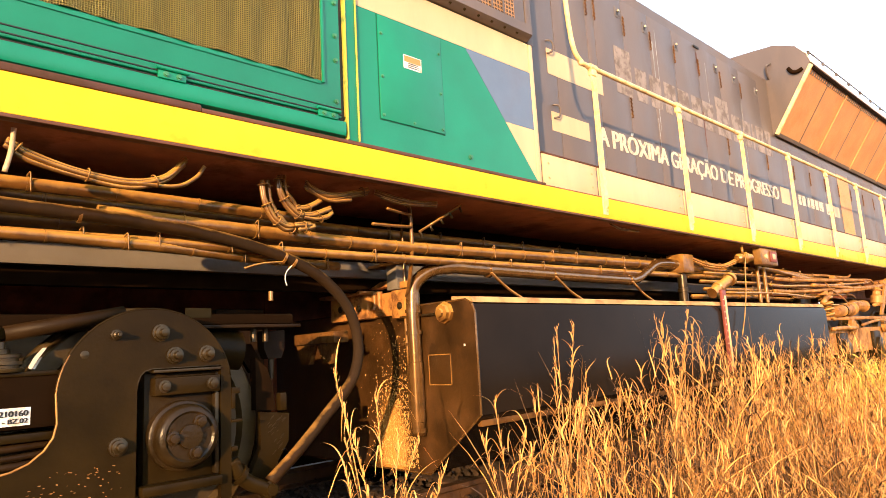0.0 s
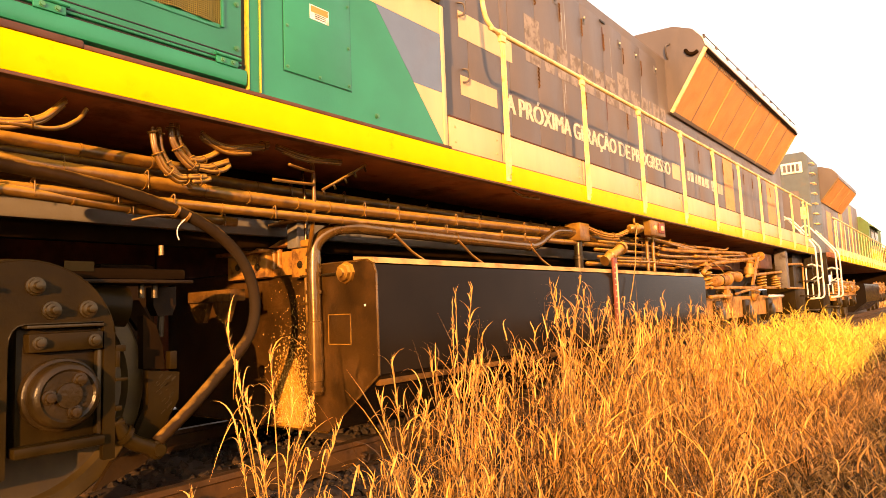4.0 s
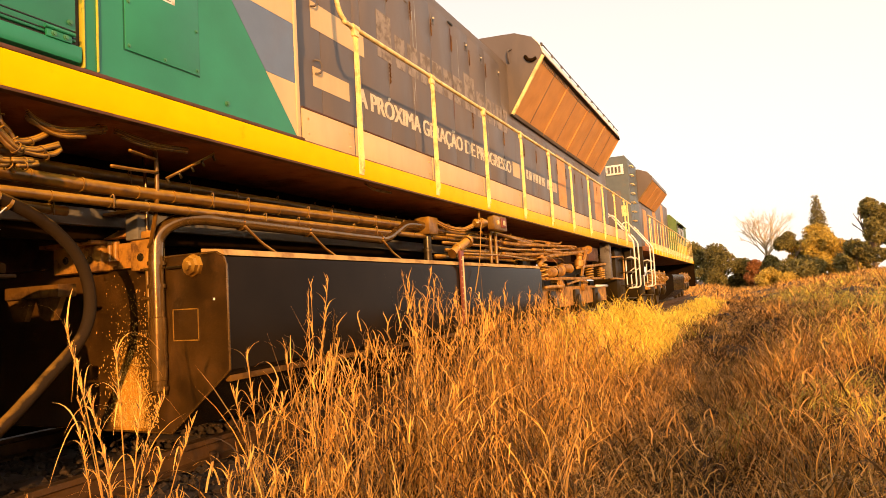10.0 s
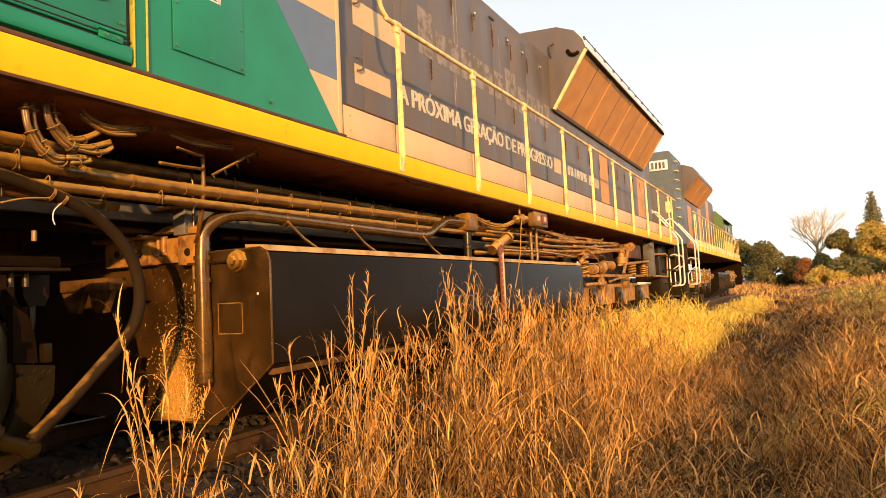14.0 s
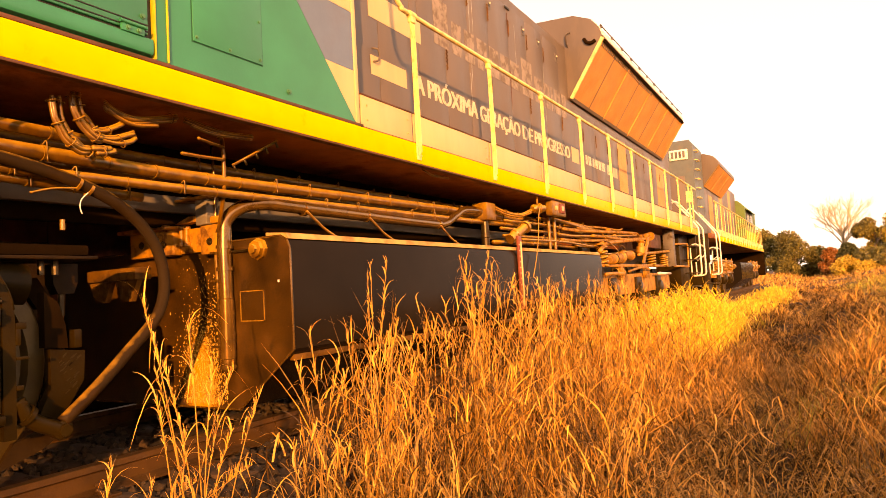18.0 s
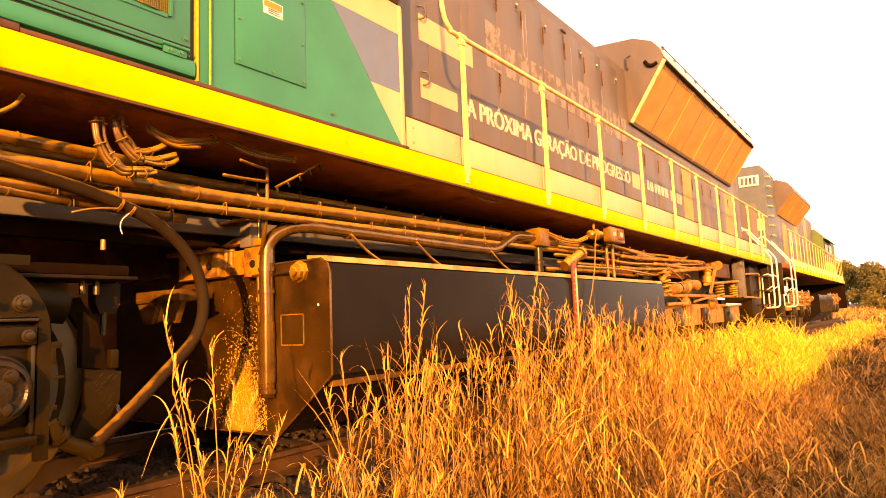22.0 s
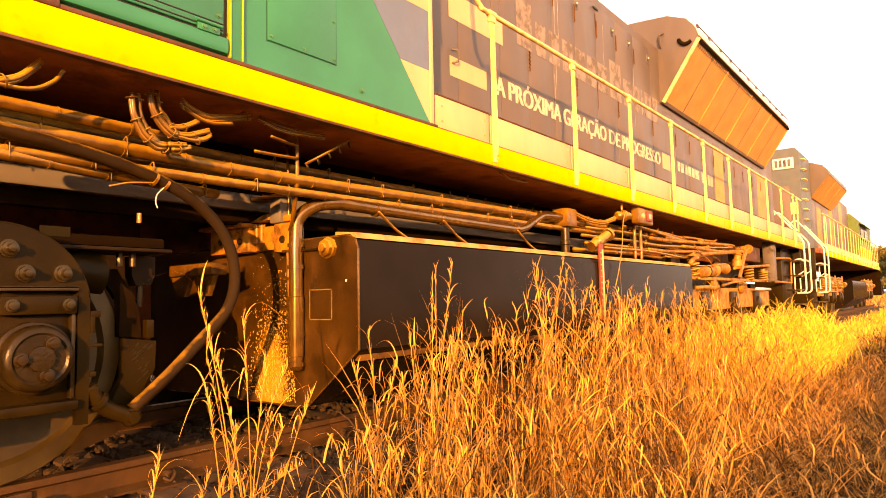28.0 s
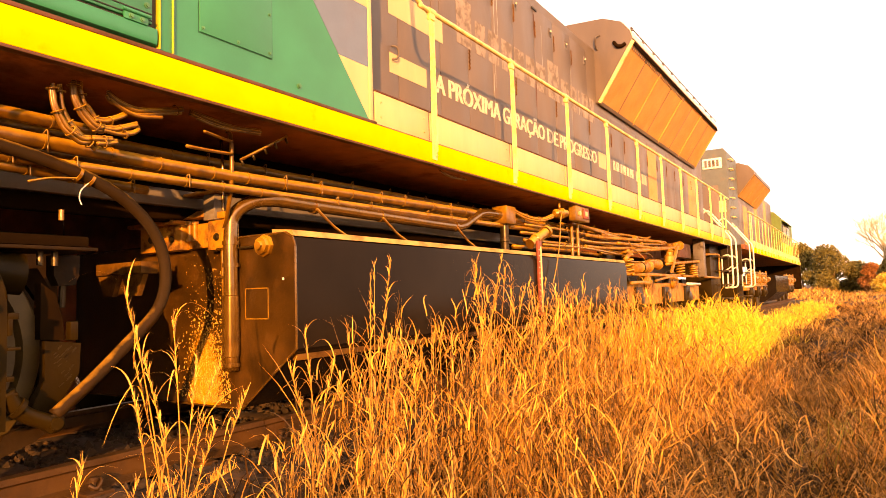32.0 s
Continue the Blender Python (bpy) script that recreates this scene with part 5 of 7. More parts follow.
    part("cup_bolt", lathe(bmesh.new(), (X - 0.09, 0.56, 0.946), (0, 0, 1), [(0, 0.035), (0.02, 0.035), (0.022, 0.018), (0.05, 0.016)], 12), STEEL, sf)
    # flecks of dried mud on the plate
    rf = np.random.default_rng(12)
    bm = bmesh.new()
    for _ in range(110):
        y, z = rf.normal(0.80, 0.12), rf.normal(0.38, 0.08)
        if 0.26 < z < 0.47 and 0.6 < y < 1.04:
            sz, sy = rf.uniform(0.001, 0.0025), rf.uniform(0.002, 0.007)
            prism(bm, [(y - sy, z), (y - sy * 0.3, z + sz), (y + sy, z + sz * 0.5), (y + sy * 0.4, z - sz)], "x", X + 0.0005, X + 0.003)
    tagged(part("mud_fleck", bm, GEAR, fr, "dried pale mud flecks"), kind="stuff")
    wheel_set(1.16, loco)
    wheel_set(-0.55, loco)
    # brake shoe, hanger and rigging behind the plate
    bs = part("brake_shoe", prism(bmesh.new(), [(1.16 + r * math.cos(t), 0.555 + r * math.sin(t)) for r, ts in ((0.575, np.linspace(-0.42, 0.12, 8)), (0.66, np.linspace(0.12, -0.42, 8))) for t in ts], "x", -0.66, -0.56), BOGIE, loco, "worn brake shoe")
    head = part("shoe_head", prism(bmesh.new(), [(1.697, 0.606), (1.864, 0.584), (1.858, 0.442), (1.74, 0.264), (1.639, 0.293), (1.70, 0.42)], "x", -0.50, -0.45), BOGIE, bs, "scratched brake head")
    rs_ = random.Random(3)
    bm = bmesh.new()
    for _ in range(26):
        y, z, ln = rs_.uniform(1.735, 1.825), rs_.uniform(0.38, 0.57), rs_.uniform(0.01, 0.035)
        prism(bm, [(y, z), (y + ln * 0.75, z + ln * 0.65), (y + ln * 0.75 + 0.003, z + ln * 0.65 - 0.003), (y + 0.003, z - 0.003)], "x", -0.4498, -0.4480)
    tagged(part("scratch", bm, STEEL, head, "pale scratches"), kind="stuff")
    part("head_tab", boxed(-0.50, -0.452, 1.815, 1.854, 0.600, 0.692, 0.006), BOGIE, bs)
    part("head_arm", prism(bmesh.new(), [(1.70, 0.612), (1.812, 0.602), (1.80, 0.72), (1.765, 0.83), (1.70, 0.88)], "x", -0.56, -0.50), SHADE_BLACK, bs)
    part("brake_rod", tubed([(-0.36, 1.50, 0.40), (-0.36, 1.535, 0.335), (-0.36, 1.59, 0.285), (-0.36, 1.66, 0.25), (-0.36, 1.705, 0.215)], 0.036, 10), BOGIE, bs)
    part("rod_eye", lathe(bmesh.new(), (-0.39, 1.695, 0.235), (1, 0, 0), [(0, 0.044), (0.05, 0.044), (0.054, 0.030), (0.07, 0.028)], 16), BOGIE, bs)
    part("rod_flange", lathe(bmesh.new(), (-0.36, 1.535, 0.335), (0, 0.55, -0.5), [(0, 0.05), (0.022, 0.05)], 16), BOGIE, bs)
    part("rail_sweep", prism(bmesh.new(), [(1.45, 0.085), (1.66, 0.15), (1.745, 0.205), (1.68, 0.245), (1.53, 0.20)], "x", -0.48, -0.45), RUSTY, bs)
    hg = part("brake_hanger", prism(bmesh.new(), [(1.873, 1.035), (2.007, 1.035), (2.005, 0.93), (1.984, 0.876), (1.90, 0.875), (1.875, 0.93)], "x", -0.82, -0.74), RUSTY, bs, "tapered brake hanger")
    part("hanger_pin", cylinder(bmesh.new(), (-0.78, 1.94, 0.877), (-0.78, 1.935, 0.76), 0.018, 10), STEEL, hg)
    part("hanger_link", prism(bmesh.new(), [(1.70, 0.955), (1.80, 0.965), (1.87, 0.845), (1.80, 0.80)], "x", -0.79, -0.75), SHADE_BLACK, bs)
    for y in (1.74, 1.81):
        part("frame_bolt", cylinder(bmesh.new(), (-0.60, y, 1.04), (-0.60, y, 0.97), 0.016, 10), STEEL, bs)
    # motors and far-side boxes are added to close off light from beyond
    for y in (0.35, -1.45):
        part("traction_motor", boxed(-2.05, -0.72, y - 0.42, y + 0.36, 0.22, 0.95, 0.08), RUSTY, loco, "dark traction motor")
    part("far_frame", boxed(-2.55, -2.42, -4.2, 2.7, 0.25, 1.25, 0.02), UNDER, loco)
    part("far_guard", boxed(-2.64, -2.44, 1.9, 2.885, -0.05, 1.25, 0.02), UNDER, loco)
    part("tank_skid", boxed(-2.58, -2.44, 2.92, 9.3, -0.14, 0.11, 0.01), BOGIE, loco)
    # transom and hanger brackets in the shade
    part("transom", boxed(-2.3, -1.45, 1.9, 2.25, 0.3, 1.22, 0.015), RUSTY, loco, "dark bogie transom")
    # shade under the deck is painted into this frame's near-black
    bf = part("bogie_frame", boxed(-0.80, -0.50, -4.2, 1.93, 1.060, 1.115, 0.012), SHADE_BLACK, loco, "dark rust-brown bogie frame, black as in shade")
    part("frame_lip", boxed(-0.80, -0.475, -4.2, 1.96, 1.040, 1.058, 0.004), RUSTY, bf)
    hb = part("hanger_bracket", boxed(-1.52, -1.00, 2.52, 2.64, 0.958, 1.036, 0.008), DULL, loco, "rusty hanger bracket with two tapered lugs")
    for x in (-1.42, -1.14):
        part("hanger_lug", prism(bmesh.new(), [(x - 0.12, 0.956), (x + 0.12, 0.956), (x + 0.05, 0.82), (x - 0.05, 0.82)], "y", 2.55, 2.585), DULL, hb)
        part("bolt", bolt(bmesh.new(), (x, 2.58, 0.958), (0, 0, -1), 0.022, 0.05), STEEL, hb)
    part("brake_cylinder", cylinder(bmesh.new(), (-0.60, 1.20, 0.97), (-0.60, 1.64, 0.92), 0.11, 20), BOGIE, loco, "greasy brake cylinder")
    part("yellow_tag", boxed(-0.502, -0.496, 1.33, 1.46, 1.095, 1.142), TAGGED, loco, "small yellow tag")
    part("bolster_stud", cylinder(bmesh.new(), (-0.40, 1.74, 1.175), (-0.40, 1.74, 1.225), 0.012, 10), PIPE, loco)


end_bogie()
gb = part("frame_beam", boxed(-0.98, -0.92, -5, 9.6, 1.392, 1.500, 0.004), FRAME_GREY, loco, "grey painted frame beam")
part("beam_web", boxed(-1.08, -1.00, -5, 9.6, 1.30, 1.84, 0.004), SHADE_BLACK, gb)
# made-up boxes that block the sky on the far side
part("far_skirt", boxed(-2.72, -2.66, -5, 2.88, 1.0, 1.84, 0.01), UNDER, loco)
part("far_skirt", boxed(-2.74, -2.66, 2.885, 17.8, 1.16, 1.84, 0.01), UNDER, loco)
part("centre_sill", boxed(CENTRE - 0.30, CENTRE + 0.30, -5, 18.2, 1.42, 1.86, 0.01), UNDER, loco, "dark centre sill")


def coil_spring(x, y, z0, z1, parent, r=0.085):
    pts = [(x + r * math.cos(t), y + r * math.sin(t), z0 + (z1 - z0) * t / (2 * math.pi * 4.5)) for t in np.linspace(0, 2 * math.pi * 4.5, 60)]
    return part("coil_spring", tubed(pts, 0.021, 8, smooth=False), PIPE, parent, "dusty coil spring")


def running_bogie(y_mid, parent, rich=True):
    """A three-axle bogie seen from the side: side frame, boxes, springs and brake gear."""
    X = -0.30
    bf = part("side_frame", prism(bmesh.new(), [(y_mid - 2.5, 0.62), (y_mid + 2.5, 0.62), (y_mid + 2.5, 0.86), (y_mid + 1.3, 0.95), (y_mid - 1.3, 0.95), (y_mid - 2.5, 0.86)], "x", X - 0.16, X - 0.02), BRACKET, parent, "dusty bogie side frame")
    for k in (-1, 0, 1):
        y = y_mid + 1.75 * k
        wheel_set(y, parent)
        ab = part("axle_box", boxed(X - 0.14, X + 0.03, y - 0.20, y + 0.20, 0.36, 0.76, 0.02), BOGIE, parent, "dusty axle box")
        part("axle_cap", lathe(bmesh.new(), (X + 0.02, y, 0.555), (1, 0, 0), [(0, 0.15), (0.05, 0.145), (0.07, 0.11), (0.07, 0.01)], 24), STEEL, ab)
        for s in (-0.30, 0.30):
            coil_spring(X - 0.02, y + s, 0.86, 1.12, parent)
            part("spring_cap", lathe(bmesh.new(), (X - 0.02, y + s, 1.12), (0, 0, 1), [(0, 0.11), (0.03, 0.11), (0.035, 0.05), (0.08, 0.05)], 18), PIPE, parent)
        bc = part("brake_cylinder", cylinder(bmesh.new(), (X + 0.04, y + 0.62, 0.98), (X + 0.04, y + 1.05, 1.0), 0.095, 18), PIPE, parent, "dusty brake cylinder")
        part("brake_pipe", tubed([(X + 0.03, y + 0.62, 1.0), (X + 0.03, y + 0.45, 1.12), (X + 0.02, y + 0.2, 1.22), (X, y - 0.2, 1.24), (X - 0.02, y - 0.5, 1.22)], 0.016, 8), PIPE, bc)
        part("brake_lever", tubed([(X + 0.02, y + 0.55, 1.30), (X + 0.03, y + 0.50, 0.9), (X + 0.02, y + 0.44, 0.5)], 0.024, 8, smooth=False), PIPE, parent)
        part("brake_shoe", boxed(-0.62, -0.5, y + 0.58, y + 0.66, 0.35, 0.75, 0.01), BOGIE, parent)
    part("top_pipe", tubed([(X + 0.02, y_mid - 2.6, 1.18), (X + 0.03, y_mid - 1, 1.20), (X + 0.02, y_mid + 1, 1.19), (X + 0.03, y_mid + 2.5, 1.2)], 0.022, 8), PIPE, parent)
    part("tie_rod", tubed([(X + 0.04, y_mid - 2.4, 0.74), (X + 0.04, y_mid + 2.4, 0.76)], 0.02, 8, smooth=False), PIPE, parent)


def rear_gear():
    """Brake pipes, levers, springs and boxes round the rear bogie of the first locomotive."""
    X = -0.22
    frame_ = part("side_frame", prism(bmesh.new(), [(9.7, 0.50), (15.6, 0.50), (15.6, 0.80), (14.0, 0.86), (11.0, 0.86), (9.7, 0.80)], "x", -0.46, -0.32), GEAR, loco, "dusty bogie side frame")
    part("frame_rail", boxed(-0.33, -0.25, 9.9, 15.6, 0.985, 1.035, 0.01), GEAR, frame_)
    for y in (10.8, 12.55, 14.3):
        wheel_set(y, loco)
        ab = part("axle_box", boxed(-0.44, -0.27, y - 0.20, y + 0.20, 0.36, 0.80, 0.02), BOGIE, loco, "dusty axle box")
        part("axle_cap", lathe(bmesh.new(), (-0.28, y, 0.555), (1, 0, 0), [(0, 0.15), (0.05, 0.145), (0.07, 0.11), (0.07, 0.01)], 24), STEEL, ab)
    for y, z0, z1 in ((10.2, 0.99, 1.34), (13.68, 0.99, 1.24), (14.9, 0.99, 1.20)):
        coil_spring(X - 0.05, y, z0, z1, loco, 0.075)
        part("spring_cap", lathe(bmesh.new(), (X - 0.05, y, z1), (0, 0, 1), [(0, 0.10), (0.022, 0.10), (0.026, 0.045), (0.06, 0.045)], 18), GEAR, loco)
    for y in (11.29, 13.09):
        eye = part("lever_eye", lathe(bmesh.new(), (X - 0.08, y, 0.88), (1, 0, 0), [(0, 0.12), (0.05, 0.12), (0.055, 0.09), (0.07, 0.085), (0.074, 0.035), (0.10, 0.033)], 24), GEAR, loco, "round dusty lever eye")
    # trunk pipe with a flanged end, and the slanted lever that hangs from it
    tp = part("trunk_pipe", tubed([(X, 9.90, 1.22), (X, 10.10, 1.30), (X, 10.45, 1.375), (X, 11.7, 1.46), (X, 13.1, 1.55), (X, 13.5, 1.61)], 0.035, 12), GEAR, loco, "thick orange-dusted pipe")
    part("flange", lathe(bmesh.new(), (X, 13.48, 1.605), (0, 0.96, 0.14), [(0, 0.085), (0.05, 0.085), (0.055, 0.06), (0.11, 0.055)], 18), GEAR, tp)
    part("brake_lever", prism(bmesh.new(), [(13.02, 1.56), (13.15, 1.53), (12.63, 1.05), (12.50, 1.05)], "x", X + 0.03, X + 0.06), GEAR, loco, "slanted flat brake lever")
    bc = part("brake_cylinder", lathe(bmesh.new(), (X - 0.02, 10.45, 1.10), (0, 1, 0.06), [(0, 0.05), (0.06, 0.085), (0.70, 0.085), (0.72, 0.105), (0.78, 0.105), (0.80, 0.04), (1.05, 0.03)], 20), GEAR, loco, "dusty brake cylinder")
    part("cylinder_strap", lathe(bmesh.new(), (X - 0.02, 10.75, 1.118), (0, 1, 0.06), [(0, 0.087), (0, 0.094), (0.03, 0.094), (0.03, 0.087)], 18), BOGIE, bc)
    bc = part("brake_cylinder", lathe(bmesh.new(), (X - 0.10, 11.6, 1.22), (0, 1, -0.03), [(0, 0.04), (0.05, 0.075), (0.55, 0.075), (0.58, 0.095), (0.62, 0.03), (0.9, 0.025)], 20), GEAR, loco, "dusty brake cylinder")
    part("cross_rod", tubed([(X + 0.02, 12.3, 1.21), (X + 0.02, 13.6, 1.27), (X, 15.7, 1.36)], 0.028, 8), GEAR, loco)
    part("cross_rod", tubed([(X + 0.03, 10.05, 0.86), (X + 0.03, 10.6, 0.87), (X + 0.03, 11.1, 0.86)], 0.03, 8), GEAR, loco)
    part("pull_rod", tubed([(X + 0.05, 11.4, 0.90), (X + 0.05, 12.4, 0.97), (X + 0.05, 13.0, 0.93)], 0.022, 8), GEAR, loco)
    part("white_handle", tubed([(X + 0.08, 13.62, 0.845), (X + 0.08, 14.84, 0.835)], 0.026, 10, smooth=False), WHITE, loco, "white painted handle")
    part("air_box", boxed(-0.62, X - 0.02, 13.6, 14.6, 1.38, 1.68, 0.02), BROWN, loco, "brown air box under the deck")
    part("valve_body", lathe(bmesh.new(), (X, 12.55, 1.22), (0.1, 0.1, 1), [(0, 0.05), (0.03, 0.09), (0.14, 0.09), (0.16, 0.06), (0.22, 0.06), (0.24, 0.09), (0.28, 0.04)], 16), GEAR, loco, "dusty brake valve")
    part("pipe_loop", tubed([(X + 0.02, 16.0, 1.52), (X + 0.02, 17.0, 1.56), (X + 0.02, 17.5, 1.57), (X + 0.02, 17.6, 1.50), (X + 0.02, 17.55, 1.05), (X + 0.02, 17.4, 0.99), (X + 0.02, 16.2, 1.0), (X + 0.02, 15.7, 1.0)], 0.024, 8), GEAR, loco, "bent dusty pipe")
    # small pipes that gather towards the bogie
    ends_ = ((8.3, 1.50, 12.2, 1.60), (8.2, 1.42, 12.6, 1.57), (8.4, 1.36, 11.4, 1.45), (8.6, 1.58, 11.8, 1.64), (9.2, 1.30, 12.0, 1.38), (9.6, 1.46, 13.0, 1.50), (9.0, 1.55, 12.8, 1.63), (10.2, 1.20, 12.3, 1.27))
    for k, (ya, za, yb, zb) in enumerate(ends_):
        x = X - 0.03 * (k % 5)
        mid = (ya + yb) / 2
        part("brake_pipe", tubed([(x, ya, za), (x - 0.02, ya + 0.7, za + 0.01), (x + 0.02, mid, (za + zb) / 2 + random.uniform(-0.03, 0.03)), (x, yb - 0.4, zb), (x - 0.03, yb, zb + random.uniform(-0.06, 0.06))], random.uniform(0.014, 0.024), 8), (GEAR, PIPE)[k % 3 == 1], loco)
    for k in range(10):
        y, z = random.uniform(10.2, 13.2), random.uniform(1.35, 1.62)
        part("pipe_joint", lathe(bmesh.new(), (X - random.uniform(0, 0.12), y, z), (0, 1, random.uniform(-0.2, 0.2)), [(0, 0.03), (0.01, 0.042), (0.06, 0.042), (0.07, 0.03), (0.11, 0.03), (0.12, 0.038), (0.15, 0.038)], 10), GEAR, loco)
    part("loose_wire", tubed([(X + 0.04, 10.0, 1.50), (X + 0.05, 10.2, 1.40), (X + 0.05, 10.7, 1.28), (X + 0.04, 11.0, 1.15)], 0.008, 6), GEAR, loco)
    # made-up dark box that hides the sky between the wheels
    part("bolster", boxed(-2.10, -0.95, 9.6, 15.9, 0.30, 1.30, 0.03), BOGIE, loco, "dark bolster between the wheels")
    part("sand_trap", boxed(-0.52, -0.36, 9.5, 9.9, 0.95, 1.45, 0.02), BOGIE, loco)
    part("jacking_pad", boxed(-0.32, -0.10, 15.2, 15.42, 1.0, 1.84, 0.01), BEAM, loco, "dark post under the deck")


rear_gear()
part("end_step_box", boxed(-0.9, -0.30, 17.0, 18.2, 0.4, 1.82, 0.01), BOGIE, loco, "dark step well")
for z in (0.45, 0.80, 1.15, 1.5):
    part("step_tread", boxed(-0.40, 0.0, 17.55, 18.15, z, z + 0.03, 0.004), STEEL, loco, "worn step")
def step_rails(y, gap, parent):
    """Two white rails that slope down from the deck's end and drop to the lowest step."""
    for q in (y, y + gap):
        part("step_rail", tubed([(-0.72, q, 2.0), (-0.72, q, 2.62), (-0.70, q, 2.74), (-0.62, q, 2.80), (-0.52, q, 2.77), (-0.30, q, 2.50), (0.0, q, 2.10), (0.06, q, 2.0), (0.08, q, 1.88), (0.08, q, 1.3), (0.08, q, 0.90), (0.06, q, 0.78), (-0.02, q, 0.74), (-0.12, q, 0.74)], 0.022, 10), WHITE, parent, "white step handrail")
        part("rail_stay", tubed([(0.08, q, 1.50), (-0.02, q, 1.56), (-0.14, q, 1.52), (-0.16, q, 1.40), (-0.16, q, 0.76)], 0.018, 8), WHITE, parent)
        part("rail_brace", tubed([(0.08, q, 1.28), (-0.16, q, 1.12)], 0.014, 6, smooth=False), WHITE, parent)


step_rails(17.75, 0.75, loco)
part("end_plate", boxed(-2.7, -0.1, 18.3, 18.36, 1.1, 1.98, 0.01), BOGIE, loco)
part("coupler", boxed(CENTRE - 0.12, CENTRE + 0.12, 18.3, 19.3, 0.75, 1.0, 0.03), BOGIE, loco)

# ---- second locomotive ----
loco2 = thing("locomotive", (CENTRE, 31.0, -0.015), "second green, grey and yellow diesel locomotive coupled behind the first", "locomotive", "locomotives")
part("deck", boxed(2 * CENTRE + 0.02, -0.012, 20.7, 41.2, 1.845, 1.985, 0.004), UNDER, loco2)
part("side_sill", boxed(-0.012, 0.0, 22.1, 41.2, SILL_LO, SILL_HI, 0.003), YELLOW, loco2, "bright yellow side sill")
part("sill_flange", boxed(-0.05, 0.003, 22.1, 41.2, SILL_LO - 0.016, SILL_LO - 0.001, 0.003), BROWN, loco2)
eb = part("end_hood", prism(bmesh.new(), [(HX + 0.04, 1.99), (HX + 0.04, 4.90), (HX - 0.05, 5.03), (2 * CENTRE - HX + 0.05, 5.03), (2 * CENTRE - HX - 0.04, 4.90), (2 * CENTRE - HX - 0.04, 1.99)], "y", 21.4, 23.2), material("pale_grey_paint", (0.105, 0.125, 0.135), 0.5, vary=0.1, dirt=(0.15, 0.14, 0.125), dirt_amount=0.3), loco2, "grey end of the hood with a lit number board")
nb = part("number_board", boxed(-1.17, -0.60, 21.36, 21.4, 4.42, 4.75, 0.02), WHITE, eb, "white board with dark bars")
for k in range(4):
    part("bar", boxed(-1.10 + 0.115 * k, -1.03 + 0.115 * k, 21.35, 21.362, 4.48, 4.69), BEAM, nb)
part("end_door", boxed(-1.4, -0.75, 21.37, 21.4, 2.05, 3.9, 0.01), HOOD, eb)
part("end_stripe", boxed(-1.0, -0.55, 21.375, 21.398, 3.05, 3.4), RAIL_YELLOW, eb)
for z in np.arange(2.6, 4.9, 0.3):
    part("ladder_rung", tubed([(HX + 0.04, 21.6, z), (HX + 0.14, 21.6, z), (HX + 0.14, 22.0, z), (HX + 0.04, 22.0, z)], 0.016, 6, smooth=False), RAIL_YELLOW, eb)
hood2 = part("hood", prism(bmesh.new(), [(HX, 1.99), (HX, 4.40), (HX - 0.08, 4.50), (2 * CENTRE - HX + 0.08, 4.50), (2 * CENTRE - HX, 4.40), (2 * CENTRE - HX, 1.99)], "y", 23.2, 33.0), HOOD, loco2, "faded grey long hood")
for k in range(8):
    part("hood_door", boxed(HX - 0.004, HX + 0.012, 23.4 + 0.95 * k, 24.32 + 0.95 * k, 2.05, 3.55 if k < 4 else 4.3, 0.005), FLARE if k % 3 == 1 else HOOD, hood2)
fl2 = part("radiator_box", prism(bmesh.new(), [(HX - 0.3, 4.4), (HX + 0.01, 3.72), (0.06, 4.42), (0.04, 4.55), (-0.10, 4.72), (-0.4, 4.84), (2 * CENTRE + 0.4, 4.84), (2 * CENTRE + 0.1, 4.72), (2 * CENTRE - 0.06, 4.42), (2 * CENTRE - HX, 3.72), (2 * CENTRE + 0.8, 4.4)], "y", 23.3, 27.8), HOOD, loco2, "grey flared radiator housing")
p0, p1 = Vector((HX + 0.01, 0, 3.72)), Vector((0.06, 0, 4.42))
d = (p1 - p0).normalized()
out = Vector((d.z, 0, -d.x))
for k in range(3):
    part("radiator_panel", prism(bmesh.new(), [((p + out * t).x, (p + out * t).z) for p, t in ((p0 + d * 0.03, 0.001), (p1 - d * 0.03, 0.001), (p1 - d * 0.03, 0.02), (p0 + d * 0.03, 0.02))], "y", 23.36 + 1.48 * k, 24.78 + 1.48 * k), FLARE, fl2, "orange-brown mesh panel")
part("radiator_edge", prism(bmesh.new(), [((p + out * t).x, (p + out * t).z) for p, t in ((p0, 0.001), (p1, 0.001), (p1, 0.04), (p0, 0.04))], "y", 23.28, 23.33), PIPE, fl2)
OLIVE = material("faded_olive_paint", (0.10, 0.17, 0.05), 0.5, vary=0.15, dirt=(0.14, 0.16, 0.06), dirt_amount=0.3, bump=0.05)
cab = part("cab", prism(bmesh.new(), [(-0.12, 1.99), (-0.12, 3.80), (-0.40, 4.10), (2 * CENTRE + 0.40, 4.10), (2 * CENTRE + 0.12, 3.80), (2 * CENTRE + 0.12, 1.99)], "y", 33.0, 38.4), OLIVE, loco2, "dull olive-green driver's cab")
for y0, y1 in ((33.5, 34.9), (35.2, 36.6)):
    w = part("cab_window", boxed(-0.13, -0.10, y0, y1, 3.0, 3.6, 0.02), BLACK, cab)
    part("pane", boxed(-0.102, -0.096, y0 + 0.08, y1 - 0.08, 3.07, 3.53), GLASS, w)
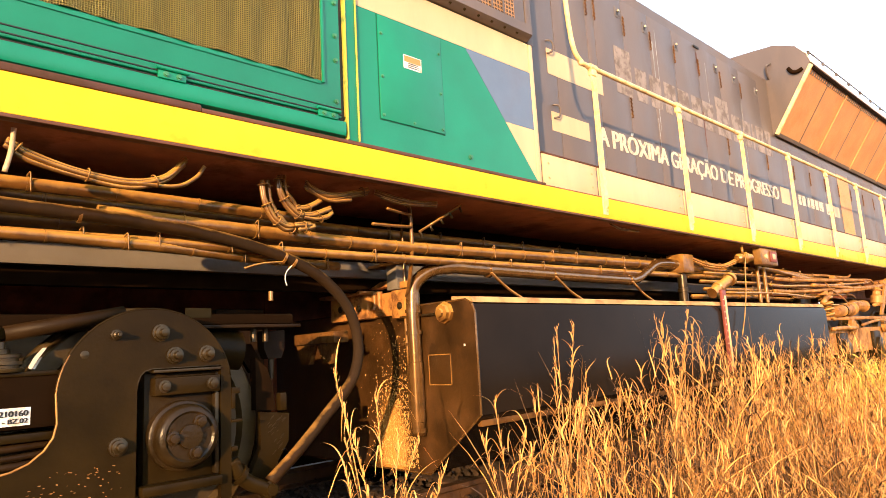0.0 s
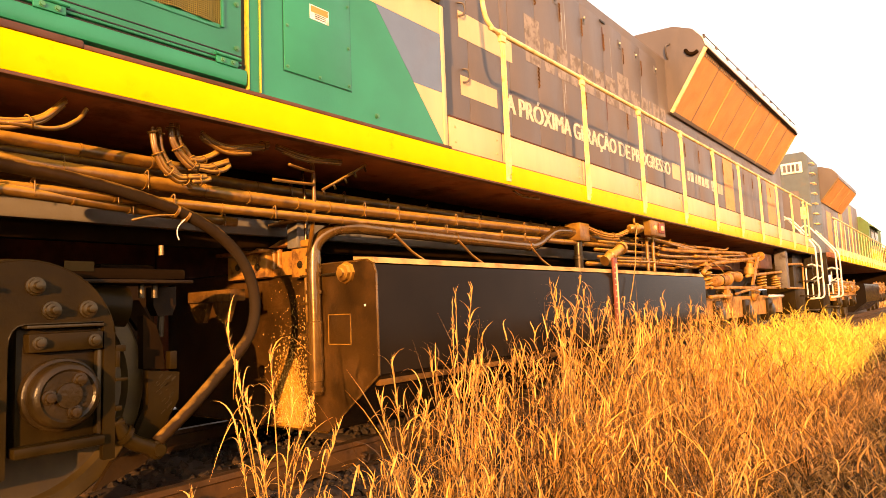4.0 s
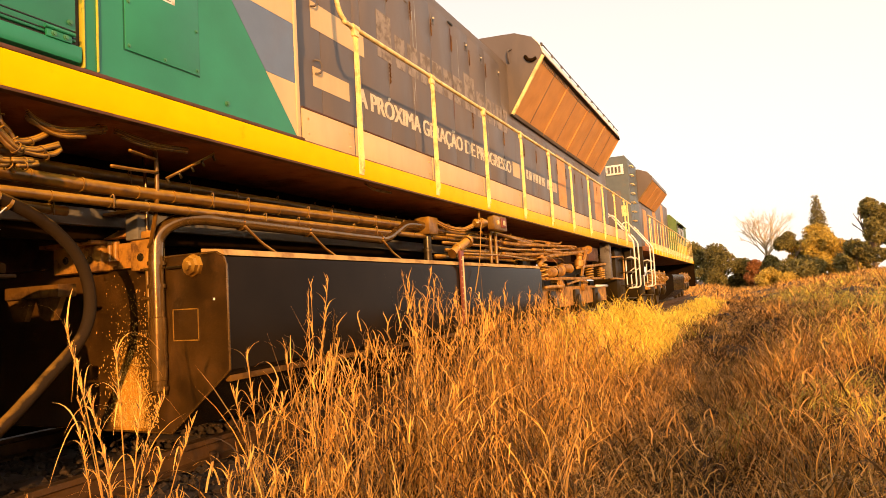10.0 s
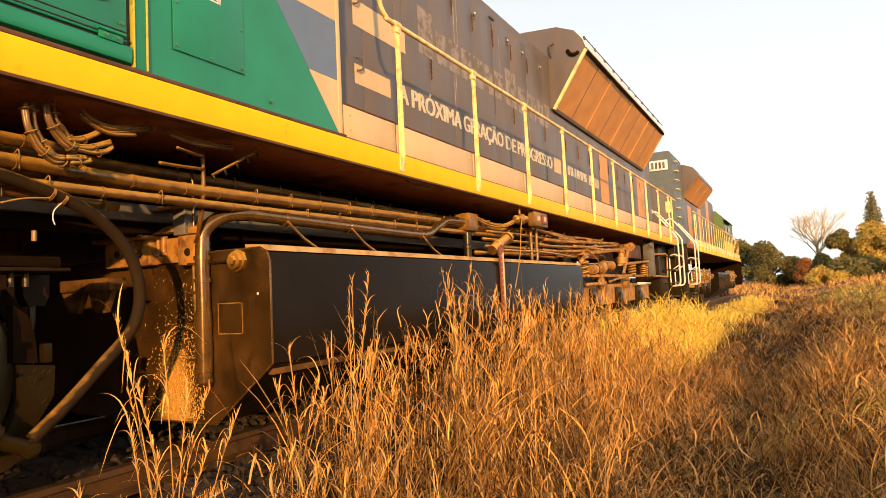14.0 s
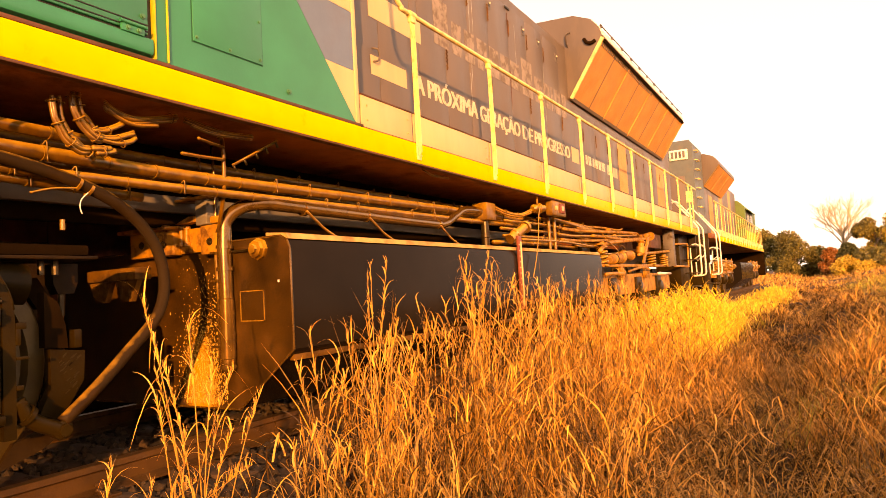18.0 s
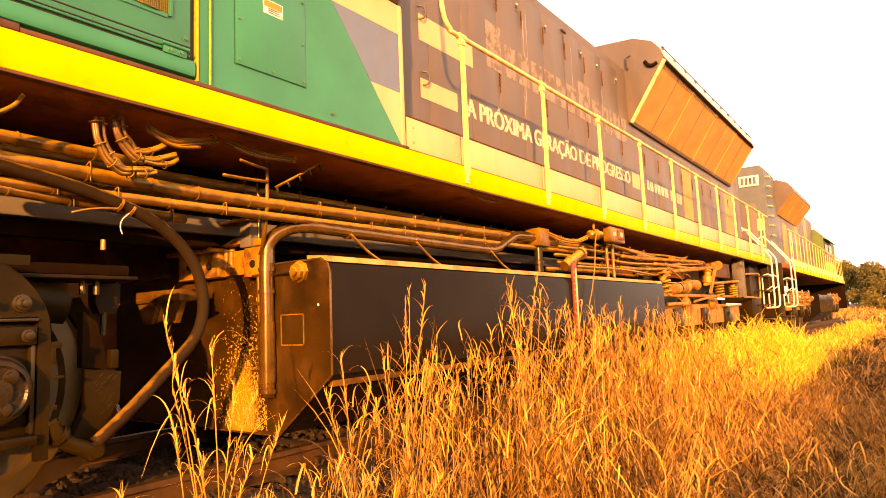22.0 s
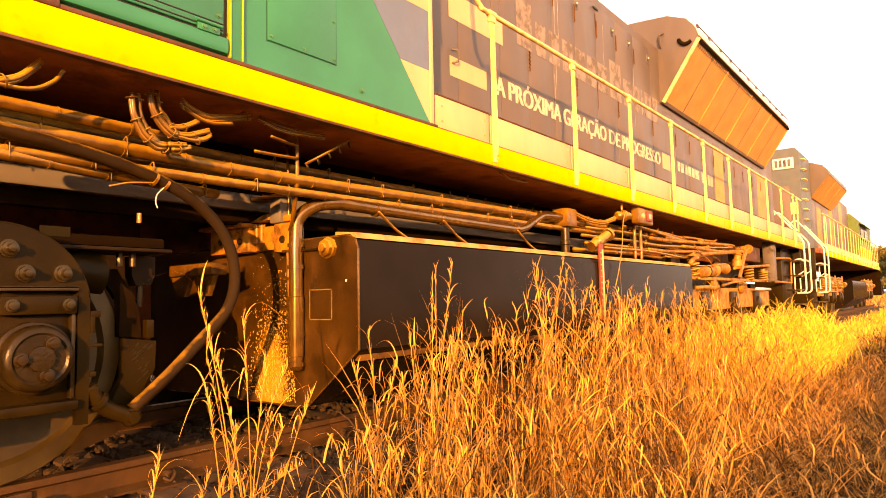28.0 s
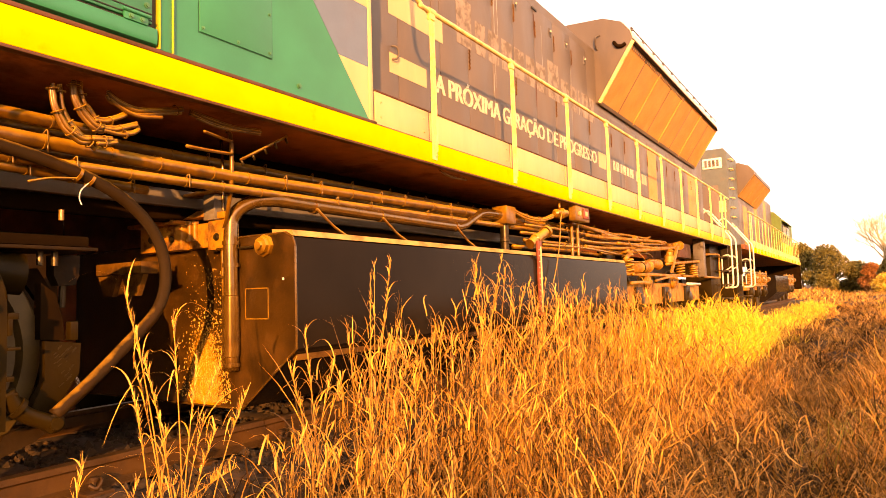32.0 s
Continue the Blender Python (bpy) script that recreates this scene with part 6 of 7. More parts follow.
part("cab_stripe", boxed(-0.122, -0.114, 33.02, 38.38, 2.0, 2.7), YELLOW, cab, "yellow lower band")
part("sun_visor", prism(bmesh.new(), [(-0.12, 3.75), (0.05, 3.64), (0.05, 3.61), (-0.12, 3.70)], "y", 33.4, 36.7), OLIVE, cab)
part("nose", boxed(2 * CENTRE + 0.7, -0.7, 38.4, 41.0, 1.99, 3.2, 0.08), OLIVE, loco2, "green short nose")
for k in range(21):
    y = 22.3 + 0.88 * k
    pz = part("handrail_post", prism(bmesh.new(), [(y - 0.028, 1.83), (y + 0.028, 1.83), (y + 0.022, 3.0), (y - 0.022, 3.0)], "x", 0.003, 0.02), RAIL_YELLOW, loco2, smooth=False)
part("handrail", tubed([(0.01, 21.9, 1.9), (0.01, 21.9, 2.75), (0.01, 22.0, 2.98), (0.01, 22.3, 3.04), (0.01, 30, RAIL_Z), (0.01, 39.6, RAIL_Z)], 0.022, 10), RAIL_YELLOW, loco2, "round yellow handrail")
part("kick_panel", boxed(-0.05, -0.035, 22.2, 41.1, 1.987, 2.20, 0.003), RAIL_YELLOW, loco2)
running_bogie(25.4, loco2)
part("fuel_tank", prism(bmesh.new(), [(x, z) for x, z in tank_outline()], "y", 28.6, 33.8), TANK, loco2, "black fuel tank")
running_bogie(37.0, loco2)
part("step_well", boxed(-0.9, -0.30, 20.8, 22.0, 0.4, 1.84, 0.01), BOGIE, loco2)
for z in (0.45, 0.80, 1.15, 1.5):
    part("step_tread", boxed(-0.40, 0.0, 21.0, 21.7, z, z + 0.03, 0.004), STEEL, loco2)
step_rails(20.95, 0.75, loco2)
part("end_plate", boxed(-2.7, -0.1, 20.62, 20.7, 1.1, 1.98, 0.01), BOGIE, loco2)
part("end_plate", boxed(-2.75, -0.02, 41.2, 41.28, 0.5, 1.98, 0.01), SHADE_BLACK, loco2)


# ---- plants ----
def leaves(name, clumps, count, size, mat, seed, parent=None, label=""):
    """Many small leaf sprays spread over the shells of uneven clumps."""
    r = np.random.default_rng(seed)
    c = np.array([k[:3] for k in clumps], float)
    rad = np.array([k[3] for k in clumps], float)
    pick = r.choice(len(c), count, p=rad ** 2 / (rad ** 2).sum())
    d = r.normal(size=(count, 3))
    d /= np.linalg.norm(d, axis=1)[:, None]
    d[:, 2] *= 0.8
    p = c[pick] + d * (rad[pick] * r.uniform(0.45, 1.08, count) ** 0.6)[:, None]
    u = r.normal(size=(count, 3))
    u /= np.linalg.norm(u, axis=1)[:, None]
    w = np.cross(u, r.normal(size=(count, 3)))
    w /= np.linalg.norm(w, axis=1)[:, None]
    s = size * r.uniform(0.5, 1.4, count)[:, None]
    quad = np.stack([p - u * s, p - w * s * 0.4, p + u * s, p + w * s * 0.4], 1).reshape(-1, 3)
    me = bpy.data.meshes.new(name)
    me.from_pydata(quad.tolist(), [], np.arange(count * 4).reshape(-1, 4).tolist())
    me.materials.append(mat)
    ob = new(name, me)
    if parent:
        under(ob, parent)
    return tagged(ob, label)


def limbs(bm, start, direction, length, r, depth, rnd):
    end = Vector(start) + Vector(direction) * length
    mid = (Vector(start) + end) / 2 + Vector((rnd.uniform(-1, 1), rnd.uniform(-1, 1), rnd.uniform(-0.3, 0.6))) * length * 0.08
    tube(bm, [start, mid, end], lambda t: r * (1 - 0.45 * t), 6, steps=3)
    if depth:
        for k in range(3 if depth > 1 else 4):
            v = (Vector(direction) + Vector((rnd.uniform(-1, 1), rnd.uniform(-1, 1), rnd.uniform(-0.25, 0.7))) * 0.75).normalized()
            limbs(bm, Vector(start).lerp(end, rnd.uniform(0.55, 1.0)), v, length * rnd.uniform(0.55, 0.8), r * 0.5, depth - 1, rnd)


def tree(x, y, height, width, mat, seed, label, count=7000, size=0.15, base=0.15):
    rnd = random.Random(seed)
    z = float(ground_height(np.array(x), np.array(y)))
    t = thing("tree", (x, y, z), label, "tree", "trees beyond the train")
    bm = bmesh.new()
    limbs(bm, (x, y, z - 0.1), Vector((0, 0, 1)), height * 0.45, height * 0.028, 2, rnd)
    part("trunk", bm, BARK, t)
    clumps = []
    for k in range(16):
        h = base + (1 - base) * rnd.random()
        wide = width * 0.5 * (1 - 0.75 * max(0, h - 0.45) / 0.55) * rnd.uniform(0.3, 0.95)
        a_ = rnd.uniform(0, 2 * math.pi)
        clumps.append((x + wide * math.cos(a_), y + wide * math.sin(a_), z + height * (0.08 + 0.84 * h), width * rnd.uniform(0.12, 0.24)))
    leaves("crown", clumps, count, size, mat, seed, t)
    return t


FY = 75.0
tree(-2.2, FY, 4.4, 5.0, LEAF, 11, "dark green bushy tree beyond the train", 9000, base=0.0)
tree(0.4, FY - 3, 3.9, 5.0, LEAF, 12, "dark green bushy tree beyond the train", 9000, base=0.0)
tree(2.4, FY - 1, 2.9, 3.6, LEAF, 13, "dark green bushy tree beyond the train", 7000, base=0.0)
tree(3.5, FY - 6, 2.5, 2.2, LEAF_RED, 14, "low bush with rusty orange leaves", 5000, 0.12, base=0.0)
tree(5.2, FY - 4, 2.6, 3.0, LEAF, 15, "dark olive bush on the bank", 6000, base=0.0)
tree(6.9, FY - 1, 4.9, 3.6, LEAF, 22, "dark green tree in front of a sunlit one", 9000, base=0.0)
tree(9.1, FY, 5.3, 5.4, LEAF_SUNLIT, 16, "broad tree with yellow-green sunlit leaves", 13000, 0.15, base=0.0)
tree(10.7, FY - 3, 3.9, 3.6, LEAF_SUNLIT, 24, "sunlit yellow-green tree beside the conifer", 7000, 0.14, base=0.0)
tree(11.6, FY - 2, 2.8, 4.4, LEAF_SUNLIT, 17, "lower tree with leaves in sunlit yellow", 6000, base=0.0)
tree(12.2, FY - 14, 6.0, 3.4, LEAF, 18, "dark green tree on the bank", 8000)
tree(11.4, FY - 10, 2.6, 4.0, LEAF, 19, "dark bush at the foot of the bank trees", 6000, base=0.0)
tree(7.4, FY - 9, 1.8, 5.0, LEAF, 20, "dark low shrubs along the bank", 6000, base=0.0)
tree(5.2, FY - 12, 1.2, 3.6, LEAF_SUNLIT, 23, "low yellow scrub at the end of the ditch", 4500, 0.12, base=0.0)


def bare_tree(x, y, height):
    rnd = random.Random(5)
    z = float(ground_height(np.array(x), np.array(y)))
    t = thing("tree", (x, y, z), "bare leafless tree with fine pale branches", "tree", "trees beyond the train")
    bm = bmesh.new()
    tube(bm, [(x, y, z - 0.2), (x + 0.1, y, z + height * 0.25), (x - 0.05, y, z + height * 0.5)], lambda q: 0.20 * (1 - 0.4 * q), 8)
    part("trunk", bm, PALE_BARK, t)
    for k in range(15):
        a_ = 2 * math.pi * k / 15 + rnd.uniform(-0.3, 0.3)
        v = Vector((math.cos(a_) * 0.75, math.sin(a_) * 0.75, rnd.uniform(0.5, 1.3))).normalized()
        bm = bmesh.new()
        limbs(bm, (x, y, z + height * rnd.uniform(0.22, 0.5)), v, height * 0.20, 0.085, 4, rnd)
        part("branch", bm, PALE_BARK, t)
    return t


bare_tree(4.9, FY + 2, 9.2)


def conifer(x, y, height):
    rnd = random.Random(9)
    z = float(ground_height(np.array(x), np.array(y)))
    t = thing("tree", (x, y, z), "tall dark conifer with tiered branches", "tree", "trees beyond the train")
    part("trunk", tubed([(x, y, z - 0.1), (x, y, z + height)], lambda q: 0.16 * (1.02 - q), 8, smooth=False), BARK, t)
    clumps = []
    for k in range(40):
        h = 0.30 + 0.70 * k / 40
        wide = 2.1 * (1.0 - h) + 0.12 + 0.16 * (k % 3 == 0)
        for j in range(6):
            a_ = 2 * math.pi * (j + 0.5 * (k % 2) + rnd.uniform(-0.2, 0.2)) / 6
            reach = wide * rnd.uniform(0.35, 0.8)
            clumps.append((x + reach * math.cos(a_), y + reach * math.sin(a_), z + height * h, 0.10 + wide * 0.34))
    leaves("crown", clumps, 9000, 0.11, LEAF, 21, t)
    return t


conifer(10.1, FY + 4, 8.7)


# ---- grass ----
def grass(name, px, py, height, width, lean, mat, seed, label, curl=1.0, broken=0.25, lift=0.0, outward=None, tangle=0.22):
    """Curved and broken ribbons of dry grass rooted on the ground, joined into one mesh."""
    r = np.random.default_rng(seed)
    n, seg = len(px), 6
    az = r.uniform(0, 2 * np.pi, n) if outward is None else outward + r.normal(0, 1.0, n)
    pitch = np.abs(r.normal(0, tangle, n)) + 0.10 * lean
    bend = r.gamma(2.0, 0.5, n) * lean * curl * 0.40
    kink_at = np.where(r.random(n) < broken, r.integers(2, 5, n), 99)
    kink = r.uniform(0.7, 1.9, n)
    twist = r.normal(0, 0.35 if outward is None else 0.18, n)
    fa = r.uniform(0, np.pi, n)
    c = np.stack([px, py, ground_height(px, py) - 0.02 + lift], -1)
    side = np.stack([np.cos(fa), np.sin(fa), 0 * fa], -1)
    taper = [0.9, 1.0, 1.0, 0.92, 0.8, 0.55, 0.08]
    pts = []
    for k in range(seg + 1):
        w = (width * taper[k] / 2)[:, None]
        pts += [c - side * w, c + side * w]
        pitch = np.minimum(pitch + bend * (0.35 + 0.25 * k) + np.where(kink_at == k, kink, 0), 2.7)
        az = az + twist
        d = np.stack([np.sin(pitch) * np.cos(az), np.sin(pitch) * np.sin(az), np.cos(pitch)], -1)
        c = c + d * (height / seg)[:, None]
        c[:, 2] = np.maximum(c[:, 2], ground_height(c[:, 0], c[:, 1]) + 0.01)
    v = np.stack(pts, 1).reshape(-1, 3)
    q = np.array([[2 * k, 2 * k + 1, 2 * k + 3, 2 * k + 2] for k in range(seg)])
    f = (q[None] + (np.arange(n) * 2 * (seg + 1))[:, None, None]).reshape(-1, 4)
    me = bpy.data.meshes.new(name)
    me.vertices.add(len(v))
    me.vertices.foreach_set("co", v.ravel())
    me.loops.add(f.size)
    me.loops.foreach_set("vertex_index", f.ravel().astype(np.int32))
    me.polygons.add(len(f))
    me.polygons.foreach_set("loop_start", np.arange(0, f.size, 4, dtype=np.int32))
    me.update(calc_edges=True)
    me.materials.append(mat)
    return tagged(new(name, me), label, "grass", kind="stuff")


def scatter(r, n, x0, x1, y0, y1, clumps, spread):
    """Roots in tufts."""
    cx, cy = r.uniform(x0, x1, clumps), r.uniform(y0, y1, clumps)
    k = r.integers(0, clumps, n)
    return cx[k] + r.normal(0, spread, n), cy[k] + r.normal(0, spread, n), k


def kept(px, py, r):
    """Keeps the track, the bare edge by the rail and the standing place of the camera free."""
    edge = np.where(py < 2.9, 0.36 + 0.42 * (2.9 - py), 0.18)
    ok = (px > edge + r.normal(0, 0.10, len(px))) & (np.hypot(px - 2.75, py - 0.2) > 1.25) & (py > 1.25)
    return ok | (px > 4.3) | (py > 43)


r = np.random.default_rng(31)


def field(name, n, x0, x1, y0, y1, clumps, spread, high, wide, lean, mat, seed, label, curl=1.0, broken=0.25, arcs=None):
    """Tufts of upright blades; arcs: instead, short curled leaves at all heights of the stand, of that length."""
    px, py, k = scatter(r, n, x0, x1, y0, y1, clumps, spread)
    tuft = r.uniform(0.35, 1.15, clumps)[k]
    ok = kept(px, py, r)
    # the sunlit colour begins where the pool of sun does
    if mat is STRAW_SUNLIT:
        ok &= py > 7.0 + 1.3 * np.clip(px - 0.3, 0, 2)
    px, py, tuft = px[ok], py[ok], tuft[ok]
    h = (high(px, py) if callable(high) else high) * tuft
    if arcs is None:
        return grass(name, px, py, h * r.uniform(0.5, 1.15, len(px)), r.uniform(*wide, len(px)), np.full(len(px), lean), mat, seed, label, curl, broken)
    return grass(name, px, py, r.uniform(*arcs, len(px)), r.uniform(*wide, len(px)), r.uniform(0.4, 1.7, len(px)) * lean, mat, seed, label, curl, broken, h * r.uniform(0, 0.85, len(px)) ** 1.2, None, 0.5)


def stand_height(px, py):
    return np.clip(1.2 - 0.50 * np.abs(px - 0.7), 0.35, 1.2) * np.clip(0.55 + 0.22 * (py - 1.6), 0.36, 1.0)


def verge_height(px, py):
    return np.clip(1.0 - 0.5 * np.abs(px - 0.6), 0.4, 1.0)


# tall stand along the train
field("brown_grass_stand", 800, 0.4, 1.6, 1.35, 8.3, 120, 0.09, stand_height, (0.004, 0.009), 0.45, STRAW_BROWN, 30, "brown stems among the tall grass", 0.9, 0.3)
# dark leaves stand in for shaded gaps inside the stand
field("brown_grass_stand", 1500, 0.4, 1.6, 1.35, 8.3, 110, 0.10, stand_height, (0.005, 0.011), 1.0, STRAW_DARK, 31, "dead leaves, dark as the shaded gaps in the tall grass", 1.7, 0.3, (0.14, 0.36))
field("dry_grass_stand", 2150, 0.4, 1.6, 1.35, 8.3, 175, 0.085, stand_height, (0.004, 0.009), 0.40, STRAW, 32, "tall golden dry grass beside the train", 0.8, 0.3)
field("curled_grass", 5000, 0.4, 1.6, 1.35, 8.3, 155, 0.10, stand_height, (0.004, 0.010), 1.0, STRAW, 42, "curled dry leaves in the tall grass", 1.7, 0.3, (0.12, 0.34))
# verge patch in the sunlit straw, its brightness painted in
field("dry_grass_stand", 4200, 0.25, 1.1, 7.0, 15.5, 240, 0.13, verge_height, (0.010, 0.020), 0.5, STRAW_SUNLIT, 33, "dry grass along the track in a sunlit gold")
field("curled_grass", 6500, 0.25, 1.15, 7.0, 15.5, 260, 0.14, verge_height, (0.012, 0.022), 1.0, STRAW_SUNLIT, 43, "curled leaves along the track in a sunlit gold", 1.6, 0.3, (0.2, 0.45))
field("dry_grass_stand", 4000, 0.25, 1.4, 16.0, 42.0, 360, 0.2, 0.33, (0.018, 0.036), 0.5, STRAW_SUNLIT, 39, "golden dry grass along the track")
def brush_heads(name, n, x0, x1, y0, y1, clumps, high, seed, mat, label):
    """Straight stems that end in a brush of short upright spikes."""
    r2 = np.random.default_rng(seed)
    px, py, k = scatter(r2, n, x0, x1, y0, y1, clumps, 0.07)
    tall = r2.uniform(0.6, 1.1, clumps)[k]
    ok = kept(px, py, r2)
    px, py, tall = px[ok], py[ok], tall[ok]
    n = len(px)
    h = high(px, py) * tall * r2.uniform(0.8, 1.1, n)
    grass(name, px, py, h, r2.uniform(0.003, 0.006, n), np.zeros(n), mat, seed, label, 0.0, 0.0, 0.0, None, 0.02)
    q = np.repeat(np.arange(n), 7)
    m = len(q)
    ox, oy = px[q] + r2.normal(0, 0.006, m), py[q] + r2.normal(0, 0.006, m)
    grass(name, ox, oy, r2.uniform(0.07, 0.17, m), r2.uniform(0.004, 0.009, m), r2.uniform(0.2, 1.0, m), mat, seed + 1, label, 0.8, 0.1, h[q] * r2.uniform(0.80, 1.0, m), None, 0.20)


brush_heads("grass_heads", 450, 0.4, 1.25, 1.7, 8.5, 130, lambda u, v: stand_height(u, v) * 1.0, 81, STRAW, "straw-coloured stems with brush-like heads")


def tussocks(count, x0, x1, y0, y1, radius, blades, wide, seed, mix):
    """Mounds of grass that arch outward from their middles, shared out among several colours."""
    r2 = np.random.default_rng(seed)
    cx, cy = r2.uniform(x0, x1, count), r2.uniform(y0, y1, count)
    rad = r2.uniform(*radius, count) * r2.choice([0.7, 1.0, 1.35], count)
    pick = r2.choice(len(mix), count, p=[m[2] for m in mix])
    for k, (mat, label, _) in enumerate(mix):
        own = np.flatnonzero(pick == k)
        t = np.repeat(own, blades)
        n = len(t)
        a, q = r2.uniform(0, 2 * np.pi, n), np.abs(r2.normal(0, 0.45, n))
        px, py = cx[t] + rad[t] * q * np.cos(a), cy[t] + rad[t] * q * np.sin(a)
        ok = kept(px, py, r2) & (np.abs(px - 2.5 - 0.22 * np.sin(0.45 * py + 1.2) + 0.02 * np.clip(py - 12, 0, 40)) > 0.07)
        px, py, t, a = px[ok], py[ok], t[ok], a[ok]
        n = len(t)
        yield grass("grass_tussocks", px, py, rad[t] * r2.uniform(0.6, 1.4, n), r2.uniform(*wide, n), r2.uniform(0.6, 1.9, n), mat, seed + k, label, 1.15, 0.5, 0.0, a, 0.6)


# matted grass over the ditch and bank
BROWNS = ((STRAW_BROWN, "brown mounds of matted dry grass", 0.42), (STRAW, "pale mounds of bent dry grass", 0.38), (STRAW_DARK, "mounds of dead grass, dark as shaded holes", 0.20))
GOLDS = ((STRAW_BROWN, "brown mounds of matted dry grass", 0.12), (STRAW, "pale mounds of bent dry grass", 0.28), (STRAW_SUNLIT, "golden mounds of dry grass", 0.42), (GREENISH, "half-green mounds of grass", 0.18))
PALES = ((STRAW_BROWN, "brown mounds of matted dry grass", 0.22), (STRAW, "pale mounds of bent dry grass", 0.30), (STRAW_SUNLIT, "golden mounds of dry grass", 0.30), (GREENISH, "half-green mounds of grass", 0.18))
list(tussocks(370, 1.1, 3.0, 1.5, 10.0, (0.18, 0.38), 85, (0.005, 0.010), 61, BROWNS))
list(tussocks(170, 2.7, 7.5, 1.5, 11.0, (0.22, 0.42), 100, (0.006, 0.011), 62, GOLDS))
list(tussocks(330, 1.2, 4.2, 10.0, 20.0, (0.20, 0.38), 55, (0.010, 0.018), 63, BROWNS))
list(tussocks(170, 3.6, 9.0, 10.0, 20.0, (0.24, 0.44), 65, (0.010, 0.020), 64, GOLDS))
field("matted_grass", 2000, 1.3, 4.0, 1.5, 10.0, 400, 0.15, 0.45, (0.005, 0.010), 1.3, STRAW, 44, "pale bent stems in the ditch grass", 1.7, 0.6)
field("curled_grass", 6000, 1.1, 4.0, 1.5, 12.0, 500, 0.15, 0.34, (0.007, 0.014), 1.2, STRAW_BROWN, 34, "curled dry leaves in the ditch", 1.6, 0.4, (0.15, 0.36))
field("golden_tufts", 5000, 2.55, 3.7, 3.0, 7.0, 34, 0.15, 0.46, (0.004, 0.008), 0.55, STRAW_SUNLIT, 39, "upright golden grass beside the furrow", 0.9, 0.35)
field("golden_tufts", 3000, 2.5, 3.9, 2.6, 8.0, 26, 0.16, 0.50, (0.004, 0.008), 0.6, STRAW, 40, "upright pale grass beside the furrow", 0.9, 0.35)
field("matted_grass", 2600, 1.9, 3.3, 1.7, 4.0, 260, 0.16, 0.50, (0.005, 0.009), 1.4, STRAW_SUNLIT, 45, "pale curled blades in the ditch grass", 1.8, 0.3)
field("grass_litter", 12000, 0.5, 4.2, 1.2, 20.0, 1500, 0.3, 0.20, (0.008, 0.016), 1.6, STRAW_DARK, 35, "dead brown litter, darkened as shade between the blades", 1.4, 0.5)
field("green_tufts", 2400, 2.6, 7.0, 4.0, 16.0, 46, 0.22, 0.5, (0.005, 0.010), 0.7, GREENISH, 36, "tufts of half-green grass on the bank")
list(tussocks(150, 4.4, 11.0, -10.0, 1.5, (0.22, 0.40), 60, (0.008, 0.014), 67, PALES))
list(tussocks(110, 1.1, 4.6, -5.0, 1.4, (0.16, 0.30), 50, (0.006, 0.011), 68, BROWNS))
list(tussocks(200, 1.4, 3.8, 20.0, 42.0, (0.22, 0.38), 36, (0.018, 0.034), 65, BROWNS))
list(tussocks(620, 3.4, 15.0, 20.0, 42.0, (0.28, 0.48), 36, (0.018, 0.034), 66, PALES))
field("bank_grass", 8000, 1.5, 15.0, 19.0, 42.0, 1500, 0.32, 0.35, (0.014, 0.028), 0.9, STRAW, 37, "dry grass over the bank")
# out-of-view crest grass, added to break up the bank's shadow
field("bank_grass", 5000, 6.0, 10.0, -14.0, -5.0, 120, 0.2, 1.3, (0.01, 0.02), 0.4, STRAW, 48, "unseen ragged grass added on the crest to dapple the sun")
field("bank_grass", 26000, -8.0, 26.0, 42.0, 74.0, 1500, 0.6, 0.5, (0.03, 0.06), 0.8, STRAW, 38, "dry grass over the bank")


# made-up dark grass that closes off the bright view under the train
rb = np.random.default_rng(91)
px, py = rb.uniform(-7.5, -3.4, 7000), rb.uniform(-4, 16, 7000)
grass("far_verge_grass", px, py, rb.uniform(0.4, 0.9, 7000), rb.uniform(0.010, 0.022, 7000), np.full(7000, 0.6), STRAW_DARK, 92, "dark grass added beyond the far rail to block the sky")


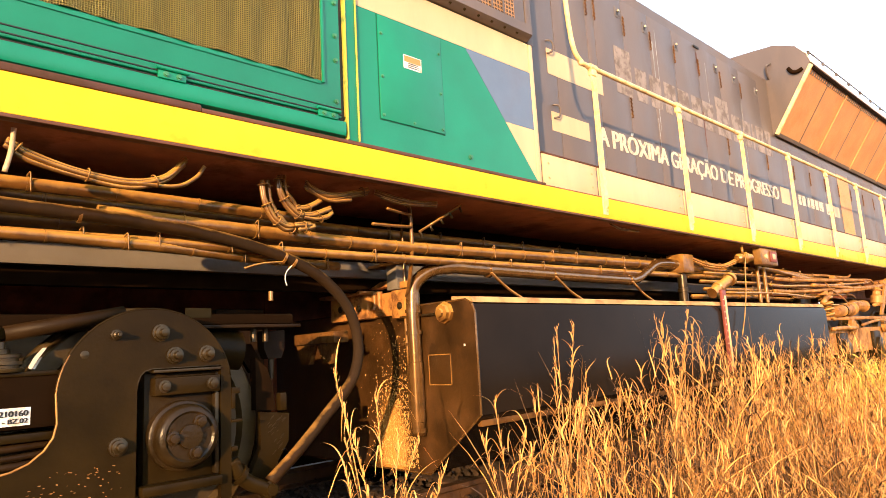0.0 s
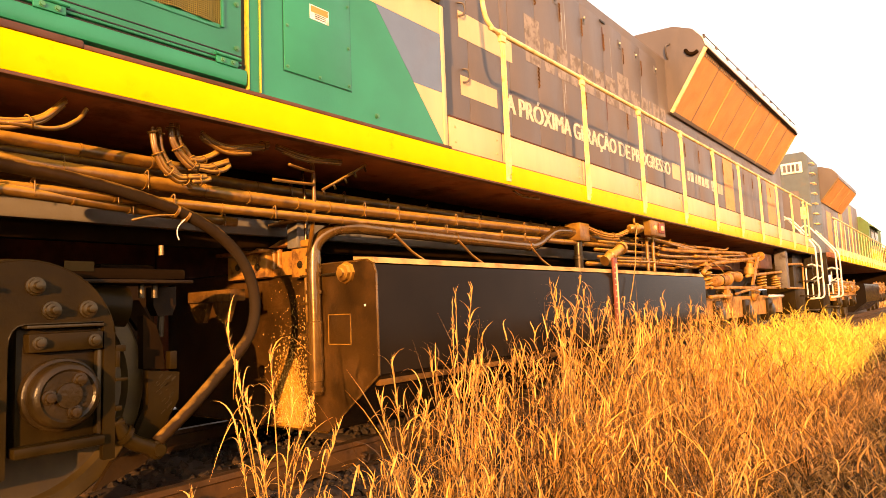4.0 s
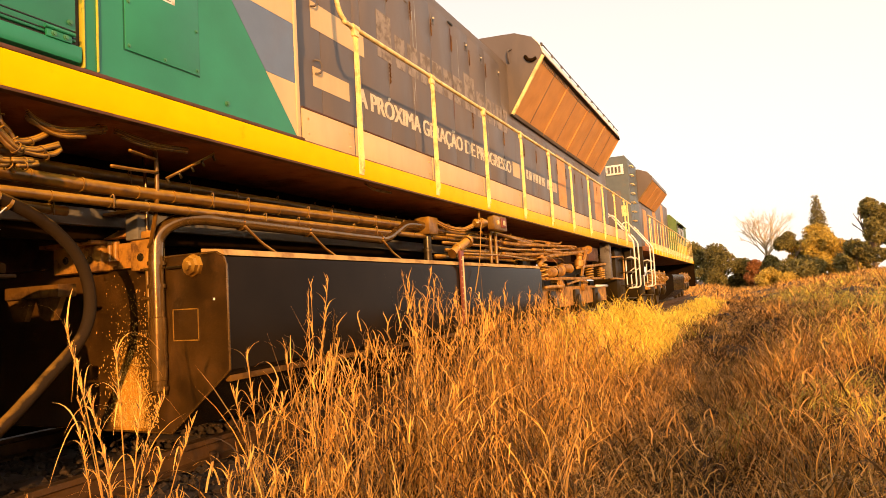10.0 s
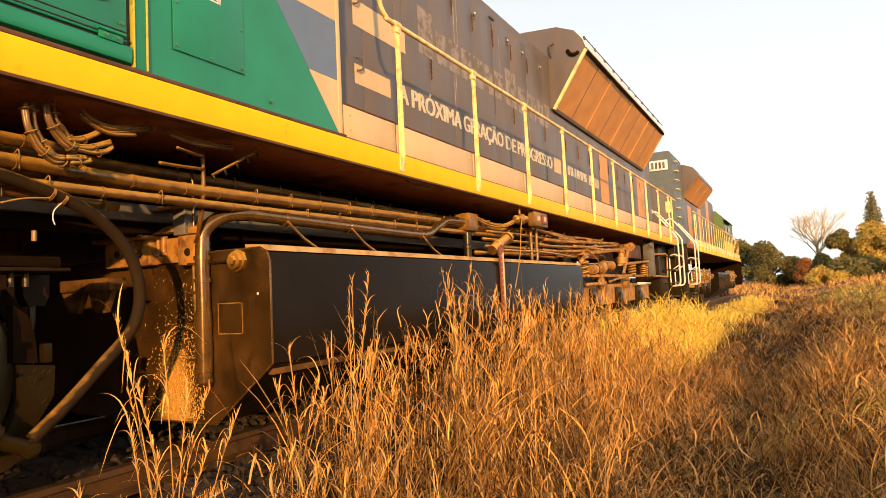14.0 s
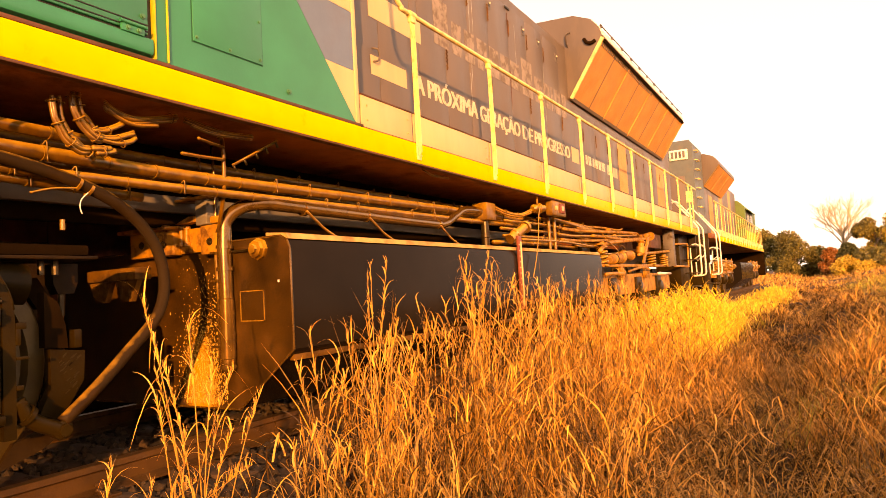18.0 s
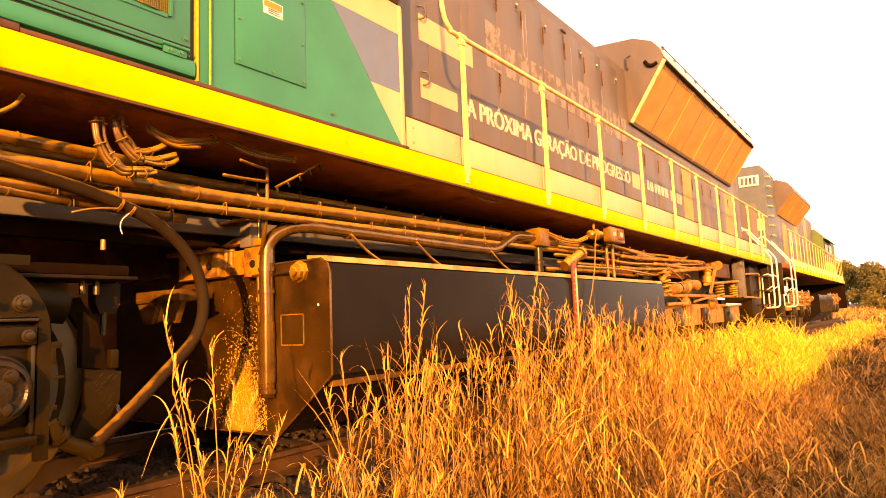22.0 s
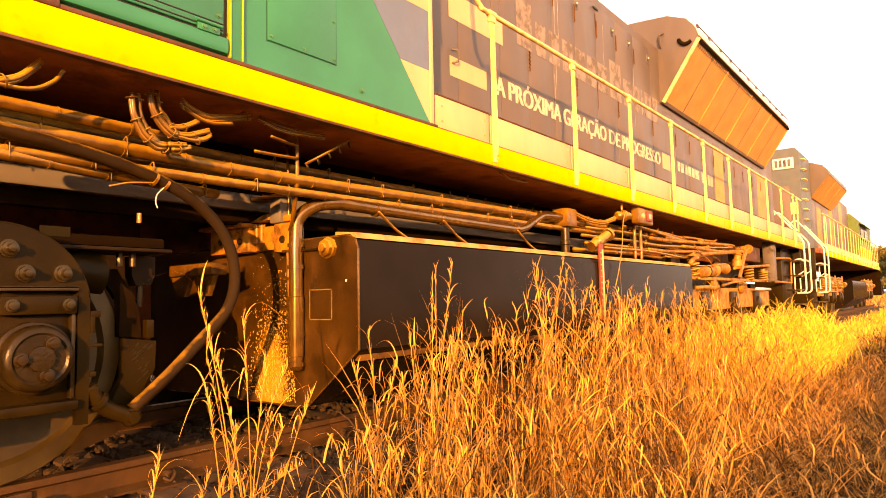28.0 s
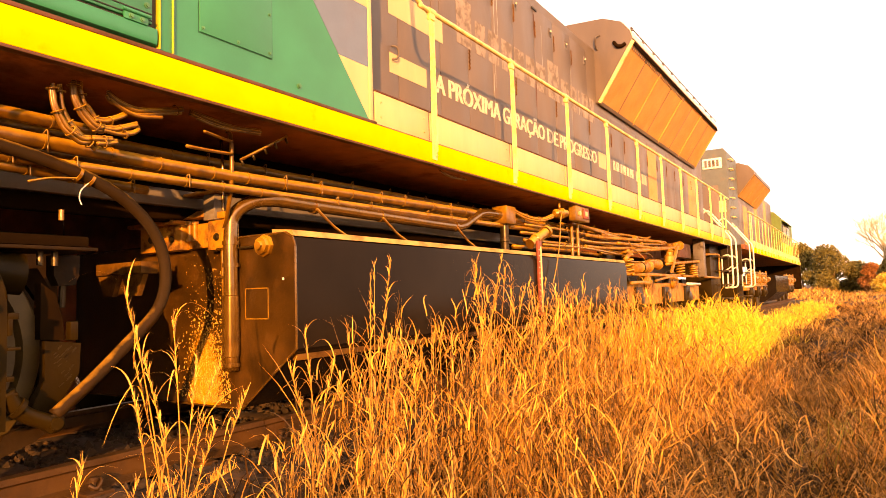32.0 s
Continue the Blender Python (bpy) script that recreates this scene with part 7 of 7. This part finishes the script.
def seed_stalk(x, y, height, lean, az, seed):
    """One tall dead stalk with drooping leaves and a feathery head."""
    rnd = random.Random(seed)
    z = float(ground_height(np.array(x), np.array(y)))
    d = Vector((math.cos(az), math.sin(az), 0))
    t = thing("grass_stalk", (x, y, z), "single tall straw-coloured grass stalk with a seed head", "grass stalk", "tall grass stalks")
    line = [Vector((x, y, z - 0.02)) + d * lean * height * s ** 1.8 + Vector((0, 0, height * (s - 0.25 * lean * s ** 2.5))) for s in (0, 0.25, 0.5, 0.75, 0.9, 1.0)]
    part("stem", tubed(line, lambda q: 0.0034 * (1.1 - 0.7 * q), 5, steps=4), STRAW, t)
    for k in range(7):
        bm = bmesh.new()
        n_ = min(4, int(rnd.uniform(0.1, 0.95) * 5))
        p = line[n_].lerp(line[n_ + 1], rnd.random())
        a_ = rnd.uniform(0, 6.28)
        q = Vector((math.cos(a_), math.sin(a_), 0))
        ln, droop = rnd.uniform(0.08, 0.28), rnd.uniform(0.4, 2.6)
        w = Vector((-q.y, q.x, 0)) * rnd.uniform(0.0018, 0.0042)
        pts = []
        for m_ in range(8):
            g = m_ / 7
            pts.append(p + q * ln * (0.25 * g + 0.45 * g * g) + Vector((0, 0, ln * (0.95 * g - 0.55 * droop * g ** 2.4))))
        vs = [(bm.verts.new(c - w * m_), bm.verts.new(c + w * m_)) for c, m_ in zip(pts, (0.8, 1, 1, 1, 0.85, 0.65, 0.4, 0.05))]
        for u, v in zip(vs, vs[1:]):
            bm.faces.new((u[0], u[1], v[1], v[0]))
        part("leaf_blade", bm, STRAW, t)
    bm = bmesh.new()
    top, near = line[-1], line[-2]
    for k in range(36):
        s = rnd.random()
        p = line[-3].lerp(near, s * 2) if s < 0.5 else near.lerp(top, s * 2 - 1)
        q = Vector((rnd.uniform(-0.5, 0.5), rnd.uniform(-0.5, 0.5), rnd.uniform(0.8, 2.0))).normalized()
        ln = rnd.uniform(0.02, 0.06)
        w = q.orthogonal().normalized() * 0.0018
        a0, b0, c0 = bm.verts.new(p - w), bm.verts.new(p + w), bm.verts.new(p + q * ln)
        bm.faces.new((a0, b0, c0))
    tagged(part("seed_head", bm, STRAW, t), kind="stuff")
    return t


rnd = random.Random(77)
plumes = (
    # x, y, height, how many, spread, lean, towards
    (0.64, 1.58, 1.12, 2, 0.03, 0.13, -1.6), (0.66, 1.64, 0.95, 6, 0.05, 0.15, 1.2), (0.78, 0.98, 0.70, 2, 0.04, 0.75, 2.4), (0.74, 1.14, 0.68, 2, 0.04, 0.8, 0.3), (0.70, 1.24, 0.74, 1, 0.02, 0.2, 1.5), (0.72, 1.36, 0.62, 2, 0.04, 0.8, 2.6),
    (0.66, 2.34, 1.05, 2, 0.03, 0.16, -1.8), (0.66, 2.30, 0.90, 3, 0.05, 0.15, 1.4), (0.62, 2.76, 1.36, 5, 0.05, 0.12, 1.5), (0.62, 2.80, 1.08, 6, 0.10, 0.25, 0.8), (0.62, 3.50, 1.02, 6, 0.12, 0.22, 1.5),
    (0.62, 4.06, 1.42, 9, 0.09, 0.18, 1.6), (0.62, 4.18, 1.15, 8, 0.14, 0.32, 0.6), (0.60, 4.80, 1.36, 7, 0.12, 0.20, 1.8), (0.58, 5.6, 1.22, 7, 0.2, 0.25, 1.6), (0.55, 6.5, 1.2, 6, 0.25, 0.2, 1.5), (0.90, 2.15, 0.75, 4, 0.10, 0.3, 0.5),
)
for x, y, hgt, many, spread, lean, towards in plumes:
    for k in range(many):
        seed_stalk(x + rnd.gauss(0, spread), y + rnd.gauss(0, spread), hgt * rnd.uniform(0.72, 1.03), lean * rnd.uniform(0.3, 1.5), towards + rnd.gauss(0, 0.6), rnd.randint(0, 9999))

# the lone pair of stalks before the tank's end
for x, y, hgt, lean, towards in ((0.61, 1.63, 1.23, 0.14, -1.6), (0.63, 1.66, 1.00, 0.18, -1.3), (0.61, 1.69, 1.12, 0.06, -1.2)):
    seed_stalk(x, y, hgt, lean, towards, rnd.randint(0, 9999))


def motions():
    """Nothing moves but the camera."""


motions()
